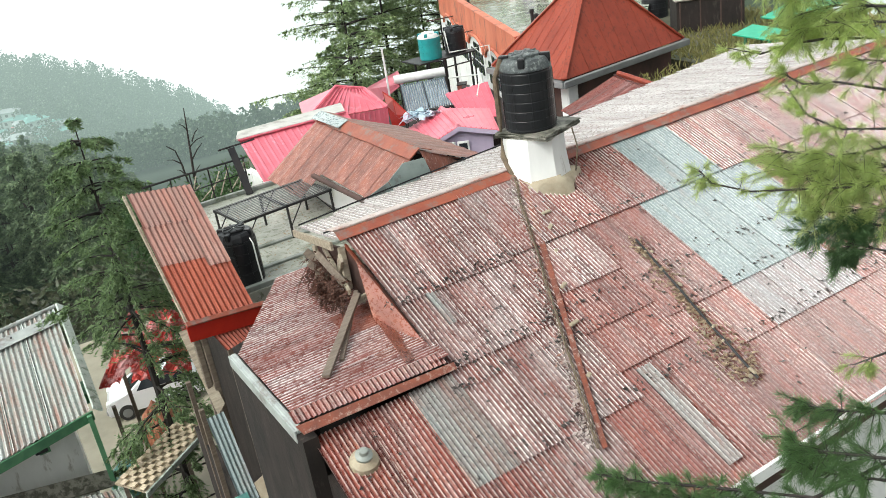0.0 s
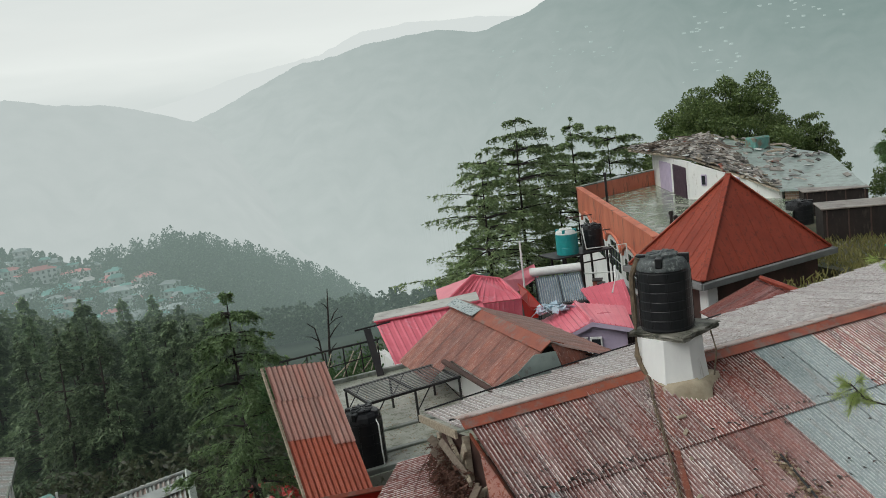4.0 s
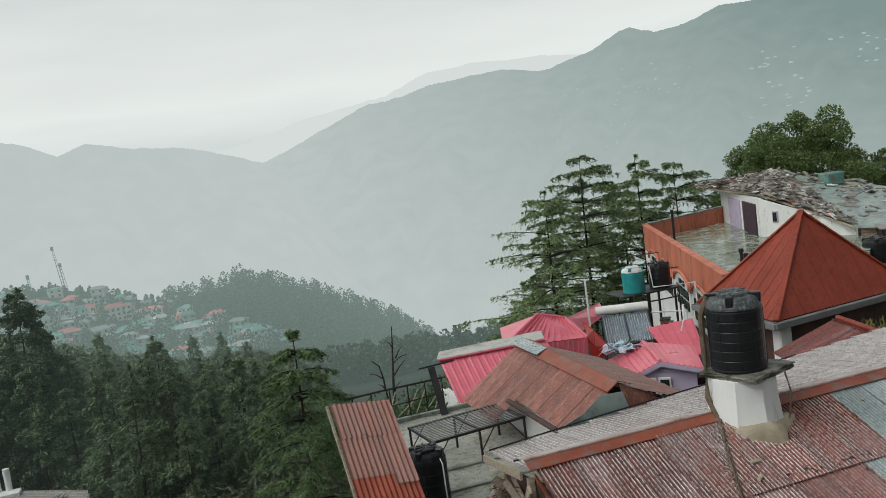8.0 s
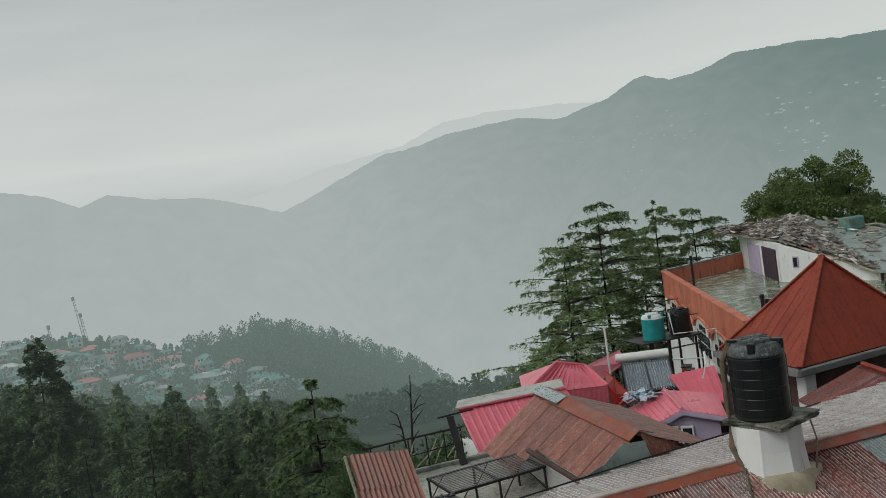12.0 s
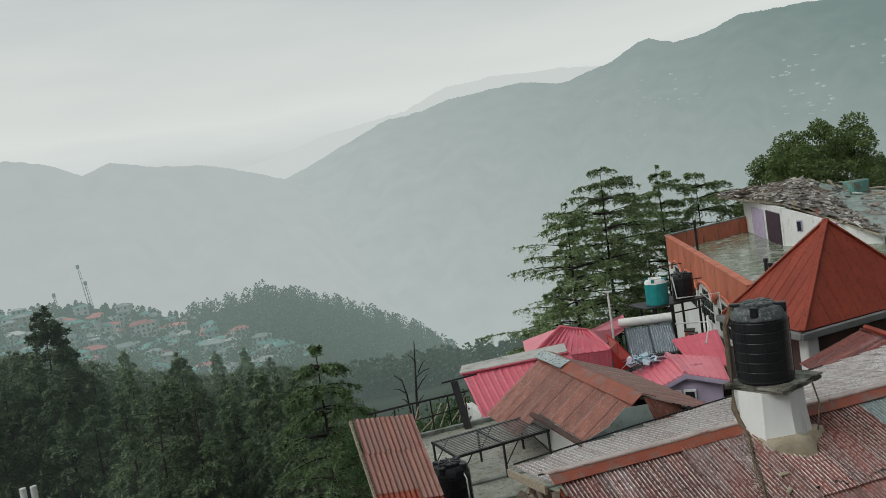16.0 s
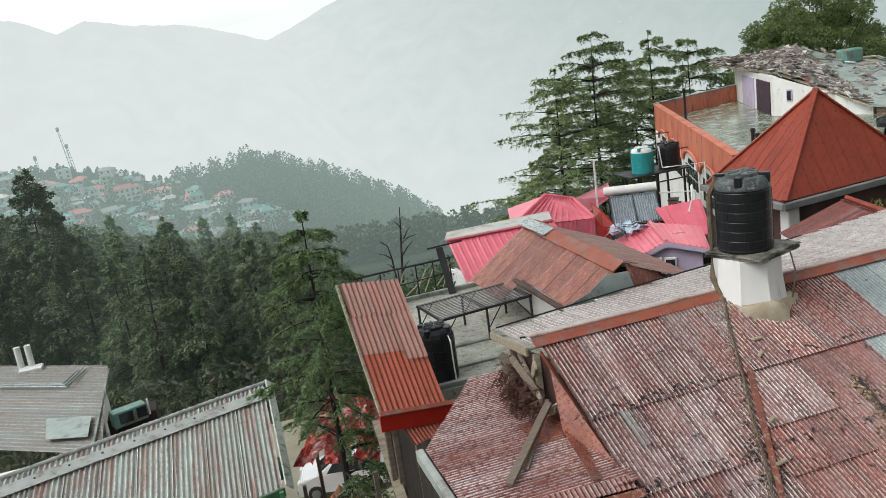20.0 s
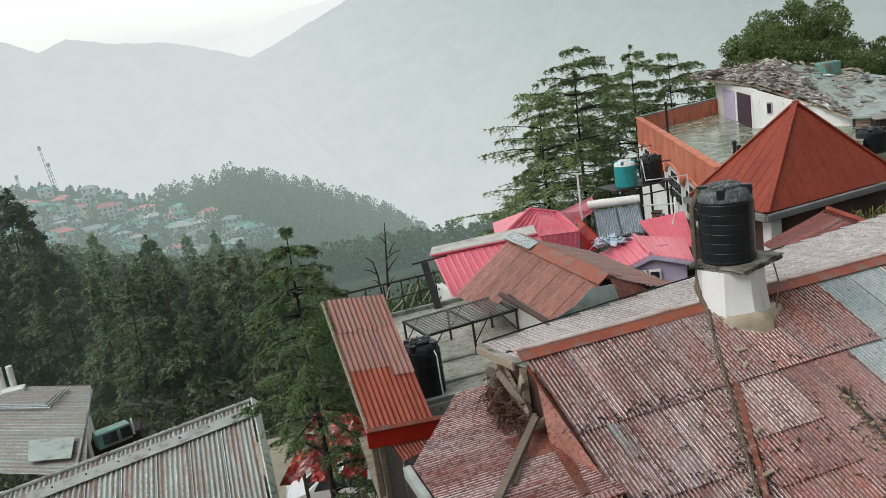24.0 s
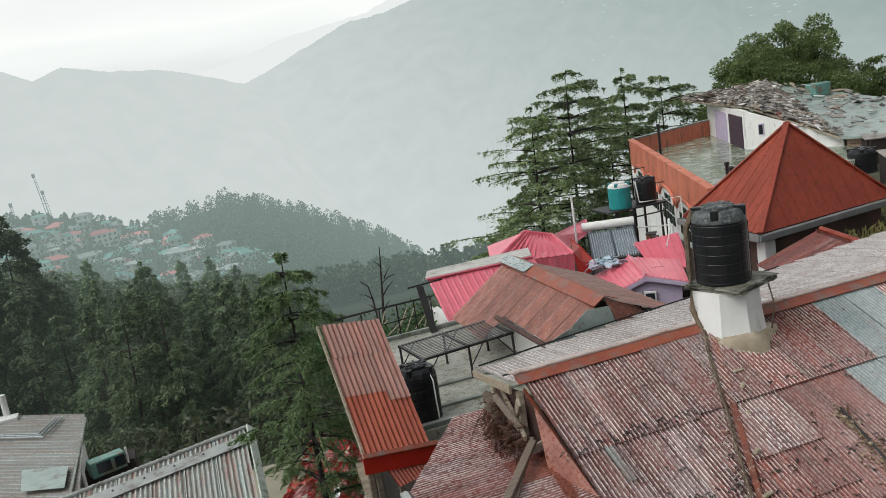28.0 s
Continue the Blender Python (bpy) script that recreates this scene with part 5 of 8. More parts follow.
wall_rect(pw, (6.6, 23.0), (6.6, 20.9), -3, 7.4, -0.2)
part("wall", pw, "white_wall", ph)
# hipped part
hipA, hipB = Vector((10.83, 25.2, 8.51)), Vector((11.87, 25.3, 8.18))
e0, e1, e2, e3 = Vector((9.04, 23.9, 8.0)), Vector((11.99, 24.1, 7.69)), Vector((12.9, 26.6, 7.5)), Vector((10.0, 26.6, 8.0))
for q in ((e0, e1, hipB, hipA), (e1, e2, hipB), (e3, e0, hipA), (e2, e3, hipA, hipB)):
    part("hip_panel", slab(B(), q, 0.04), "pink_tin", ph)
for k in range(11):
    s = (k + 0.5) / 11
    part("seam", tube(B(), [e0.lerp(e1, s) + Vector((0, 0, 0.01)), hipA.lerp(hipB, s) + Vector((0, 0, 0.015))], 0.026, 4), "pink_tin", ph)
for a, b in ((e0, hipA), (hipA, hipB), (e1, hipB)):
    part("hip_cap", tube(B(), [a + Vector((0, 0, 0.02)), b + Vector((0, 0, 0.02))], 0.05, 6), "pink_tin", ph)
part("hip_panel", slab(B(), [(12.5, 25.6, 7.53), (14.36, 27.2, 7.57), (14.66, 28.1, 7.86), (11.95, 25.45, 8.14)], 0.04), "pink_tin", ph)
# Dark tube along the crease where the two pink slopes meet.
part("valley_flashing", tube(B(), [(11.87, 25.3, 8.19), (12.5, 25.58, 7.56)], 0.03, 5), "dark_wall", ph, "dark strip in the valley between the pink slopes")
ribbed("pink_fascia", ph, (9.04, 23.86, 7.97), (2.95, 0.2, -0.31), (0.02, 0.05, 1.0), 2.95, 0.72, "pink_tin")
# small gabled bay
gA, gBk = Vector((12.95, 21.47, 7.2)), Vector((13.87, 23.93, 7.2))
lf, lk = Vector((12.0, 22.05, 6.68)), Vector((12.65, 24.25, 6.75))
rf, rk = Vector((13.85, 20.6, 6.98)), Vector((15.12, 22.92, 7.0))
part("bay_roof", slab(B(), [lf, gA, gBk, lk], 0.03), "pink_tin", ph)
part("bay_roof", slab(B(), [gA, rf, rk, gBk], 0.03), "pink_tin", ph)
for k in range(8):
    s = (k + 0.5) / 8
    part("seam", tube(B(), [lf.lerp(gA, s) + Vector((0, 0, 0.012)), lk.lerp(gBk, s) + Vector((0, 0, 0.012))], 0.024, 4), "pink_tin", ph)
    part("seam", tube(B(), [gA.lerp(rf, s) + Vector((0, 0, 0.012)), gBk.lerp(rk, s) + Vector((0, 0, 0.012))], 0.024, 4), "pink_tin", ph)
part("bay_cap", tube(B(), [gA + Vector((0, 0, 0.02)), gBk + Vector((0, 0, 0.02))], 0.06, 6), "pink_tin", ph)
part("barge_board", slab(B(), [lf + Vector((0, 0, -0.02)), lf + Vector((0, 0, -0.16)), gA + Vector((0, -0.02, -0.16)), gA + Vector((0, -0.02, -0.02))], 0.04), "lilac_wall", ph)
part("barge_board", slab(B(), [gA + Vector((0, -0.02, -0.02)), gA + Vector((0, -0.02, -0.16)), rf + Vector((0, 0, -0.16)), rf + Vector((0, 0, -0.02))], 0.04), "lilac_wall", ph)
wl0, wl1 = Vector((12.3, 22.15, 0)), Vector((13.8, 20.95, 0))
bay = B()
slab(bay, [(wl0.x, wl0.y, 6.7), (wl0.x, wl0.y, 3), (wl1.x, wl1.y, 3), (wl1.x, wl1.y, 6.85), (12.98, 21.62, 7.1)], 0.15)
part("bay_wall", bay, "lilac_wall", ph, "lilac painted wall")
for s in (0.3, 0.52):
    c = wl0.lerp(wl1, s)
    mw = basis((c.x - 0.03, c.y - 0.04, 6.38), wl1 - wl0, (0, 0, 1))
    w = part("window", boxed((0, 0, 0), (0.36, 0.62, 0.06), mw, 0.01), "white_wall", ph, "cream window frame")
    part("pane", boxed((0, 0, 0.02), (0.26, 0.5, 0.05), mw), "glass_dark", w)
back = [Vector((14.55, 23.9, 6.9)), Vector((15.55, 22.95, 6.6)), Vector((16.43, 24.83, 7.38)), Vector((14.68, 24.9, 7.36))]
part("hip_panel", slab(B(), back, 0.04), "pink_tin", ph)
for k in range(7):
    s = (k + 0.5) / 7
    part("seam", tube(B(), [back[0].lerp(back[1], s) + Vector((0, 0, 0.012)), back[3].lerp(back[2], s) + Vector((0, 0, 0.012))], 0.024, 4), "pink_tin", ph)
part("wall", wall_rect(B(), (12.5, 23.4), (15.8, 21.4), -3, 3.0, -0.2), "white_wall", ph)
deck = tagged(finish("back_deck", slab(B(), [(13.0, 24.4, 5.65), (17.4, 23.4, 5.6), (20.4, 30.9, 5.6), (14.5, 32.0, 5.65)], 0.3), "dark_wall"), "dark cluttered flat roof under the tanks", "deck", kind="structure")
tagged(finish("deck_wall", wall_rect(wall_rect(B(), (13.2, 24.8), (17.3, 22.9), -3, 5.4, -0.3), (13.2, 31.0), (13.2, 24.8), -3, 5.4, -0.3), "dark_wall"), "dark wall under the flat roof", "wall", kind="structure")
for q in (((12.0, 24.15, 7.7), (12.44, 25.2, 7.95), (12.62, 24.85, 7.7), (12.3, 24.2, 7.3)), ((12.0, 24.13, 7.68), (12.3, 24.18, 7.3), (12.54, 24.15, 6.92), (12.04, 24.08, 7.0)), ((12.3, 24.22, 7.32), (12.62, 24.87, 7.7), (12.88, 24.4, 7.16), (12.54, 24.18, 6.92))):
    part("fold", slab(B(), q, 0.02), "bright_red", ph, "bright red crumpled sheet")

# solar water heater
sol = thing("solar_heater", "solar water heater with glass tubes and a white drum", "solar heater")
sA, sB, sC, sD = Vector((14.02, 26.88, 7.55)), Vector((15.42, 26.04, 7.6)), Vector((14.76, 24.63, 6.98)), Vector((13.36, 25.47, 6.94))
part("frame_panel", slab(B(), [sD, sC, sB, sA], 0.05), "white_plastic", sol, "pale backing panel")
up = (sB - sA).cross(sD - sA).normalized()
up = up if up.z > 0 else -up
for k in range(20):
    s = (k + 0.5) / 20
    part("glass_tube", tube(B(), [sA.lerp(sB, s) + up * 0.05, sD.lerp(sC, s) + up * 0.05], 0.03, 6), "tube_glass", sol)
for s in (0.0, 0.5, 1.0):
    part("bracket", tube(B(), [sA.lerp(sB, s) + up * 0.085, sD.lerp(sC, s) + up * 0.085], 0.02, 4), "black_metal", sol)
part("drum", tube(B(), [sA + (sA - sB) * 0.1 + up * 0.18 + (sA - sD) * 0.12, sB + (sB - sA) * 0.04 + up * 0.18 + (sA - sD) * 0.12], 0.16, 20), "white_plastic", sol, "long white insulated drum")
part("foot_bar", tube(B(), [sD - up * 0.02, sC - up * 0.02], 0.045, 5), "black_metal", sol)
for q in (sA, sB, sC, sD):
    part("leg", tube(B(), [q, (q.x, q.y, 5.63)], 0.025, 5), "black_metal", sol)

# tanks on stands behind the pink roofs
stand = thing("tank_stand", "black steel stand carrying two water tanks", "stand")
for x, y in ((16.6, 30.2), (17.5, 29.4), (18.5, 30.2), (17.6, 31.0), (16.9, 29.6), (18.9, 29.6)):
    part("leg", boxed((x, y, 6.58), (0.07, 0.07, 1.94)), "black_metal", stand)
part("shelf", boxed((17.7, 30.1, 7.56), (2.7, 1.5, 0.06), None, 0.01), "black_metal", stand)
for a, b in (((16.4, 29.4, 7.2), (18.9, 29.4, 7.2)), ((16.4, 29.4, 6.5), (17.5, 29.4, 7.5)), ((18.9, 29.3, 5.7), (18.9, 29.3, 7.5))):
    part("brace", tube(B(), [a, b], 0.03, 5), "black_metal", stand)
water_tank("water_tank", "teal and white plastic water tank on a steel stand", pose(17.25, 29.95, 7.59), 0.45, 1.06, "teal_plastic", "white_plastic", 3, shoulder="white_plastic")
water_tank("water_tank", "black plastic water tank on a steel stand", pose(18.5, 30.0, 7.59), 0.44, 1.05, "black_plastic", "black_plastic", 4)
wp = thing("white_pipes", "white plastic water pipes between the tanks", "pipes")
for pts_ in ([(13.15, 26.1, 5.63), (13.15, 26.1, 9.2)], [(17.75, 29.5, 8.6), (17.8, 29.4, 7.75), (19.2, 28.6, 7.8), (19.2, 28.5, 5.62)], [(15.0, 23.4, 7.4), (15.5, 23.9, 7.75), (15.9, 24.5, 8.0)], [(17.0, 26.0, 5.62), (17.0, 26.0, 7.4), (15.9, 26.6, 7.45)]):
    part("pipe", tube(B(), pts_, 0.035, 6), "white_plastic", wp)
ps = B()
flakes_r = random.Random(8)
for k in range(60):
    m = Matrix.Translation((13.0 + flakes_r.gauss(0, 0.3), 24.0 + flakes_r.gauss(0, 0.25), 7.1 + flakes_r.random() * 0.12)) @ pose(0, 0, 0, flakes_r.uniform(-40, 40), flakes_r.uniform(-40, 40), flakes_r.uniform(0, 360))
    slab(ps, [m @ Vector(c) for c in ((-0.12, -0.09, 0), (0.13, -0.1, 0), (0.1, 0.12, 0), (-0.1, 0.1, 0))], 0.01)
for k in range(9):
    cr_ = thing("deck_junk", "dark rusty bins and boxes on the cluttered flat roof", "box", pose(14.6 + flakes_r.uniform(0, 4.4), 26.5 + flakes_r.uniform(0, 3.6), 5.62, 0, 0, flakes_r.uniform(0, 90)), "deck clutter")
    w_, h_ = flakes_r.uniform(0.35, 0.8), flakes_r.uniform(0.3, 0.9)
    part("body", boxed((0, 0, h_ / 2), (w_, w_ * 0.8, h_), None, 0.03), flakes_r.choice(("brown_wall", "black_metal", "brown_tin", "grey_paint")), cr_)
    part("lid", boxed((0, 0, h_ + 0.02), (w_ + 0.04, w_ * 0.8 + 0.04, 0.04), None, 0.01), "black_metal", cr_)
tagged(finish("plastic_bags", ps, "plastic_sheet"), "heap of crumpled pale blue plastic bags on the roof", "bags", kind="stuff")

# ---- pyramid-roofed pavilion ----
pv = thing("pavilion", "pavilion with an orange-red pyramid tin roof", "house")
AP = Vector((19.43, 22.6, 10.72))
c0, c1, c2, c3 = Vector((16.38, 20.5, 7.9)), Vector((22.3, 21.15, 7.9)), Vector((22.3, 24.9, 7.9)), Vector((16.6, 24.7, 7.9))
for a, b in ((c0, c1), (c1, c2), (c2, c3), (c3, c0)):
    n_ = 10
    rise_ = AP - a.lerp(b, 0.5)
    reach = lambda u: min(u, 1 - u) * 2 * 0.99
    for k in range(n_):
        u0, u1 = k / n_, (k + 1) / n_
        q0, q1 = a.lerp(b, u0), a.lerp(b, u1)
        t0, t1 = q0 + rise_ * reach(u0), q1 + rise_ * reach(u1)
        ring = [q0, q1, t1] if reach(u0) < 0.01 else [q0, q1, t0] if reach(u1) < 0.01 else [q0, q1, t1, t0]
        part("roof_panel", slab(B(), ring, 0.03), "orange_tin", pv)
        if 0 < k:
            part("rib", tube(B(), [q0 + Vector((0, 0, 0.01)), t0 + Vector((0, 0, 0.0))], 0.01, 4), "orange_tin", pv)
for c in (c0, c1, c2, c3):
    d = AP - c
    m = basis(c + Vector((0, 0, 0.03)), d, (0, 0, 1))
    part("hip_cap", boxed((d.length / 2, 0, 0), (d.length, 0.06, 0.2), m, 0.015), "orange_tin", pv, "flat folded hip cap")
for a, b in ((c0, c1), (c1, c2), (c2, c3), (c3, c0)):
    d = b - a
    part("eave_gutter", boxed((d.length / 2, -0.07, -0.135), (d.length + 0.28, 0.2, 0.2), basis(a, d, Vector((0, 0, 1)).cross(d)), 0.015), "grey_paint", pv, "grey box gutter")
w0 = [c.lerp(Vector((19.4, 22.7, 7.9)), 0.14) for c in (c0, c1, c2, c3)]
for i in range(4):
    a, b = w0[i], w0[(i + 1) % 4]
    part("wall", wall_rect(B(), a.xy, b.xy, -3, 7.65, -0.2), "brown_wall", pv)
part("corner_pier", boxed((w0[0].x + 0.05, w0[0].y + 0.05, 5.2), (0.4, 0.4, 4.9), None, 0.02), "white_wall", pv, "white corner pier")
lt = thing("lower_annex", "low annex with a red corrugated tin roof", "house")
lw0 = basis((15.75, 15.5, 8.24), (0.33, 1, -0.03), (1, -0.33, 0.42))
for k in range(5):
    share("roof_sheet", sheet_mesh("annex_sheet", 0.72, 1.9, "red_tin", 0.1, 0.015), lt, lw0 @ Matrix.Translation((k * 0.7 - 0.2, 0, 0)) @ pose(0, 0, 0, 0, 0, 0))
part("ridge_cap", tube(B(), [(15.72, 15.2, 8.32), (16.82, 18.5, 8.22)], 0.08, 6), "orange_tin", lt, "orange ridge roll")
for k in range(4):
    share("roof_sheet", sheet_mesh("annex_sheet", 0.72, 1.9, "red_tin", 0.1, 0.015), lt, basis((16.7, 18.6, 8.2), (-0.33, -1, 0), (-1, 0.33, 0.42)) @ Matrix.Translation((k * 0.7, 0, 0)))
part("wall", boxed((16.1, 17.6, 2.5), (2.6, 2.6, 9.5)), "brown_wall", lt)

# ---- orange terrace house ----
oh = thing("orange_house", "tall house with an orange parapet and white arched windows", "house")
C0, C1, C2 = Vector((26.07, 43.5, 0)), Vector((18.15, 25.3, 0)), Vector((34.5, 46.2, 0))
part("wall", wall_rect(B(), C1.xy, C0.xy, -3, 7.04, 0.3), "white_wall", oh, "white plaster wall")
part("parapet", wall_rect(B(), C1.xy, C0.xy, 7.05, 8.52, 0.32), "orange_wall", oh, "orange painted parapet band")
part("parapet", wall_rect(B(), C0.xy, C2.xy, 7.3, 8.52, 0.25), "orange_wall", oh)
part("coping", wall_rect(B(), (C1 + Vector((-0.03, 0.0, 0))).xy, (C0 + Vector((-0.03, 0.03, 0))).xy, 8.523, 8.57, 0.34), "orange_wall", oh)
part("coping", wall_rect(B(), C0.xy, C2.xy, 8.523, 8.6, 0.3), "concrete", oh)
part("terrace_floor", slab(B(), [(18.6, 25.2, 7.6), (24, 24.8, 7.6), (40, 40, 7.6), (36, 47.5, 7.6), (26.2, 43.3, 7.6)], 0.3), "wet_floor", oh, "flooded green-grey roof terrace")
dW = (C0 - C1).normalized()
for s in (0.2, 0.405, 0.61, 0.8):
    c = C1.lerp(C0, s)
    mw = basis((c.x - dW.y * 0.02, c.y + dW.x * 0.02, 6.6), dW, (0, 0, 1))
    arch = [math.pi * i / 10 for i in range(11)]
    pr = [(-1.7, -0.8), (1.7, -0.8)] + [(1.7 * math.cos(a), 0.3 + 0.5 * math.sin(a)) for a in arch]
    out = 1 if (mw @ Vector((0, 0, 1)) - Vector((c.x, c.y, 6.6))).x < 0 else -1
    win = part("arched_window", slab(B(), [mw @ Vector((x, y, 0.06 * out)) for x, y in (pr if out > 0 else pr[::-1])], 0.1), "white_plastic", oh, "white arched window")
    for dx in (-1.12, -0.37, 0.37, 1.12):
        for dy, hh in ((-0.5, 0.42), (0.0, 0.42), (0.42, 0.26)):
            if dy < 0.4 or abs(dx) < 0.9:
                part("pane", boxed((dx, dy, 0.07 * out), (0.5, hh, 0.06), mw), "glass_dark", win)
    part("arch_trim", tube(B(), [mw @ Vector((1.82 * math.cos(a), 0.3 + 0.58 * math.sin(a), 0.1 * out)) for a in arch], 0.07, 5), "orange_wall", win)
for s in (0.46, 0.74):
    c = C1.lerp(C0, s)
    bar = thing("wall_bracket", "thin rusty bracket sticking out of the parapet", "bracket", None, "parapet brackets")
    part("rod", tube(B(), [(c.x, c.y, 7.55), (c.x - 1.3, c.y + 0.6, 7.5)], 0.03, 5), "brown_wall", bar)
for p, h in (((26.9, 41.6), 1.75), ((20.6, 27.4), 1.4), ((20.95, 27.6), 1.15)):
    post = thing("terrace_post", "black pipe post standing on the wet terrace", "post", pose(p[0], p[1], 7.6), "terrace posts")
    part("shaft", tube(B(), [(0, 0, 0), (0, 0, h)], 0.07, 8), "black_metal", post)
    part("collar", lathe(B(), [(0.1, h - 0.15), (0.1, h - 0.05), (0.08, h)], 8), "black_metal", post)

# ---- slate-roofed hut at the back of that terrace ----
hut = thing("slate_hut", "white hut under an untidy roof of loose slates and sheets", "hut")
K0, KA = Vector((29.4, 37.4, 0)), Vector((33.3, 45.8, 0))
dA = (KA - K0).normalized()
rL, ra, rb, rc_, rR, rT = Vector((32.3, 46.9, 9.95)), Vector((30.2, 38.0, 9.75)), Vector((30.9, 32.3, 8.1)), Vector((32.8, 28.8, 8.1)), Vector((42, 39.5, 8.4)), Vector((38.5, 46.4, 10.1))
part("wall", wall_rect(B(), KA.xy, K0.xy, 7.6, 9.62, -0.25), "white_wall", hut)
sw = B()
slab(sw, [(29.4, 37.3, 9.6), (29.4, 37.3, 7.0), (31.3, 32.6, 6.0), (31.3, 32.6, 8.0)], 0.25)
part("wall", sw, "white_wall", hut)
bw_ = B()
slab(bw_, [(31.2, 32.3, 8.0), (31.2, 32.3, 6.0), (33.0, 29.2, 6.0), (33.0, 29.2, 8.0)], 0.25)
part("brick_wall", bw_, "brick", hut, "bare brick and stone wall")
for s, wd, mt, hh in ((1.75, 2.9, "purple_door", 1.72), (5.4, 2.9, "lilac_wall", 1.7)):
    c = K0 + dA * s
    part("door", boxed((0, hh / 2, 0.03), (wd, hh, 0.08), basis((c.x, c.y, 7.6), -dA, (0, 0, 1)), 0.01), mt, hut, "dark doorway" if mt == "purple_door" else "lilac shutter")
sB_ = Vector((1.9, -4.7, 0)).normalized()
for s, w_ in ((0.9, 0.3), (2.6, 0.6)):
    c = Vector((29.4, 37.3, 0)) + sB_ * s
    wn_ = part("window", boxed((0, 0, 0.03), (w_, 0.6, 0.08), basis((c.x, c.y, 8.75 - s * 0.12), sB_, (0, 0, 1)), 0.01), "lilac_wall", hut)
    part("pane", boxed((0, 0, 0.06), (w_ - 0.1, 0.48, 0.06), basis((c.x, c.y, 8.75 - s * 0.12), sB_, (0, 0, 1))), "glass_dark", wn_)
tris = ((rL, ra, rT), (ra, rb, rT), (rb, rR, rT), (rb, rc_, rR))
for k, q in enumerate(tris):
    part("roof_deck", slab(B(), q, 0.1), "bleached_wood" if k < 2 else "sheet_grey", hut, "" if k < 2 else "grey-green tin sheets")
hr = random.Random(21)
sl_me = []
for size, mt in (((0.5, 0.34, 0.05), "slate"), ((0.9, 0.22, 0.06), "bleached_wood"), ((0.5, 0.4, 0.04), "white_plastic"), ((0.7, 0.22, 0.07), "brown_tin")):
    me = bpy.data.meshes.new("slate")
    bm_ = boxed((0, 0, 0), size, None, 0.012)
    bm_.to_mesh(me)
    bm_.free()
    me.materials.append(M[mt])
    sl_me.append(me)


def on_roof(tri):
    a, b = hr.random(), hr.random()
    if a + b > 1:
        a, b = 1 - a, 1 - b
    q = tri[0] + (tri[1] - tri[0]) * a + (tri[2] - tri[0]) * b
    nn = (tri[1] - tri[0]).cross(tri[2] - tri[0]).normalized()
    return q, (nn if nn.z > 0 else -nn).to_track_quat("Z", "Y").to_matrix().to_4x4()


for k in range(295):
    p, m = on_roof(tris[hr.choices((0, 1, 2, 3), (3.4, 4, 0.45, 0.03))[0]])
    me = hr.choices(sl_me, (5, 3, 5, 3))[0]
    share("slate", me, hut, Matrix.Translation(p + Vector((0, 0, 0.05 + hr.random() * 0.12))) @ m @ pose(0, 0, 0, hr.gauss(0, 11), hr.gauss(0, 11), hr.uniform(0, 180)))
rub_ = B()
for k in range(1300):
    p, m = on_roof(tris[hr.choices((0, 1, 2, 3), (3.4, 4, 0.45, 0.03))[0]])
    box(rub_, (0, 0, 0), (hr.uniform(0.15, 0.7), hr.uniform(0.08, 0.32), 0.05), Matrix.Translation(p + Vector((0, 0, 0.04 + hr.random() * 0.22))) @ m @ pose(0, 0, 0, hr.gauss(0, 14), hr.gauss(0, 14), hr.uniform(0, 180)))
tagged(part("rubble", rub_, "rubble", hut, "broken slate rubble"), kind="stuff")
for k in range(46):
    p, m = on_roof(tris[0] if k % 3 else tris[1])
    part("plank", boxed((0, 0, 0), (hr.uniform(1.2, 2.6), 0.13, 0.06), Matrix.Translation(p + Vector((0, 0, 0.15 + hr.random() * 0.15))) @ m @ pose(0, 0, 0, 0, hr.gauss(0, 6), hr.uniform(20, 90))), "wood", hut)
tagged(finish("green_tank", boxed((38.6, 42.0, 9.55), (1.3, 0.9, 0.8), None, 0.08), "grey_green"), "pale green box tank on the slate roof", "tank")
for cx, cy, cw, ch in ((28.05, 25.3, 2.7, 1.36), (32.3, 30.4, 2.8, 1.2)):
    sb = thing("roof_cabin", "dark rusty tin cabin with a flat lid beside the pavilion", "cabin", pose(cx, cy, 6.85, 0, 0, -37), "dark cabins")
    part("body", boxed((0, 0, ch / 2), (cw, 1.8, ch), None, 0.02), "dark_wall", sb)
    part("lid", boxed((0, 0, ch + 0.03), (cw + 0.15, 1.95, 0.06), None, 0.015), "lid_grey", sb, "grey-brown flat lid")
    for k in range(4):
        part("panel_rib", boxed((-cw * 0.45 + k * cw * 0.3, -0.92, ch / 2), (0.05, 0.04, ch - 0.06)), "brown_wall", sb)
water_tank("water_tank", "black plastic water tank behind the pavilion", pose(29.2, 29.4, 6.9), 0.6, 1.1, "black_plastic", "black_plastic", 4)
yard = tagged(finish("back_yard", slab(B(), [(22.8, 20.2, 6.9), (30, 19.0, 6.9), (36, 29, 6.9), (34, 33, 6.9), (24, 31, 6.9)], 0.4), "earth"), "grassy earth ledge beside the pavilion", "ledge", kind="structure")
tagged(finish("yard_wall", wall_rect(wall_rect(B(), (17.5, 17.9), (30, 16.6), 3, 7.3, -0.4), (22.8, 20.2), (30, 19.0), 3, 6.95, -0.4), "concrete"), "mossy grey retaining wall", "wall", kind="structure")
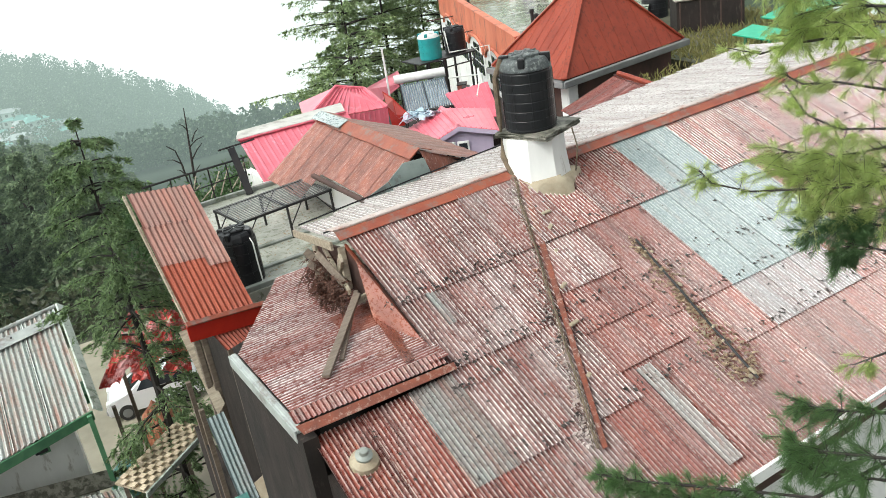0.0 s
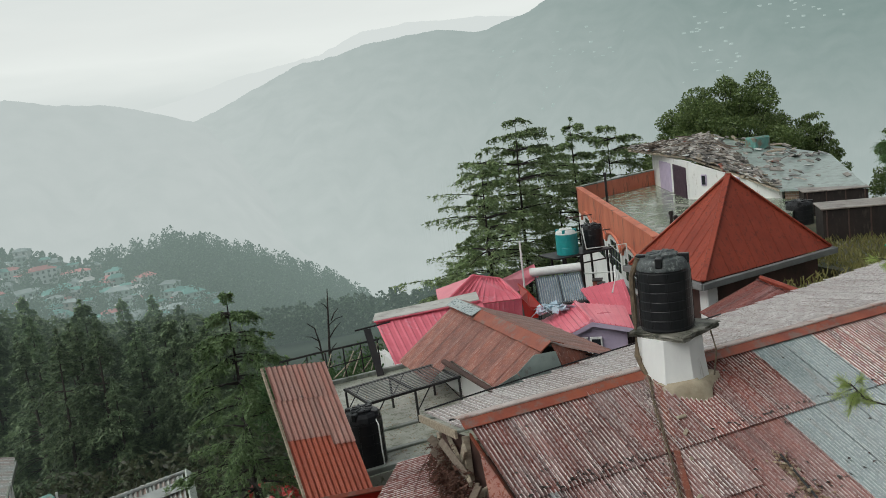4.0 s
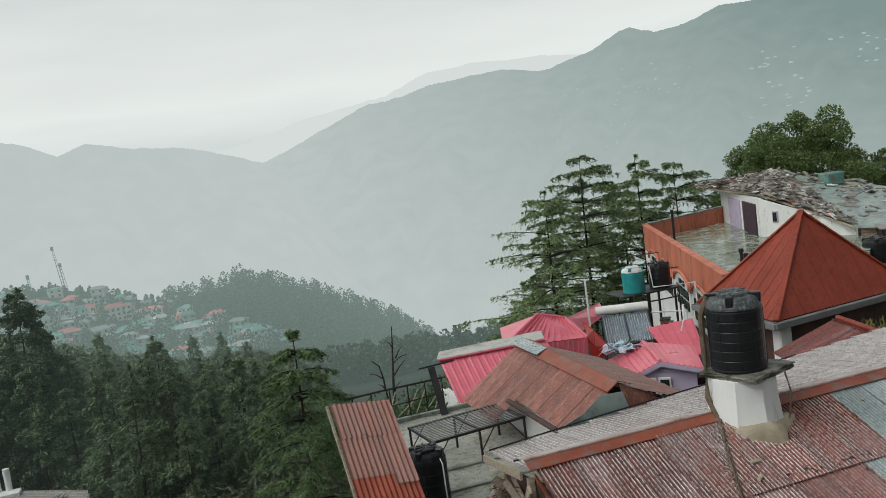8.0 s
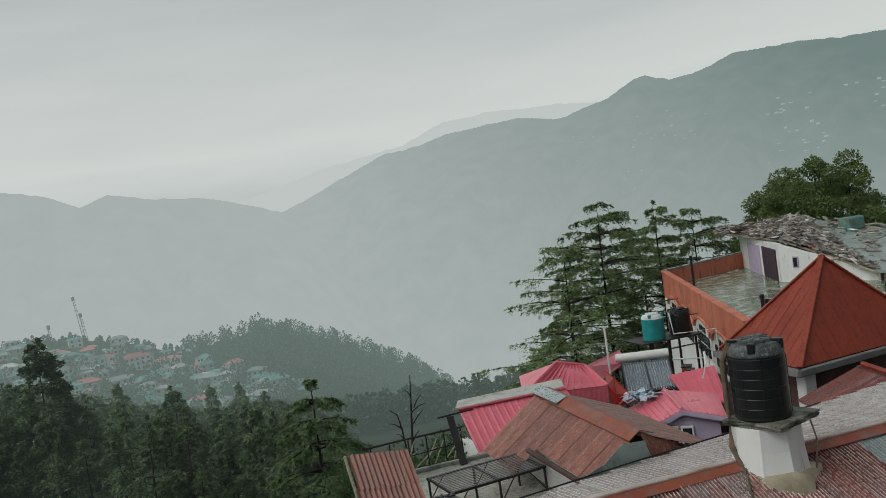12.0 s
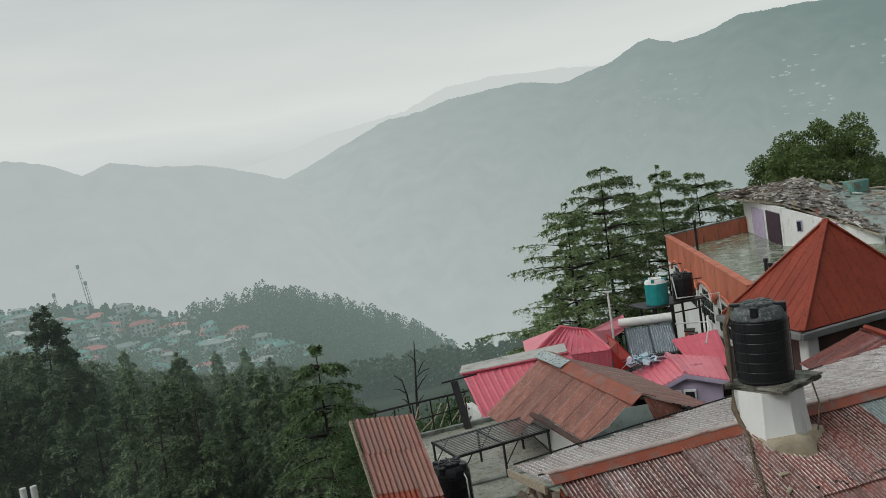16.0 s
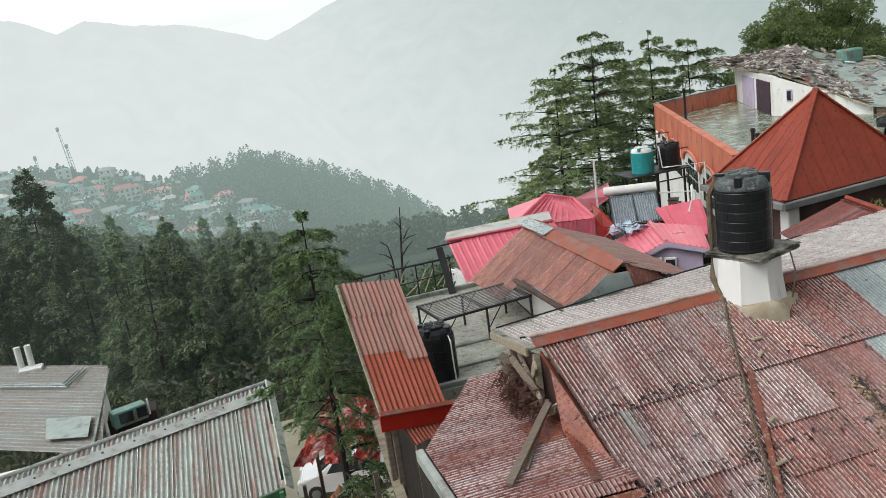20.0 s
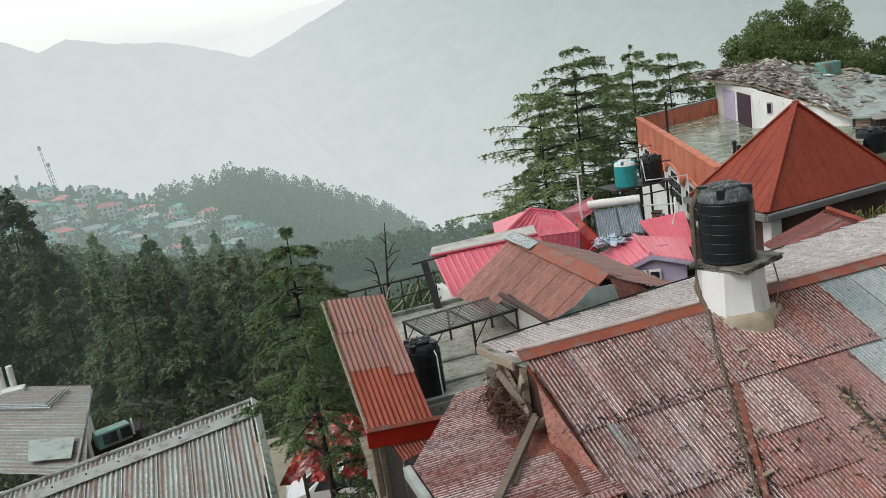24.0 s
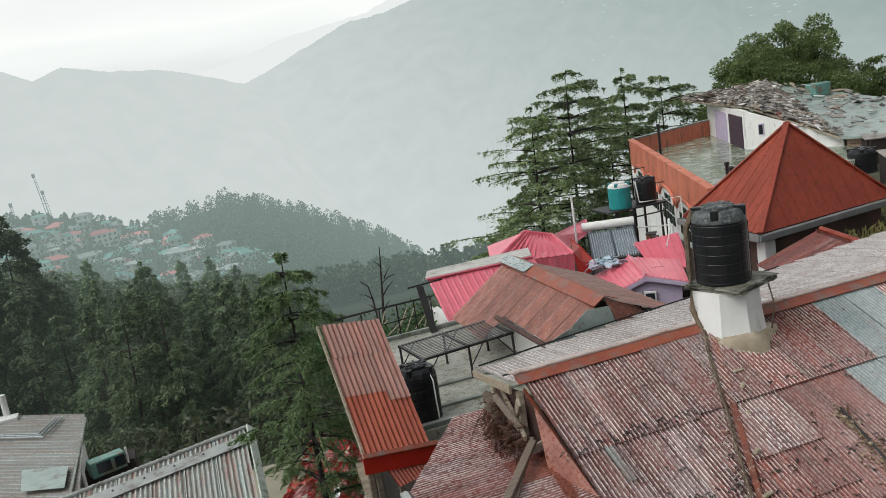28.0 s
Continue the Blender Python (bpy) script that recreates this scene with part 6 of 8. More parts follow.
for x, y, z, w_ in ((29.3, 21.3, 7.75, 4.6), (25.2, 20.3, 7.55, 1.3)):
    aw = thing("green_awning", "bright green tin awning among the trees", "awning", pose(x, y, z, 6, -4, 8), "green awnings")
    part("sheet", boxed((0, 0, 0), (w_, 1.4, 0.05), None, 0.01), "awning_green", aw)
    part("fascia", boxed((0, -0.72, -0.1), (w_, 0.04, 0.22)), "awning_green", aw)
    for px_ in (-w_ * 0.45, w_ * 0.45):
        part("post", boxed((px_, 0.2, -0.9), (0.08, 0.08, 1.8)), "green_paint", aw)

# ---- houses below ----
# house with big-ribbed grey sheets and green trim
gh = thing("green_trim_house", "low house with a grey ribbed sheet roof and green trim", "house")
q0, q1 = Vector((0.73, 25.04, 4.5)), Vector((-9.1, 21.85, 4.5))
rd = (q1 - q0).normalized()
fall = Vector((-0.18, -4.6, -1.15))
flen = fall.length
mG = basis_y((0, 0, 0), -rd, -fall)
skew = (mG.inverted().to_3x3() @ -rd)
step_ = 0.9 / skew.x
big = sheet_mesh("ribbed_sheet", 0.95, flen, "streak_tin", 0.1357, 0.028)
for v in big.vertices:
    v.co.y += v.co.x * skew.y / skew.x
for k in range(int((q1 - q0).length / step_) + 1):
    p = q0 + rd * (step_ * (k + 1))
    share("ribbed_sheet", big, gh, Matrix.Translation(p + Vector((0, 0, 0.005 * (k % 2)))) @ mG)
bk = Vector((0.4, 1.0, -0.3))
big2 = sheet_mesh("back_ribbed", 0.95, 1.6, "streak_tin", 0.19, 0.03)
for k in range(11):
    p = q0 + rd * (0.86 * k)
    share("back_ribbed", big2, gh, basis(p, -Vector((1, 0.3, 0)), -bk))
part("ridge_cap", slab(B(), [q0 + Vector((0.1, -0.85, -0.13)), q0 + Vector((0.1, -0.42, -0.02)), q1 + Vector((0, -0.42, -0.02)), q1 + Vector((0, -0.85, -0.13))], 0.02), "dull_cap", gh, "pale flat ridge capping")
part("ridge_roll", tube(B(), [q0 + Vector((0.1, 0.0, 0.03)), q1 + Vector((0, 0.0, 0.03))], 0.06, 8), "dull_cap", gh, "weathered ridge roll")
for k in range(12):
    c = q0.lerp(q1, (k + 0.5) / 12) + Vector((0, -0.62, -0.06))
    part("bolt", lathe(B(), [(0.03, 0), (0.03, 0.02), (0.01, 0.035)], 6, Matrix.Translation(c)), "black_metal", gh)
e0_ = q0 + fall
e1_ = q1 + fall
part("barge_board", slab(B(), [q0 + Vector((0.12, 0, 0.08)), q0 + Vector((0.3, 0, -0.1)), e0_ + Vector((0.3, -0.1, -0.1)), e0_ + Vector((0.12, -0.1, 0.08))], 0.06), "chipped_white", gh, "chipped white barge board")
part("fascia", boxed((0, 0, 0), ((e1_ - e0_).length, 0.06, 0.26), basis(e0_.lerp(e1_, 0.5) + Vector((0.1, 0.02, -0.16)), e0_ - e1_, (0, 1, 0)), 0.01), "green_paint", gh, "green eaves board")
part("wall", wall_rect(B(), (e0_ + Vector((-0.5, 0.7, 0))).xy, (e1_ + Vector((-0.5, 0.7, 0))).xy, -3, 3.2, -0.2), "white_wall", gh, "cream wall")
part("wall", wall_rect(B(), (0.2, 24.6), (0.05, 21.4), -3, 3.1, 0.2), "white_wall", gh)
win = part("window", boxed((-1.0, 20.72, 2.82), (0.95, 0.12, 0.48), pose(0, 0, 0)), "green_paint", gh, "green window frame")
part("pane", boxed((-1.0, 20.66, 2.82), (0.85, 0.06, 0.38)), "glass_dark", win)
part("post", boxed((0.55, 20.3, 0.3), (0.12, 0.12, 6.0), None, 0.01), "green_paint", gh, "green painted post")
part("plinth", slab(B(), [(0.62, 20.2, 1.2), (0.62, 20.45, 1.55), (-4.2, 19.3, 3.2), (-4.2, 19.0, 2.85)], 0.3), "mossy_slab", gh, "mossy stone plinth")
lowr = thing("low_shed", "low shed with a grey ribbed tin roof below the green-trimmed house", "shed")
mL = basis_y((0.6, 19.95, 1.22), (3, 0, -1.12), (-0.12, 1.5, 0.35))
for k in range(5):
    share("roof_sheet", sheet_mesh("shed_sheet", 0.98, 3.2, "streak_tin", 0.1225, 0.026), lowr, mL @ Matrix.Translation((-0.96 - 0.92 * k, 0, 0.004 * (k % 2))))
part("barge_board", boxed((0.08, -1.6, 0.0), (0.2, 3.3, 0.1), mL, 0.01), "chipped_white", lowr, "chipped white barge board")
part("edge_trim", boxed((0.2, -1.6, -0.08), (0.06, 3.3, 0.18), mL, 0.01), "green_paint", lowr, "green painted edge")
part("wall", wall_rect(B(), (0.55, 19.8), (0.75, 17.0), -3, 0.45, 0.2), "white_wall", lowr)
part("vent_box", boxed((0.75, 21.6, 3.3), (0.3, 0.8, 0.3), None, 0.02), "green_paint", gh)

# flat-pitched house with pipes
fh = thing("grey_house", "house with a stained grey tin roof and bent pipes", "house")
fo = Vector((-4.76, 34.97, 3.0))
for k in range(9):
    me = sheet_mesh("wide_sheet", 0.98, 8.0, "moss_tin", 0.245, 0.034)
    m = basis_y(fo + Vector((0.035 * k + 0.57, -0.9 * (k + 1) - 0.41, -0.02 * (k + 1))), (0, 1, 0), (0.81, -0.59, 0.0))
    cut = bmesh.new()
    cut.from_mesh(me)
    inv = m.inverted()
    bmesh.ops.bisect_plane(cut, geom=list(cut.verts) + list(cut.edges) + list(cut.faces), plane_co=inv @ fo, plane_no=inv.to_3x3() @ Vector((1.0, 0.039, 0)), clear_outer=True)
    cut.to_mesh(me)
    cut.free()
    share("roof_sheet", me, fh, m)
part("wall", wall_rect(B(), (-5.0, 34.8), (-4.75, 27.6), -3, 2.75, 0.2), "white_wall", fh, "dirty white wall")
part("wall", wall_rect(B(), (-4.75, 27.8), (-11, 27.8), -3, 2.6, -0.2), "white_wall", fh)
part("edge_board", boxed((-4.72, 31.2, 2.86), (0.08, 7.4, 0.2), pose(0, 0, 0), 0.01), "concrete", fh)
for k in range(3):
    part("pipe", tube(B(), [(-11, 37.3 - k * 0.25, 3.08), (-6.3 + k * 0.1, 33.9 - k * 0.25, 3.08), (-5.9 + k * 0.16, 35.2, 3.1)], 0.035, 6), "grey_tin", fh, "pale bent pipe")
for k in range(2):
    part("flue", tube(B(), [(-8.3 + k * 0.4, 37.2, 2.8), (-8.3 + k * 0.4, 37.2, 4.0)], 0.13, 10), "white_plastic", fh, "white flue pipe")
part("box", boxed((-7.9, 36.9, 3.02), (0.9, 0.6, 0.2), None, 0.02), "white_plastic", fh)
part("skylight_strip", boxed((-9.4, 30.8, 3.05), (0.35, 6.0, 0.12), pose(0, 0, 0), 0.02), "grey_tin", fh)
part("cover", boxed((-8.6, 29.6, 2.98), (0.5, 0.7, 0.16), pose(0, 0, 0, 0, 0, 30), 0.03), "mortar", fh, "sand-coloured cover")
part("patch_sheet", slab(B(), [(-6.5, 30.57, 3.04), (-6.3, 28.72, 3.0), (-4.93, 28.1, 2.99), (-4.95, 29.85, 3.02)], 0.012), "sheet_grey", fh, "pale green patch sheet")
tb = thing("teal_dormer", "small teal painted window bay", "window bay", pose(-3.88, 30.75, 2.2, 0, 0, 21))
part("frame", boxed((0, 0, 0.2), (1.22, 0.5, 0.58), None, 0.02), "grey_green", tb)
for x, w_ in ((-0.16, 0.5), (0.4, 0.36)):
    part("pane", boxed((x, -0.25, 0.22), (w_, 0.04, 0.38)), "glass_dark", tb)
part("gutter", tube(B(), [(0.68, -0.2, 0.6), (0.68, -0.2, 0.0)], 0.04, 6), "white_plastic", tb)
tagged(finish("dormer_wall", boxed((-3.8, 31.3, -0.3), (1.7, 1.0, 5.2)), "dark_wall"), "dark wall under the teal bay", "wall", kind="structure")

# yard with the car
tagged(finish("yard_pavement", slab(B(), [(-3.0, 20.5, -2.45), (2.4, 20.5, -2.45), (9, 22, -2.4), (8.6, 37.5, -2.4), (0.5, 37.8, -2.4), (-1, 30, -2.45)], 0.3), "sand"), "wet sandy yard between the houses", "pavement", kind="structure")
car = thing("parked_car", "white hatchback parked in the wet yard", "car", pose(3.3, 30.2, -2.42, 0, 0, -12))
bd = B()
prof = [(-1.75, 0.25), (-1.78, 0.62), (-1.6, 0.86), (-0.95, 0.95), (-0.3, 1.42), (1.1, 1.45), (1.62, 1.0), (1.75, 0.85), (1.75, 0.25)]
vl_ = [[bd.verts.new((x, s * (0.78 if z < 1.0 else 0.6), z)) for x, z in prof] for s in (-1, 1)]
for i in range(len(prof)):
    j = (i + 1) % len(prof)
    bd.faces.new((vl_[0][i], vl_[0][j], vl_[1][j], vl_[1][i]))
bd.faces.new(vl_[0][::-1])
bd.faces.new(vl_[1])
bmesh.ops.bevel(bd, geom=list(bd.edges), offset=0.05, segments=2, affect="EDGES")
part("body", bd, "car_white", car)
part("windscreen", slab(B(), [(-0.93, -0.55, 0.98), (-0.93, 0.55, 0.98), (-0.36, 0.5, 1.38), (-0.36, -0.5, 1.38)][::-1], 0.02), "glass_dark", car)
for s in (-1, 1):
    part("side_window", slab(B(), [(-0.6, s * 0.75, 1.02), (1.3, s * 0.75, 1.02), (0.95, s * 0.63, 1.38), (-0.3, s * 0.63, 1.38)], 0.03), "glass_dark", car)
    for x in (-1.1, 1.15):
        wh = part("wheel", lathe(B(), [(0.29, -0.09), (0.31, -0.05), (0.31, 0.05), (0.29, 0.09)], 18, pose(x, s * 0.74, 0.3, 90)), "tyre", car)
        part("rim", lathe(B(), [(0.18, -0.1), (0.18, 0.1), (0.05, 0.105)], 12, pose(x, s * 0.745, 0.3, 90)), "grey_paint", wh)
    part("headlight", boxed((-1.7, s * 0.55, 0.72), (0.12, 0.3, 0.15), None, 0.03), "white_plastic", car)
part("bumper", boxed((-1.76, 0, 0.42), (0.12, 1.4, 0.2), None, 0.03), "grey_paint", car)

tp = B()
gn = 52
grid_ = [[None] * gn for _ in range(gn)]
for i in range(gn):
    for j in range(gn):
        u, v = i / (gn - 1), j / (gn - 1)
        p = Vector((1.03, 22.0, 3.04)).lerp(Vector((3.45, 22.0, 2.47)), u).lerp(Vector((2.6, 23.2, 4.5)).lerp(Vector((4.0, 23.2, 4.2)), u), v)
        p += Vector((0.3, -0.5, 0.8)) * (0.35 * noise.noise(Vector((u * 5, v * 5, 1))) + 0.3 * abs(noise.noise(Vector((u * 9 + v * 4, v * 13, 4)))) + 0.1 * abs(noise.noise(Vector((u * 25, v * 30, 2)))))
        grid_[i][j] = tp.verts.new(p)
for i in range(gn - 1):
    for j in range(gn - 1):
        if noise.noise(Vector((i * 0.11, j * 0.13, 9))) < 0.34:
            tp.faces.new((grid_[i][j], grid_[i + 1][j], grid_[i + 1][j + 1], grid_[i][j + 1]))
tarp = material("red_tarp", (0.58, 0.075, 0.06), (0.44, 0.04, 0.035), 0.3, 0.0, 3.0, bump=0.6, fine=6, wear=(0.68, 0.36, 0.36), wear_amount=0.45, wear_scale=3.0)
tagged(finish("red_tarpaulin", tp, tarp), "crumpled red tarpaulin roof behind a tree", "tarpaulin")
shk = thing("tarp_shelter", "rough timber frame carrying the red tarpaulin", "shelter")
for x, y in ((1.2, 21.4), (3.9, 21.4), (1.8, 22.8), (4.4, 22.8)):
    part("post", boxed((x, y, 0.0), (0.1, 0.1, 5.4 if y < 22 else 8.2)), "wood", shk)
tl = thing("tiled_lean_to", "lean-to roof of cream tiles in rows", "shed")
tm = basis((1.05, 18.2, 2.08), (0.8, 0.6, 0.03), (-0.5, 0.8, 0.12))
tile = sl_me[0].copy()
tile.materials.clear()
cream = material("cream_tile", (0.66, 0.56, 0.42), (0.5, 0.4, 0.28), 0.5, vary=0.15)
tile.materials.append(cream)
for i in range(15):
    for j in range(6):
        if (i + j) % 2 == 0:
            share("tile", tile, tl, tm @ Matrix.Translation((i * 0.16, j * 0.14, 0.02)) @ Matrix.Diagonal((0.31, 0.4, 0.9, 1)))
part("deck", boxed((1.16, 0.36, -0.06), (2.46, 0.9, 0.05), tm), "mortar", tl)
part("edge_board", boxed((1.16, -0.12, -0.12), (2.5, 0.06, 0.16), tm, 0.008), "chipped_white", tl, "peeling white edge board")
for c in ((0.1, 0), (2.2, 0), (0.1, 0.7), (2.2, 0.7)):
    p = tm @ Vector((c[0], c[1], -0.05))
    part("post", boxed((p.x, p.y, (p.z - 2.5) / 2), (0.1, 0.1, p.z + 2.5)), "wood", tl)
heap = B()
hv_ = [[heap.verts.new((2.05 + 1.6 * i / 17 + 0.15 * noise.noise(Vector((i, j, 2))), 26.4 + 1.6 * j / 17, -2.35 + 1.5 * max(0, 1 - ((i - 8.5) / 9) ** 2 - ((j - 8.5) / 9) ** 2) ** 0.5 + 0.22 * noise.noise(Vector((i * 0.5, j * 0.5, 7))))) for j in range(18)] for i in range(18)]
for i in range(17):
    for j in range(17):
        heap.faces.new((hv_[i][j], hv_[i + 1][j], hv_[i + 1][j + 1], hv_[i][j + 1]))
cloth = material("orange_cloth", (0.4, 0.15, 0.07), (0.27, 0.1, 0.06), 0.6, 0.0, 2.0, bump=0.4, fine=10)
tagged(finish("orange_cover", heap, cloth), "faded orange-brown cover thrown over a mound in the yard", "cover")
cl = thing("lean_to", "grey-green tin sheets over a narrow alley", "shed")
part("plank", slab(B(), [(2.1, 13.47, 7.74), (2.2, 12.73, 6.38), (2.37, 12.78, 6.51), (2.25, 13.45, 7.75)], 0.04), "bleached_wood", cl, "pale weathered plank")
share("roof_sheet", sheet_mesh("alley_sheet", 0.3, 1.55, "grey_tin"), cl, basis((2.0, 12.74, 6.4), (1, 0, 0), (-0.1, 0.85, 1.2)))
part("teal_sheet", slab(B(), [(1.9, 11.9, 5.3), (1.95, 11.4, 4.5), (2.2, 11.4, 4.5), (2.15, 11.9, 5.3)], 0.02), "teal_sheet", cl, "faded teal sheet")
part("sand_board", slab(B(), [(2.3, 11.9, 5.4), (2.35, 11.3, 4.4), (2.6, 11.3, 4.4), (2.55, 11.9, 5.5)], 0.03), "mortar", cl, "ochre stained board")
for x, y in ((2.25, 13.0), (2.2, 14.3), (2.3, 15.5)):
    part("post", boxed((x, y, 1.4), (0.09, 0.09, 8.6)), "wood", cl)
part("wall", boxed((2.35, 14.6, 0.6), (0.15, 3.4, 7.2)), "dark_wall", cl)
mc = thing("motor_scooter", "teal scooter under a cover in the yard", "scooter", pose(1.15, 25.2, -2.42, 0, 0, 30))
part("cover", lathe(B(), [(0.55, 0.1), (0.6, 0.4), (0.5, 0.8), (0.25, 1.05), (0.05, 1.1)], 12), "teal_sheet", mc, "teal cover")
for x in (-0.5, 0.5):
    part("wheel", lathe(B(), [(0.2, -0.05), (0.22, 0), (0.2, 0.05)], 14, pose(x, 0, 0.22, 90)), "tyre", mc)

# ---- trees ----
def quads_mesh(name, centers, along, across, mat):
    """One mesh of many small lens-shaped leaves: centre, half-length vector and half-width vector of each."""
    n = len(centers)
    v = np.empty((n, 4, 3))
    v[:, 0], v[:, 1] = centers - along, centers - across
    v[:, 2], v[:, 3] = centers + along, centers + across
    me = bpy.data.meshes.new(name)
    me.vertices.add(n * 4)
    me.vertices.foreach_set("co", v.reshape(-1).astype(np.float32))
    me.loops.add(n * 4)
    me.loops.foreach_set("vertex_index", np.arange(n * 4, dtype=np.int32))
    me.polygons.add(n)
    me.polygons.foreach_set("loop_start", np.arange(0, n * 4, 4, dtype=np.int32))
    me.update(calc_edges=True)
    me.materials.append(M[mat] if isinstance(mat, str) else mat)
    return me


def unit(a):
    return a / (np.linalg.norm(a, axis=-1, keepdims=True) + 1e-9)


def conifer(seed, h, rad, limbs=60, per=150, leaf=0.12, mat="needles", bare=0.12, flat_top=False, droop=0.18, taper=0.62, ratio=0.3, fan=1.0, clump=0.45, most=1.0):
    """Meshes of a deodar: a tapered trunk, limbs in uneven tiers, and on each limb a flat fan of side twigs clothed in needle tufts."""
    g = np.random.default_rng(seed)
    tb_ = B()
    bend = g.normal(0, 0.01 * h, 2)
    spine = [Vector((bend[0] * math.sin(s * 3), bend[1] * math.sin(s * 2.4), h * s)) for s in np.linspace(0, 0.99, 9)]
    tube(tb_, spine, 0.012 * h, 7, 0.012)
    cs, al, ac = [], [], []
    tiers = np.sort(np.concatenate([g.uniform(bare, 0.99, limbs), g.uniform(0.86, 0.995, limbs // 9)]))
    steps = 24 if not flat_top else 17
    tiers = np.round(tiers * steps) / steps * clump + tiers * (1 - clump)
    for s in tiers:
        az = g.uniform(0, 2 * math.pi)
        if flat_top:
            shape = min(1, max(0.02, 1.03 - s) * 4) ** 0.5 * (0.8 if s > 0.6 else g.uniform(0.4, 0.9))
        else:
            shape = min((1 - s) ** taper, 0.03 + 3.8 * (1 - s), most)
        L = max(0.16, rad * shape * g.uniform(0.58, 1.15))
        base = np.array([bend[0] * math.sin(s * 3), bend[1] * math.sin(s * 2.4), h * s])
        d = np.array([math.cos(az), math.sin(az), 0.0])
        side = np.array([-d[1], d[0], 0.0])
        rise = g.uniform(0.02, 0.3) * L

        def along(t):
            q = base + np.outer(t * L, d)
            q[:, 2] += rise * t - droop * L * t ** 2.2 * 1.6
            return q

        tube(tb_, [Vector(p) for p in along(np.linspace(0, 0.96, 5))], 0.009 * L + 0.018, 4, 0.008)
        nb = int(9 + 9 * L / rad)
        tw = np.sort(g.uniform(0.16 + 0.2 * min(1, L / 4), 0.98, nb))
        hand = np.where(np.arange(nb) % 2 == 0, 1.0, -1.0)
        reach = fan * L * (0.07 + 0.33 * np.sin(np.clip(tw * 1.15 + 0.12, 0, 1) * math.pi) ** 0.8) * g.uniform(0.6, 1.15, nb)
        lean_ = g.uniform(0.5, 1.0, nb)
        sag = g.uniform(0.1, 0.8, nb)
        k = int(per * min(0.25 + L / rad, 0.03 + 2.2 * L / rad))
        j = g.integers(0, nb, k)
        own = g.random(k) < 0.22
        u = np.where(own, 0.0, g.uniform(0.08, 1.04, k))
        t = np.where(own, g.uniform(0.4, 1.03, k), tw[j])
        pc = along(t)
        run = d[None] * lean_[j][:, None] + side[None] * hand[j][:, None]
        run = unit(run)
        pc += run * (reach[j] * u)[:, None]
        pc[:, 2] -= sag[j] * reach[j] * u ** 2
        pc[:, 2] -= np.where(g.random(k) < 0.45, np.abs(g.normal(0, 1.3, k)), 0.0) * leaf
        pc += g.normal(0, 1, (k, 3)) * np.array([0.3, 0.3, 0.3]) * leaf
        head = np.where(own[:, None], d[None], run)
        a = unit(head + g.normal(0, 0.45, (k, 3)) - np.outer(np.abs(g.normal(0, 0.35, k)), [0, 0, 1.0]))
        w = unit(np.cross(a, np.array([0, 0, 1.0]) + g.normal(0, 0.5, (k, 3))))
        ln = leaf * g.uniform(0.5, 1.35, k)[:, None]
        cs.append(pc)
        al.append(a * ln)
        ac.append(w * ln * ratio)
    tm_ = bpy.data.meshes.new("trunk")
    tb_.to_mesh(tm_)
    tb_.free()
    tm_.materials.append(M["far_bark" if mat == "far_needles" else "bark"])
    return tm_, quads_mesh("crown", np.concatenate(cs), np.concatenate(al), np.concatenate(ac), mat)


def plant(name, meshes, m, label, category="tree", group=""):
    t = thing(name, label, category, m, group)
    share("trunk", meshes[0], t)
    share("crown", meshes[1], t)
    return t


# the stand of deodars behind the orange house
for k, (x, y, top, h, rad, flat_) in enumerate(((23.0, 50.0, 11.0, 17, 8.2, False), (26.7, 51.6, 12.8, 17.5, 5.2, True), (31.8, 53.3, 12.4, 16.5, 5.6, False), (35.2, 53.6, 11.3, 15.5, 4.6, True), (24.7, 54.5, 8.6, 14, 4.0, False), (29.0, 56.5, 10.2, 15, 4.2, False), (20.8, 48.5, 5.2, 10, 5.6, False), (33.2, 58.0, 10.2, 14, 4.4, True))):
    plant("deodar_tree", conifer(40 + k, h, rad, 100 if k else 145, 340 if k else 290, 0.13, "needles", 0.05, flat_, 0.12, 0.52, 0.29, 0.85, 0.8), pose(x, y, top - h), "dark green deodar with flat layered limbs", group="deodars behind the orange house")
# nearer conifers on the slope
plant("deodar_tree", conifer(61, 13.0, 3.6, 135, 600, 0.066, "deodar", 0.1, droop=0.2, taper=0.53, ratio=0.24, fan=0.75, clump=0.6, most=0.5), pose(2.32, 20.37, -2.6), "tall drooping deodar in front of the red tarpaulin")
plant("deodar_tree", conifer(64, 18, 6.2, 110, 260, 0.22, "far_needles", 0.1, taper=0.55, ratio=0.36), pose(-12.6, 73.7, 8.4 - 18), "tall dark deodar above the wood")
plant("deodar_tree", conifer(65, 17, 2.9, 50, 140, 0.22, "far_needles", 0.2), pose(-10.1, 78.7, 4.2 - 17, 0, -6), "thin leaning conifer above the wood")
plant("deodar_tree", conifer(66, 17, 4.2, 90, 240, 0.2, "far_needles", 0.1, droop=0.42, taper=0.35, ratio=0.36), pose(-3.2, 79.0, 1.8 - 17), "narrow conifer above the wood")
for az, top_el, r, seed_ in ((90.0, -9.1, 150, 67), (88.2, -9.3, 165, 68), (86.6, -10.2, 140, 69), (95.6, -8.0, 130, 63)):
    plant("deodar_tree", conifer(seed_, 25, 4.6, 90, 190, 0.3, "far_needles", 0.05, droop=0.34, taper=0.5, ratio=0.4), pose(r * math.cos(radians(az)), r * math.sin(radians(az)), 14 + r * math.tan(radians(top_el)) - 25), "misty conifer rising above the wood")
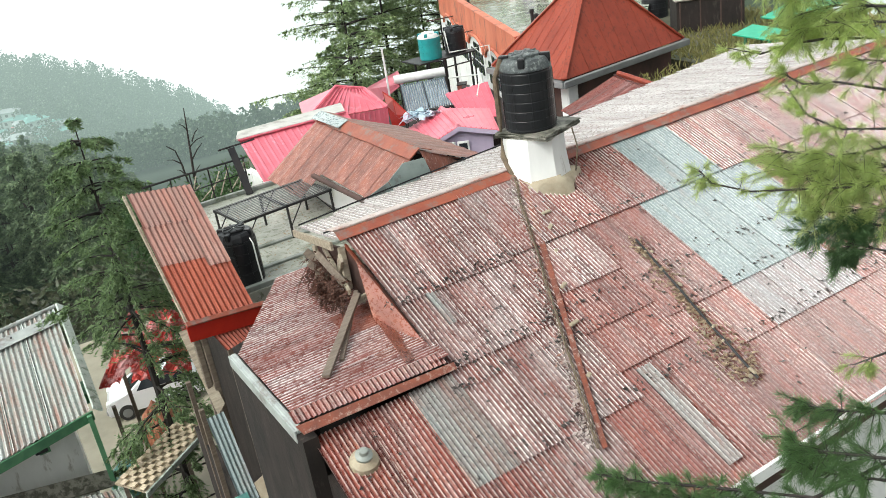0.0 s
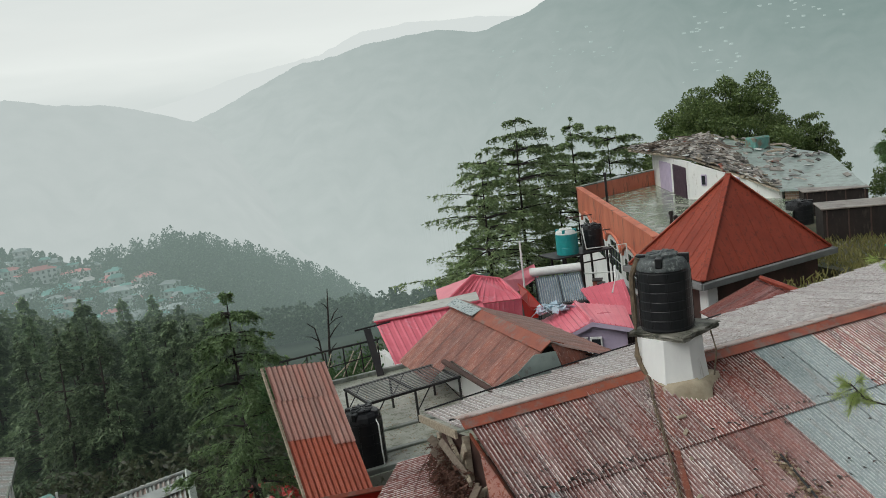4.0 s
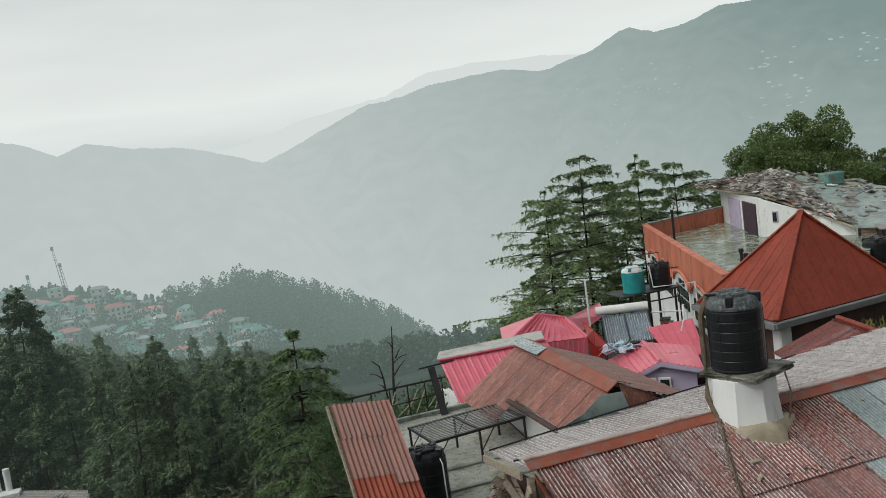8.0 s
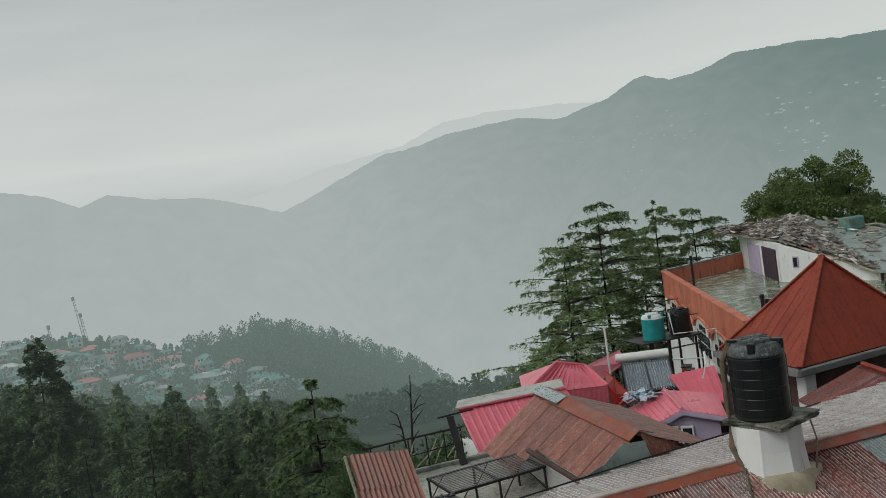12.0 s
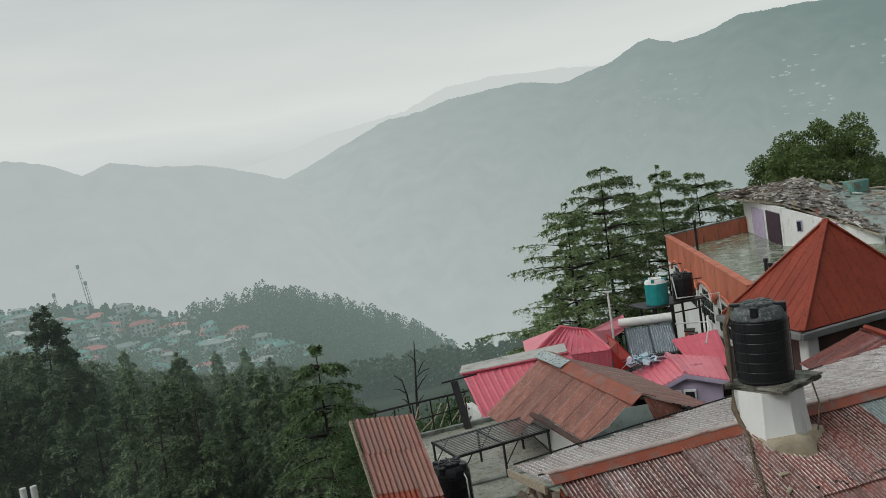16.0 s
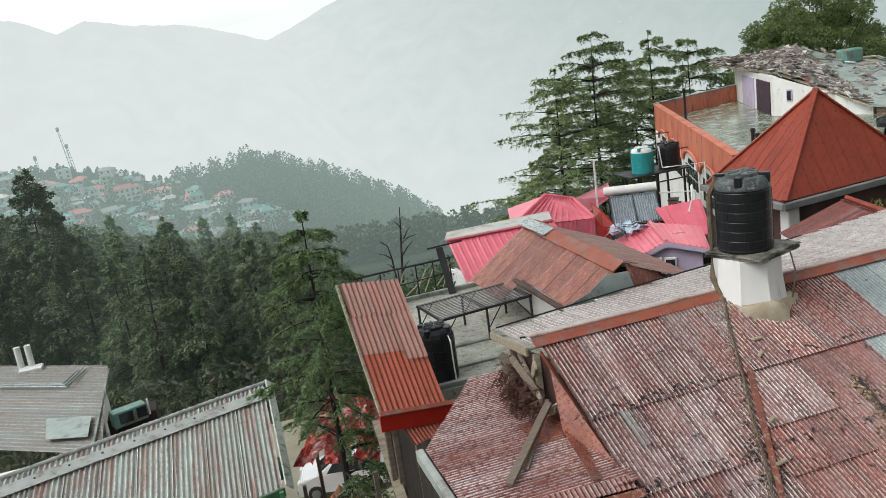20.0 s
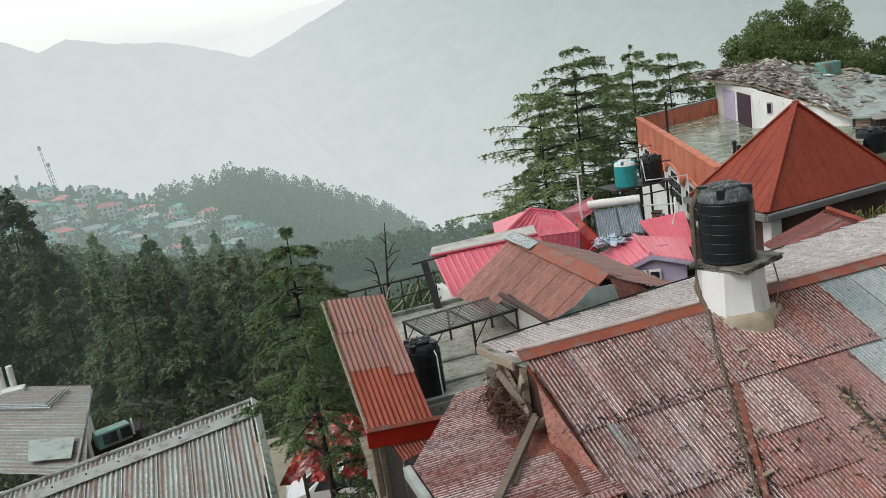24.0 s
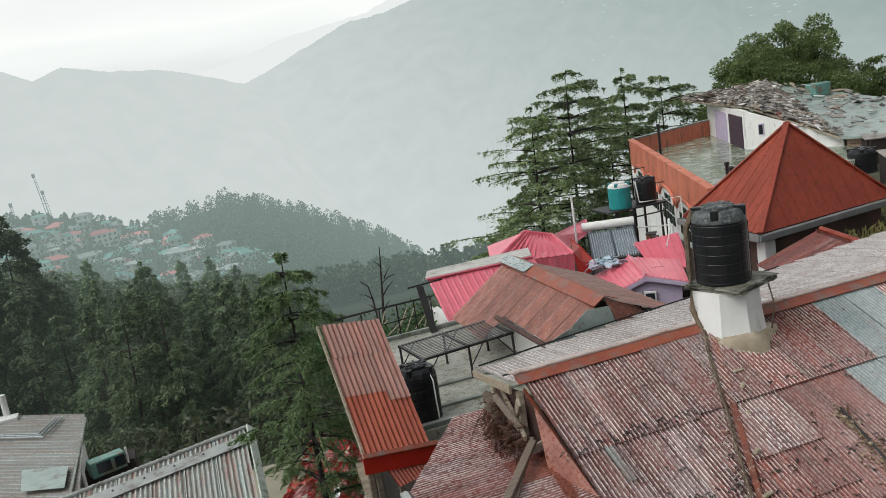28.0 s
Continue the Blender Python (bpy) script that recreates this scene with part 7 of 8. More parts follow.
wood = [conifer(70 + k, 17, 4.3 + 0.5 * (k % 4), 84, 260, 0.17, "far_needles", 0.05, False, 0.3, 0.66 + 0.07 * (k % 4), 0.34, 0.85, 0.8) for k in range(7)]
wr_ = random.Random(77)
planted = 0
for k in range(700):
    if planted > 250:
        break
    az = wr_.uniform(81.5, 107)
    shelf = interp(az, [40, 68, 78, 84, 130], [90, 85, 48, 40, 40])
    r = shelf + 7 + 120 * wr_.random() ** 1.25
    if r < shelf + 22 and (az > 97 or az < 84):
        r += 22
    s = wr_.uniform(0.8, 1.4)
    limit = 14 + r * math.tan(radians(interp(az, [81, 84, 86, 88, 90, 93, 95, 97, 99, 103], [-13.4, -11.6, -10.6, -10.2, -10.3, -9.6, -9.0, -7.8, -6.8, -6.0]) - abs(wr_.gauss(0, 1.7)) + (0.5 if k % 9 == 0 else 0)))
    s = min(s, (limit - ground_z(az, r)) / 17)
    if s < 0.42:
        continue
    planted += 1
    m = pose(r * math.cos(radians(az)), r * math.sin(radians(az)), ground_z(az, r) - 0.3, wr_.gauss(0, 2), wr_.gauss(0, 2), wr_.uniform(0, 360)) @ Matrix.Diagonal((s * wr_.uniform(1.0, 1.35), s * wr_.uniform(1.0, 1.35), s, 1))
    t = thing("forest_tree", "dark wet conifer in the hillside wood", "tree", None, "hillside wood")
    t.matrix_basis = m
    share("trunk", wood[k % 7][0], t)
    share("crown", wood[k % 7][1], t)

# the farther part of the wood, too dense to tell trees apart
wg = np.random.default_rng(51)
cs, al, ac = [], [], []
for k in range(2000):
    az = wg.uniform(76, 109)
    r = wg.uniform(100, 380)
    z = ground_z(az, r)
    h = wg.uniform(15, 26)
    top = 14 + r * math.tan(radians(interp(az, [76, 81, 84, 86, 88, 90, 93, 95, 97, 99, 103], [-18, -14, -11.5, -10.8, -10.6, -10.6, -9.8, -9.2, -8.2, -7.4, -6.6]) - abs(wg.normal(0, 0.8))))
    h = min(h, top - z)
    if h < 6:
        continue
    m_ = 150
    u = wg.uniform(0.1, 1, m_)
    ang = wg.uniform(0, 2 * math.pi, m_)
    rad_ = (1 - u) ** 0.6 * h * 0.26 * wg.uniform(0.4, 1.1, m_) + 0.2
    c = np.stack([r * math.cos(radians(az)) + rad_ * np.cos(ang), r * math.sin(radians(az)) + rad_ * np.sin(ang), z + u * h], 1)
    a = unit(np.stack([np.cos(ang), np.sin(ang), -0.45 + wg.normal(0, 0.4, m_)], 1)) * wg.uniform(0.25, 0.7, m_)[:, None]
    cs.append(c)
    al.append(a)
    ac.append(unit(np.cross(a, wg.normal(0, 1, (m_, 3)))) * wg.uniform(0.12, 0.3, m_)[:, None])
tagged(new("deep_wood", quads_mesh("deep_wood", np.concatenate(cs), np.concatenate(al), np.concatenate(ac), "far_needles")), "dense dark conifer wood down the valley side", "woods", kind="stuff")

# dead snag
dead = thing("dead_tree", "bare grey dead tree with broken limbs", "tree", pose(8.4, 37.6, -2.0))
snag = B()
tube(snag, [(0, 0, 0), (-0.05, 0, 3), (0.1, 0, 5.6), (0.3, 0.1, 7.2), (0.45, 0.1, 8.6)], 0.1, 6, 0.02)
tube(snag, [(0.0, 0, 3.6), (-0.2, 0, 5.0), (-0.3, 0, 6.2), (-0.42, 0, 6.9), (-0.75, 0, 7.2)], 0.07, 5, 0.02)
for a, b in (((0.25, 0, 6.9), (1.0, 0, 7.2)), ((0.2, 0, 6.3), (0.85, 0.1, 6.9)), ((-0.35, 0, 6.3), (-0.9, 0, 6.6)), ((0.1, 0, 5.5), (0.5, 0, 6.0)), ((0.35, 0, 7.6), (0.05, 0, 8.0)), ((-0.3, 0, 5.8), (-0.55, 0.2, 6.0)), ((0.4, 0, 7.1), (0.8, 0, 7.6))):
    tube(snag, [a, ((a[0] + b[0]) / 2, 0, (a[2] + b[2]) / 2 + 0.08), b], 0.04, 4, 0.012)
part("trunk", snag, "bark", dead)


def broadleaf(seed, clumps, n, size, mat):
    """Leaves of a spreading crown, gathered in clumps; clumps: (centre, radii)."""
    g = np.random.default_rng(seed)
    cs, al, ac = [], [], []
    for c, rr in clumps:
        k = int(n * rr[0] * rr[1])
        d = unit(g.normal(0, 1, (k, 3)))
        p = np.array(c) + d * np.array(rr) * (g.uniform(0.45, 1.05, k) ** 0.5)[:, None]
        a = unit(g.normal(0, 1, (k, 3)) + d * 0.5 - np.array([0, 0, 0.3]))
        w = unit(np.cross(a, unit(d + g.normal(0, 0.5, (k, 3)))))
        s = size * g.uniform(0.5, 1.4, k)[:, None]
        cs.append(p)
        al.append(a * s)
        ac.append(w * s * 0.5)
    return quads_mesh("crown", np.concatenate(cs), np.concatenate(al), np.concatenate(ac), mat)


def spreading_tree(x, y, z, top, width, seed, label, dense=330, leaf=0.105):
    g = random.Random(seed)
    t = thing("broadleaf_tree", label, "tree", pose(x, y, z))
    h = top - z
    tk = B()
    tube(tk, [(0, 0, 0), (0.1, 0, h * 0.35), (0.0, 0.1, h * 0.6)], 0.35, 8, 0.2)
    cl_ = []
    for k in range(190):
        a, s = g.uniform(0, 2 * math.pi), g.random() ** 0.6
        zc = h * (0.46 + 0.46 * (1 - s ** 2) * g.uniform(0.6, 1.05) + 0.05 * g.random())
        c = (math.cos(a) * s * width * 0.5, math.sin(a) * s * width * 0.5, zc)
        r = g.uniform(0.35, 0.85) * width / 10
        cl_.append((c, (r, r, r * 0.7)))
        tube(tk, [(0, 0.05, h * 0.45), (c[0] * 0.5, c[1] * 0.5, (h * 0.45 + c[2]) / 2 + 0.2), c], 0.05, 4, 0.012)
    part("trunk", tk, "bark", t)
    share("crown", broadleaf(seed, cl_, dense, leaf, "leaves"), t)


spreading_tree(42.5, 49.5, -2.5, 14.9, 14, 3, "round-crowned green tree behind the slate hut", 520)
spreading_tree(46.6, 45.6, -2.5, 10.9, 6, 4, "lower green tree behind the slate hut", 520)
spreading_tree(38.6, 30.2, -2.5, 14.6, 5.4, 5, "dark leafy tree beyond the cabins", 1100, 0.075)

# grass and bushes by the terrace railing
gr = np.random.default_rng(9)
n = 15000
hub = np.stack([gr.uniform(3.0, 8.2, 70), 21.3 + gr.uniform(0, 3.2, 70), 7.2 - gr.uniform(0, 1.2, 70)], 1)
p = hub[gr.integers(0, 70, n)] + gr.normal(0, 1, (n, 3)) * np.array([0.3, 0.3, 0.26])
a = unit(gr.normal(0, 1, (n, 3)) + np.array([0, 0, 0.5])) * gr.uniform(0.03, 0.1, n)[:, None]
tagged(new("bank_shrubs", quads_mesh("bank_shrubs", p, a, unit(np.cross(a, gr.normal(0, 1, (n, 3)))) * 0.03, "bush_leaves")), "rough shrubs and weeds behind the terrace", "shrubs", kind="stuff")
n = 2600
p = np.stack([gr.uniform(18, 30, n), 17.3 + gr.uniform(0, 2.6, n), 7.2 + gr.uniform(-0.1, 0.35, n)], 1)
a = unit(np.stack([gr.normal(0, 0.5, n), gr.normal(0, 0.5, n), np.ones(n)], 1)) * gr.uniform(0.06, 0.25, n)[:, None]
tagged(new("ledge_grass", quads_mesh("ledge_grass", p, a, unit(np.cross(a, gr.normal(0, 1, (n, 3)))) * 0.025, "dry_grass")), "yellow-green grass along the ledge", "grass", kind="stuff")

n = 5200
p = np.stack([gr.uniform(23.2, 31.5, n), 20.2 + gr.uniform(0, 1, n) ** 1.5 * 6, 6.92 + gr.uniform(-0.05, 0.2, n)], 1)
a = unit(np.stack([gr.normal(0, 0.5, n), gr.normal(0, 0.5, n), np.ones(n)], 1)) * gr.uniform(0.06, 0.22, n)[:, None]
tagged(new("yard_grass", quads_mesh("yard_grass", p, a, unit(np.cross(a, gr.normal(0, 1, (n, 3)))) * 0.03, "dry_grass")), "wet yellow-green grass round the cabins", "grass", kind="stuff")

# undergrowth on the slope below the wood
n = 60000
azr = np.radians(gr.uniform(79, 106, n))
rr_ = gr.uniform(40, 110, n)
zz_ = np.array([ground_z(math.degrees(q), w) for q, w in zip(azr, rr_)]) + 3.0 * gr.uniform(0, 1, n) ** 2
p = np.stack([rr_ * np.cos(azr), rr_ * np.sin(azr), zz_], 1)
a = unit(gr.normal(0, 1, (n, 3))) * gr.uniform(0.1, 0.32, n)[:, None]
tagged(new("undergrowth", quads_mesh("undergrowth", p, a, unit(np.cross(a, gr.normal(0, 1, (n, 3)))) * gr.uniform(0.04, 0.12, n)[:, None], "brush")), "dark wet undergrowth on the steep slope", "undergrowth", kind="stuff")

# ---- near branches beside the camera ----
near = thing("cedar_tree", "cedar with fresh light green shoots beside the roof", "tree", pose(7.6, 1.2, -3))


def feather(g, limb, n, spread, size, mat, parent, wood_r=0.012, start=0.25, tuft=230):
    """A limb with side twigs, each clothed in a soft tuft of short fine needles."""
    limb = [Vector(q) - Vector((7.6, 1.2, -3)) for q in limb]
    tb_ = tube(B(), limb, wood_r, 6, 0.004)
    rg = np.random.default_rng(n + int(1000 * spread))
    cs, al = [], []
    for k in range(n):
        s = (start + (1 - start) * g.random()) * (len(limb) - 1)
        i = min(int(s), len(limb) - 2)
        q = limb[i].lerp(limb[i + 1], s - i)
        run = (limb[i + 1] - limb[i]).normalized()
        d = (run * g.uniform(0.1, 0.9) + Vector((g.gauss(0, 0.6), g.gauss(0, 0.6), g.gauss(-0.05, 0.55)))).normalized()
        ln = spread * g.uniform(0.35, 1.0)
        tip = q + d * ln + Vector((0, 0, -0.2 * ln))
        tube(tb_, [q, q.lerp(tip, 0.5) + Vector((0, 0, 0.05 * ln)), tip], 0.0035, 3, 0.0015)
        qa, ta = np.array(q), np.array(tip)
        t = rg.uniform(0.3, 1.05, tuft)[:, None]
        axis = unit(ta - qa)
        dd = unit(axis * rg.uniform(0.4, 1.2, (tuft, 1)) + rg.normal(0, 0.45, (tuft, 3)) - np.array([0, 0, 0.25])) * size * 1.5 * rg.uniform(0.5, 1.3, (tuft, 1))
        base = qa + (ta - qa) * t
        base[:, 2] += (0.05 * ln * 4 * t * (1 - t))[:, 0]
        cs.append(base + dd)
        al.append(dd)
    part("limb", tb_, "bark", parent)
    cs, al = np.concatenate(cs), np.concatenate(al)
    ac_ = unit(np.cross(al, rg.normal(0, 1, al.shape))) * size * 0.05
    share("foliage", quads_mesh("foliage", cs, al, ac_, mat), parent)


part("trunk", tube(B(), [(0, 0, 0), (0.1, 0, 8), (0.0, 0.2, 15), (-0.2, 0.2, 21)], 0.3, 9, 0.12), "bark", near)
ng = random.Random(12)
F, D, G_ = "fresh_leaves", "bush_leaves", "cedar_mid"
R1, R2, R3 = (7.5, 1.3, 12.4), (7.5, 1.3, 11.9), (7.3, 1.0, 11.5)
for limb_, n_, sp_, sz_, mt_, st_ in (
        ([R1, (4.86, 2.96, 12.1), (4.74, 3.26, 12.01), (4.62, 3.58, 12.04)], 130, 0.26, 0.022, F, 0.3),
        ([R1, (4.81, 2.91, 11.9), (4.67, 3.24, 11.84), (4.58, 3.5, 11.93)], 150, 0.24, 0.022, F, 0.3),
        ([R1, (4.9, 2.85, 12.0), (4.8, 3.1, 11.93), (4.72, 3.35, 11.9)], 120, 0.26, 0.022, F, 0.3),
        ([R2, (4.8, 2.85, 11.75), (4.66, 3.15, 11.68), (4.6, 3.3, 11.66)], 90, 0.2, 0.022, F, 0.3),
        ([R2, (4.8, 2.91, 11.87), (4.56, 3.33, 11.83), (4.4, 3.61, 11.8), (4.29, 3.85, 11.84), (4.29, 3.97, 11.92)], 34, 0.12, 0.022, F, 0.45),
        ([R1, (4.89, 2.98, 12.21), (4.8, 3.23, 12.19), (4.76, 3.45, 12.26), (4.76, 3.63, 12.45)], 38, 0.17, 0.022, F, 0.3),
        ([R1, (4.94, 3.03, 12.44), (4.85, 3.31, 12.48), (4.78, 3.51, 12.46), (4.77, 3.66, 12.52)], 40, 0.16, 0.022, F, 0.3),
        ([R1, (5.0, 3.1, 12.84), (4.84, 3.44, 12.85), (4.77, 3.6, 12.77)], 110, 0.2, 0.022, F, 0.3),
        ([R1, (4.84, 3.4, 12.75), (4.77, 3.6, 12.72), (4.68, 3.76, 12.66), (4.6, 3.95, 12.7)], 22, 0.1, 0.02, F, 0.5),
        ([R1, (5.02, 3.12, 12.93), (4.94, 3.4, 12.94), (4.82, 3.66, 12.88)], 90, 0.2, 0.022, F, 0.3),
        ([R1, (5.02, 3.0, 12.6), (4.9, 3.2, 12.62)], 40, 0.22, 0.022, F, 0.3),
        ([R1, (4.75, 3.45, 13.5), (4.6, 3.55, 13.38), (4.54, 3.58, 13.22)], 80, 0.17, 0.022, F, 0.55),
        ([R1, (4.8, 3.3, 13.35), (4.68, 3.42, 13.2), (4.62, 3.45, 13.06)], 80, 0.16, 0.022, F, 0.55),
        ([R1, (4.7, 3.55, 13.65), (4.52, 3.68, 13.55), (4.46, 3.72, 13.42)], 34, 0.11, 0.022, G_, 0.65),
        ([R2, (4.73, 2.84, 11.64), (4.68, 3.08, 11.63), (4.59, 3.26, 11.52)], 80, 0.17, 0.024, D, 0.35),
        ([R2, (4.67, 2.8, 11.5), (4.64, 3.0, 11.5), (4.62, 3.1, 11.4)], 70, 0.16, 0.024, D, 0.35),
        ([R3, (4.42, 2.6, 10.95), (4.39, 2.78, 10.8)], 16, 0.14, 0.022, F, 0.6),
        ([R3, (3.14, 1.83, 11.52), (3.08, 2.04, 11.46), (3.03, 2.22, 11.43)], 70, 0.13, 0.018, G_, 0.35),
        ([R3, (3.0, 1.72, 11.28), (2.89, 2.01, 11.22), (2.94, 2.18, 11.32)], 110, 0.15, 0.018, G_, 0.35),
        ([R3, (3.05, 1.7, 11.38), (2.95, 1.95, 11.33), (2.9, 2.1, 11.28)], 90, 0.13, 0.018, G_, 0.35),
        ([R3, (2.78, 1.92, 11.18), (2.61, 2.23, 11.13), (2.34, 2.61, 11.1), (2.2, 2.8, 11.11)], 90, 0.1, 0.018, G_, 0.4),
        ([R3, (2.96, 1.7, 11.2), (2.75, 2.03, 11.1), (2.44, 2.44, 11.05), (2.21, 2.77, 11.05)], 110, 0.11, 0.018, G_, 0.4)):
    feather(ng, limb_, int(n_ * 0.62), sp_ * 1.15, sz_, mt_, near, start=st_, tuft=150)

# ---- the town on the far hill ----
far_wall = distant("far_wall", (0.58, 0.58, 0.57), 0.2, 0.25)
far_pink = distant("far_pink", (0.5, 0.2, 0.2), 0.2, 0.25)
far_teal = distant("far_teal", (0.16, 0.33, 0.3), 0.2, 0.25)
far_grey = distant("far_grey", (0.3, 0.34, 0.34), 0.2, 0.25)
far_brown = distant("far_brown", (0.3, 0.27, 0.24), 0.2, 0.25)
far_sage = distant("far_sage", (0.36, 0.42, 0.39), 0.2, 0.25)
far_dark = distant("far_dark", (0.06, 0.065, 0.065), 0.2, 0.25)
fr_ = random.Random(15)
wbox = {}
for nm, sz, mt in (("window", (1.4, 0.3, 1.5), far_dark),):
    bm_ = boxed((0, 0, 0), sz)
    me = bpy.data.meshes.new(nm)
    bm_.to_mesh(me)
    bm_.free()
    me.materials.append(mt)
    wbox[nm] = me


def town_house(az, r, w, dpt, storeys, roof):
    z = ground_z(az, r)
    x, y = r * math.cos(radians(az)), r * math.sin(radians(az))
    hh = storeys * 3.0
    t = thing("town_house", "small %s-roofed house on the far hillside" % {far_pink: "pink", far_teal: "teal", far_grey: "grey", far_wall: "white"}[roof], "house", pose(x, y, z - 2, 0, 0, az - 90 + fr_.uniform(-25, 25)), "far town")
    part("wall", boxed((0, 0, hh / 2), (w, dpt, hh + 2)), fr_.choices((far_wall, far_brown, far_sage), (3, 3, 3))[0], t)
    rf_ = B()
    e = 0.7
    rr2 = fr_.uniform(0.8, 2.4)
    b0 = [rf_.verts.new(c) for c in ((-w / 2 - e, -dpt / 2 - e, hh + 1), (w / 2 + e, -dpt / 2 - e, hh + 1), (w / 2 + e, dpt / 2 + e, hh + 1), (-w / 2 - e, dpt / 2 + e, hh + 1))]
    t0 = [rf_.verts.new(c) for c in ((-w / 4, 0, hh + 1 + rr2), (w / 4, 0, hh + 1 + rr2))]
    for f_ in ((b0[0], b0[1], t0[1], t0[0]), (b0[2], b0[3], t0[0], t0[1]), (b0[1], b0[2], t0[1]), (b0[3], b0[0], t0[0]), b0[::-1]):
        rf_.faces.new(f_)
    part("roof", rf_, roof, t)
    nw = max(2, int(w // 3.2))
    for s in range(storeys):
        for k in range(nw):
            share("window", wbox["window"], t, Matrix.Translation((-w / 2 + w * (k + 0.5) / nw, -dpt / 2 - 0.05, s * 3.0 + 2.4)))


TOWN_AZ = [83.4, 86.0, 88.0, 90.0, 92.0, 94.2, 96.4, 98.7, 103.0]
TOWN_TOP = [-10.3, -9.5, -8.4, -7.4, -6.4, -5.6, -4.9, -4.6, -4.6]
TOWN_LOW = [-11.0, -11.2, -11.4, -11.2, -10.6, -9.9, -9.0, -8.0, -7.5]


def sight(az, r, up=0.0):
    """Angle at which the ground at az, r is seen from the lookout."""
    return math.degrees(math.atan2(ground_z(az, r) + up - 14, r))


def range_for(az, el, up=0.0):
    """How far out on the hill the ground (or a point up above it) lies at angle el."""
    lo, hi = 430.0, 655.0
    for _ in range(24):
        mid = (lo + hi) / 2
        lo, hi = (mid, hi) if sight(az, mid, up) < el else (lo, mid)
    return lo


for az, el, w, st, rf2 in ((88.2, -7.9, 10, 3, far_pink), (86.4, -9.1, 15, 2, far_teal), (85.6, -9.4, 12, 3, far_teal), (84.1, -9.9, 15, 2, far_grey), (91.1, -7.9, 17, 2, far_pink), (90.0, -8.5, 15, 2, far_grey), (94.2, -6.4, 17, 3, far_pink), (92.3, -6.9, 18, 2, far_pink), (96.1, -6.1, 15, 2, far_pink), (98.7, -5.4, 17, 2, far_pink), (97.3, -7.4, 16, 2, far_pink), (93.6, -7.9, 18, 2, far_teal), (92.4, -8.7, 17, 2, far_teal), (95.4, -7.6, 16, 2, far_grey)):
    town_house(az, range_for(az, el, 3 * st), w, 10, st, rf2)
for k in range(215):
    az = 83.6 + 19 * fr_.random() ** 0.9
    top_, low_ = interp(az, TOWN_AZ, TOWN_TOP), interp(az, TOWN_AZ, TOWN_LOW)
    town_house(az, range_for(az, low_ + (top_ - low_) * fr_.random(), 4), fr_.uniform(5, 10.5), fr_.uniform(5, 8), fr_.choice((1, 1, 2, 2, 3)), fr_.choices((far_pink, far_teal, far_grey, far_wall), (1.3, 2.8, 4, 0.8))[0])
for az, r, h, lean_ in ((96.93, 650, 33, 3.6), (96.82, 648, 21, 1.6), (98.8, 652, 14, 0.6)):
    mast = thing("radio_mast", "thin lattice radio mast on the far hilltop", "mast", pose(r * math.cos(radians(az)), r * math.sin(radians(az)), ground_z(az, r) - 1), "radio masts")
    tip = Vector((-lean_, 0, h))
    for k in range(3):
        a = k * 2.094
        part("leg", tube(B(), [(1.3 * math.cos(a), 1.3 * math.sin(a), 0), tip + Vector((0.5 * math.cos(a), 0.5 * math.sin(a), 0))], 0.16, 4), far_grey, mast)
    for k in range(8):
        part("ring", boxed(tip * ((k + 1) / 8.5), (1.8, 1.8, 0.25)), far_grey, mast)
    part("antenna", boxed(tip * 0.96, (2.0, 2.0, 3.0), None, 0.3), far_grey, mast)

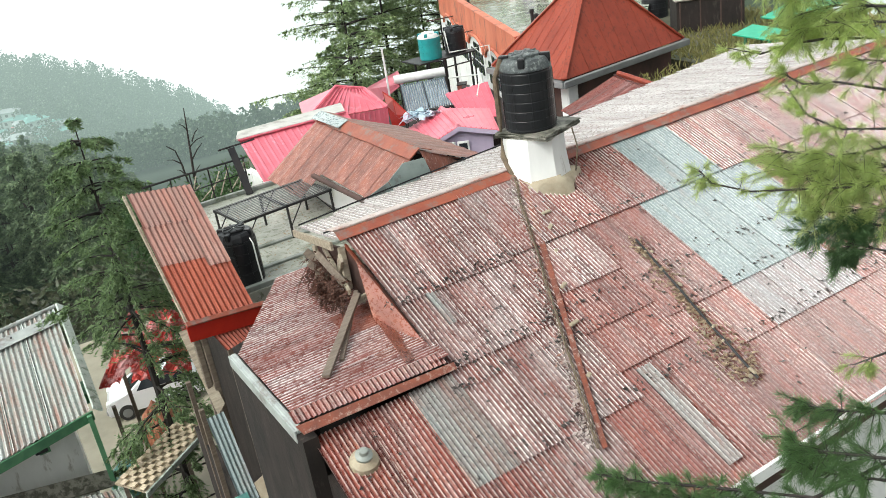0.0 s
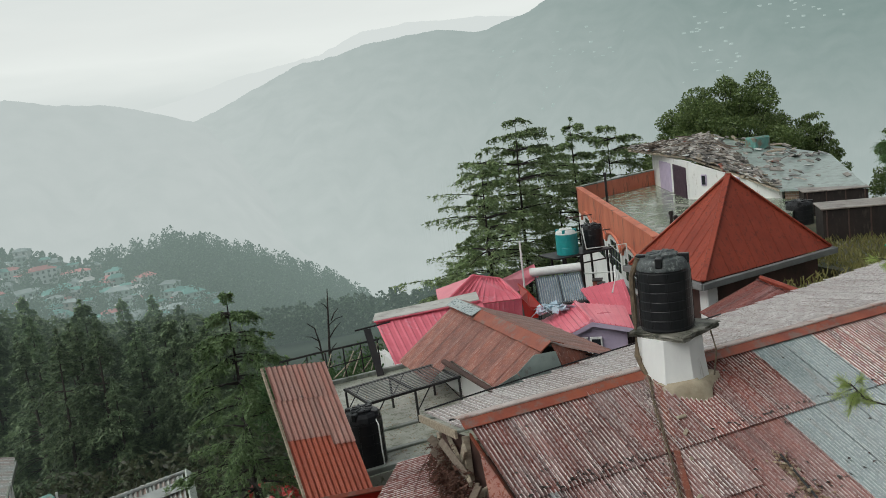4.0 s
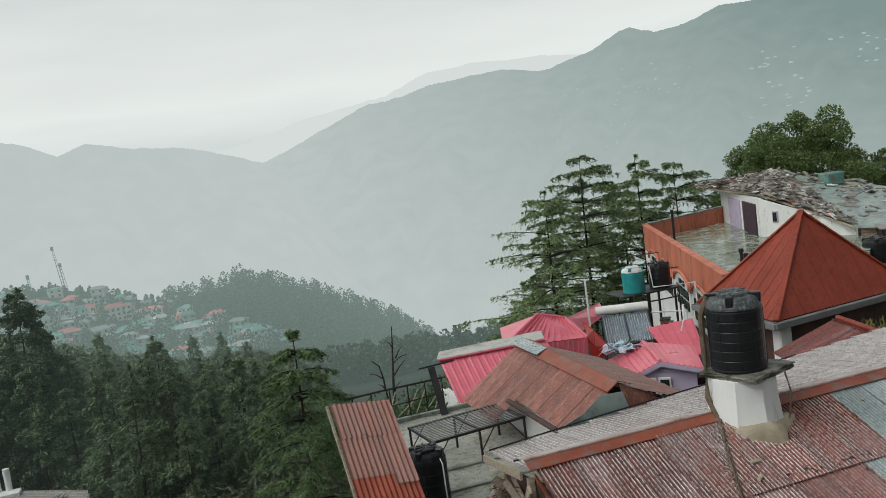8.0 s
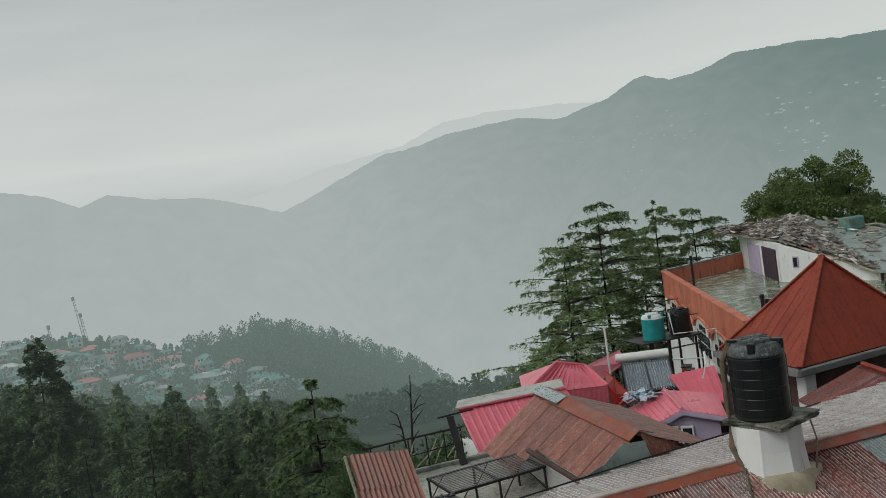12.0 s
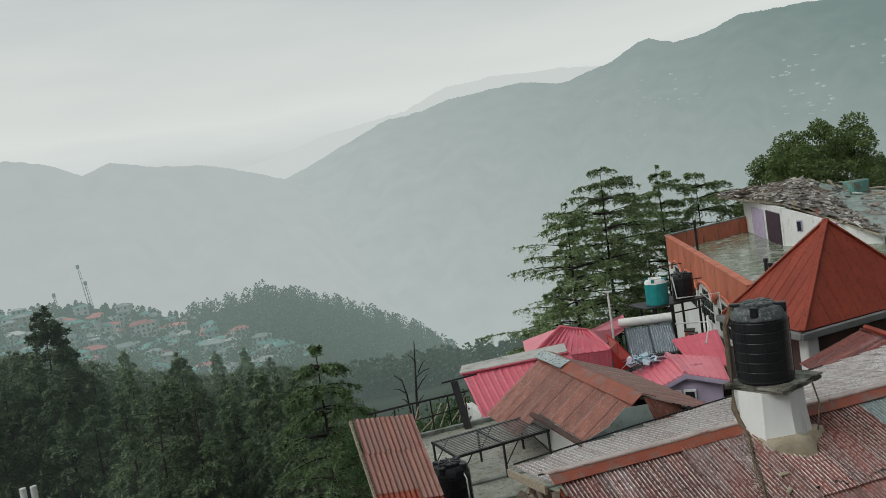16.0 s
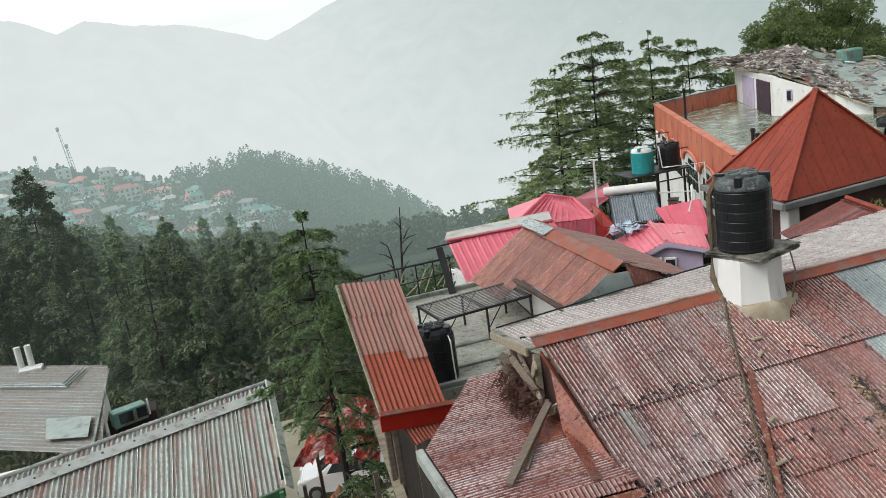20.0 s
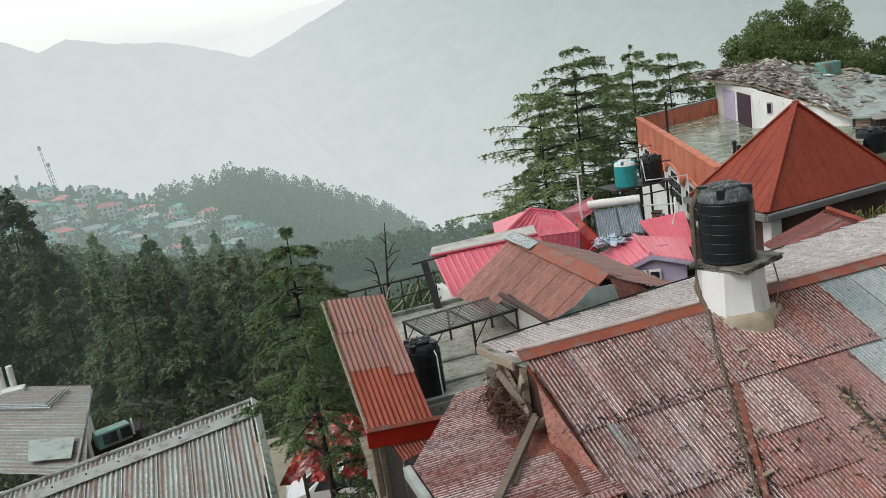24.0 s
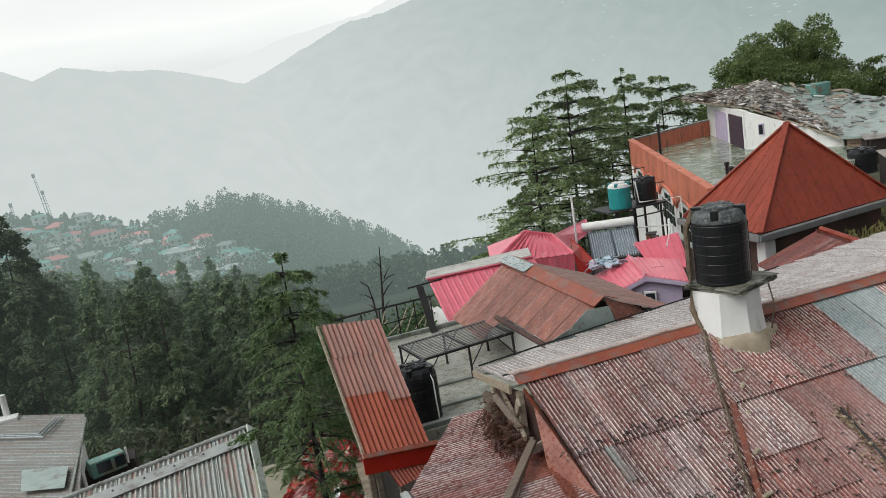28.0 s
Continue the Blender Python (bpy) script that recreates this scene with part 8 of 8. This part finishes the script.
hg = np.random.default_rng(33)
cs, al, ac = [], [], []
for k in range(6200):
    az = hg.uniform(62, 112)
    r = hg.uniform(270, 690)
    if 83 < az < 104 and interp(az, TOWN_AZ, TOWN_LOW) < sight(az, r, 5) < interp(az, TOWN_AZ, TOWN_TOP) and hg.random() < 0.62:
        continue
    z = ground_z(az, r)
    h = hg.uniform(9, 14) * (0.5 if az > 91.5 and r > 600 else 1.0)
    m_ = 85
    u = hg.uniform(0.05, 1, m_)
    ang = hg.uniform(0, 2 * math.pi, m_)
    rad_ = np.sqrt(np.maximum(0.02, 1 - (2 * u - 0.9) ** 2)) * h * 0.33 * hg.uniform(0.4, 1, m_)
    c = np.stack([r * math.cos(radians(az)) + rad_ * np.cos(ang), r * math.sin(radians(az)) + rad_ * np.sin(ang), z + u * h], 1)
    a = unit(hg.normal(0, 1, (m_, 3)) - np.array([0, 0, 0.3])) * hg.uniform(0.4, 0.9, m_)[:, None]
    cs.append(c)
    al.append(a)
    ac.append(unit(np.cross(a, hg.normal(0, 1, (m_, 3)))) * hg.uniform(0.35, 0.8, m_)[:, None])
tagged(new("hill_woods", quads_mesh("hill_woods", np.concatenate(cs), np.concatenate(al), np.concatenate(ac), "hill_needles")), "misty conifer woods on the far hill", "woods", kind="stuff")

# hamlets on the long mountain slope
hamlet_tone = bpy.data.materials.new("hamlet")
hamlet_tone.use_nodes = True
hazed(hamlet_tone.node_tree, hamlet_tone.node_tree.nodes["Principled BSDF"].outputs[0], 1500)
spk = B()
for k in range(330):
    az = 42 + 22 * fr_.random() ** 1.2
    el = min(4.2, fr_.uniform(-6, 4.0) if az < 54 else fr_.gauss(0.5, 2.2))
    s = (el + 17) / (interp(az, [42, 50, 66], [6.8, 7, 5]) + 17)
    r = 1600 + 1400 * s - 130
    box(spk, (r * math.cos(radians(az)), r * math.sin(radians(az)), 14 + r * math.tan(radians(el))), (fr_.uniform(3, 12), fr_.uniform(3, 10), fr_.uniform(2, 6)))
tagged(finish("hamlets", spk, hamlet_tone), "tiny pale houses scattered over the misty slope", "hamlets", kind="stuff")
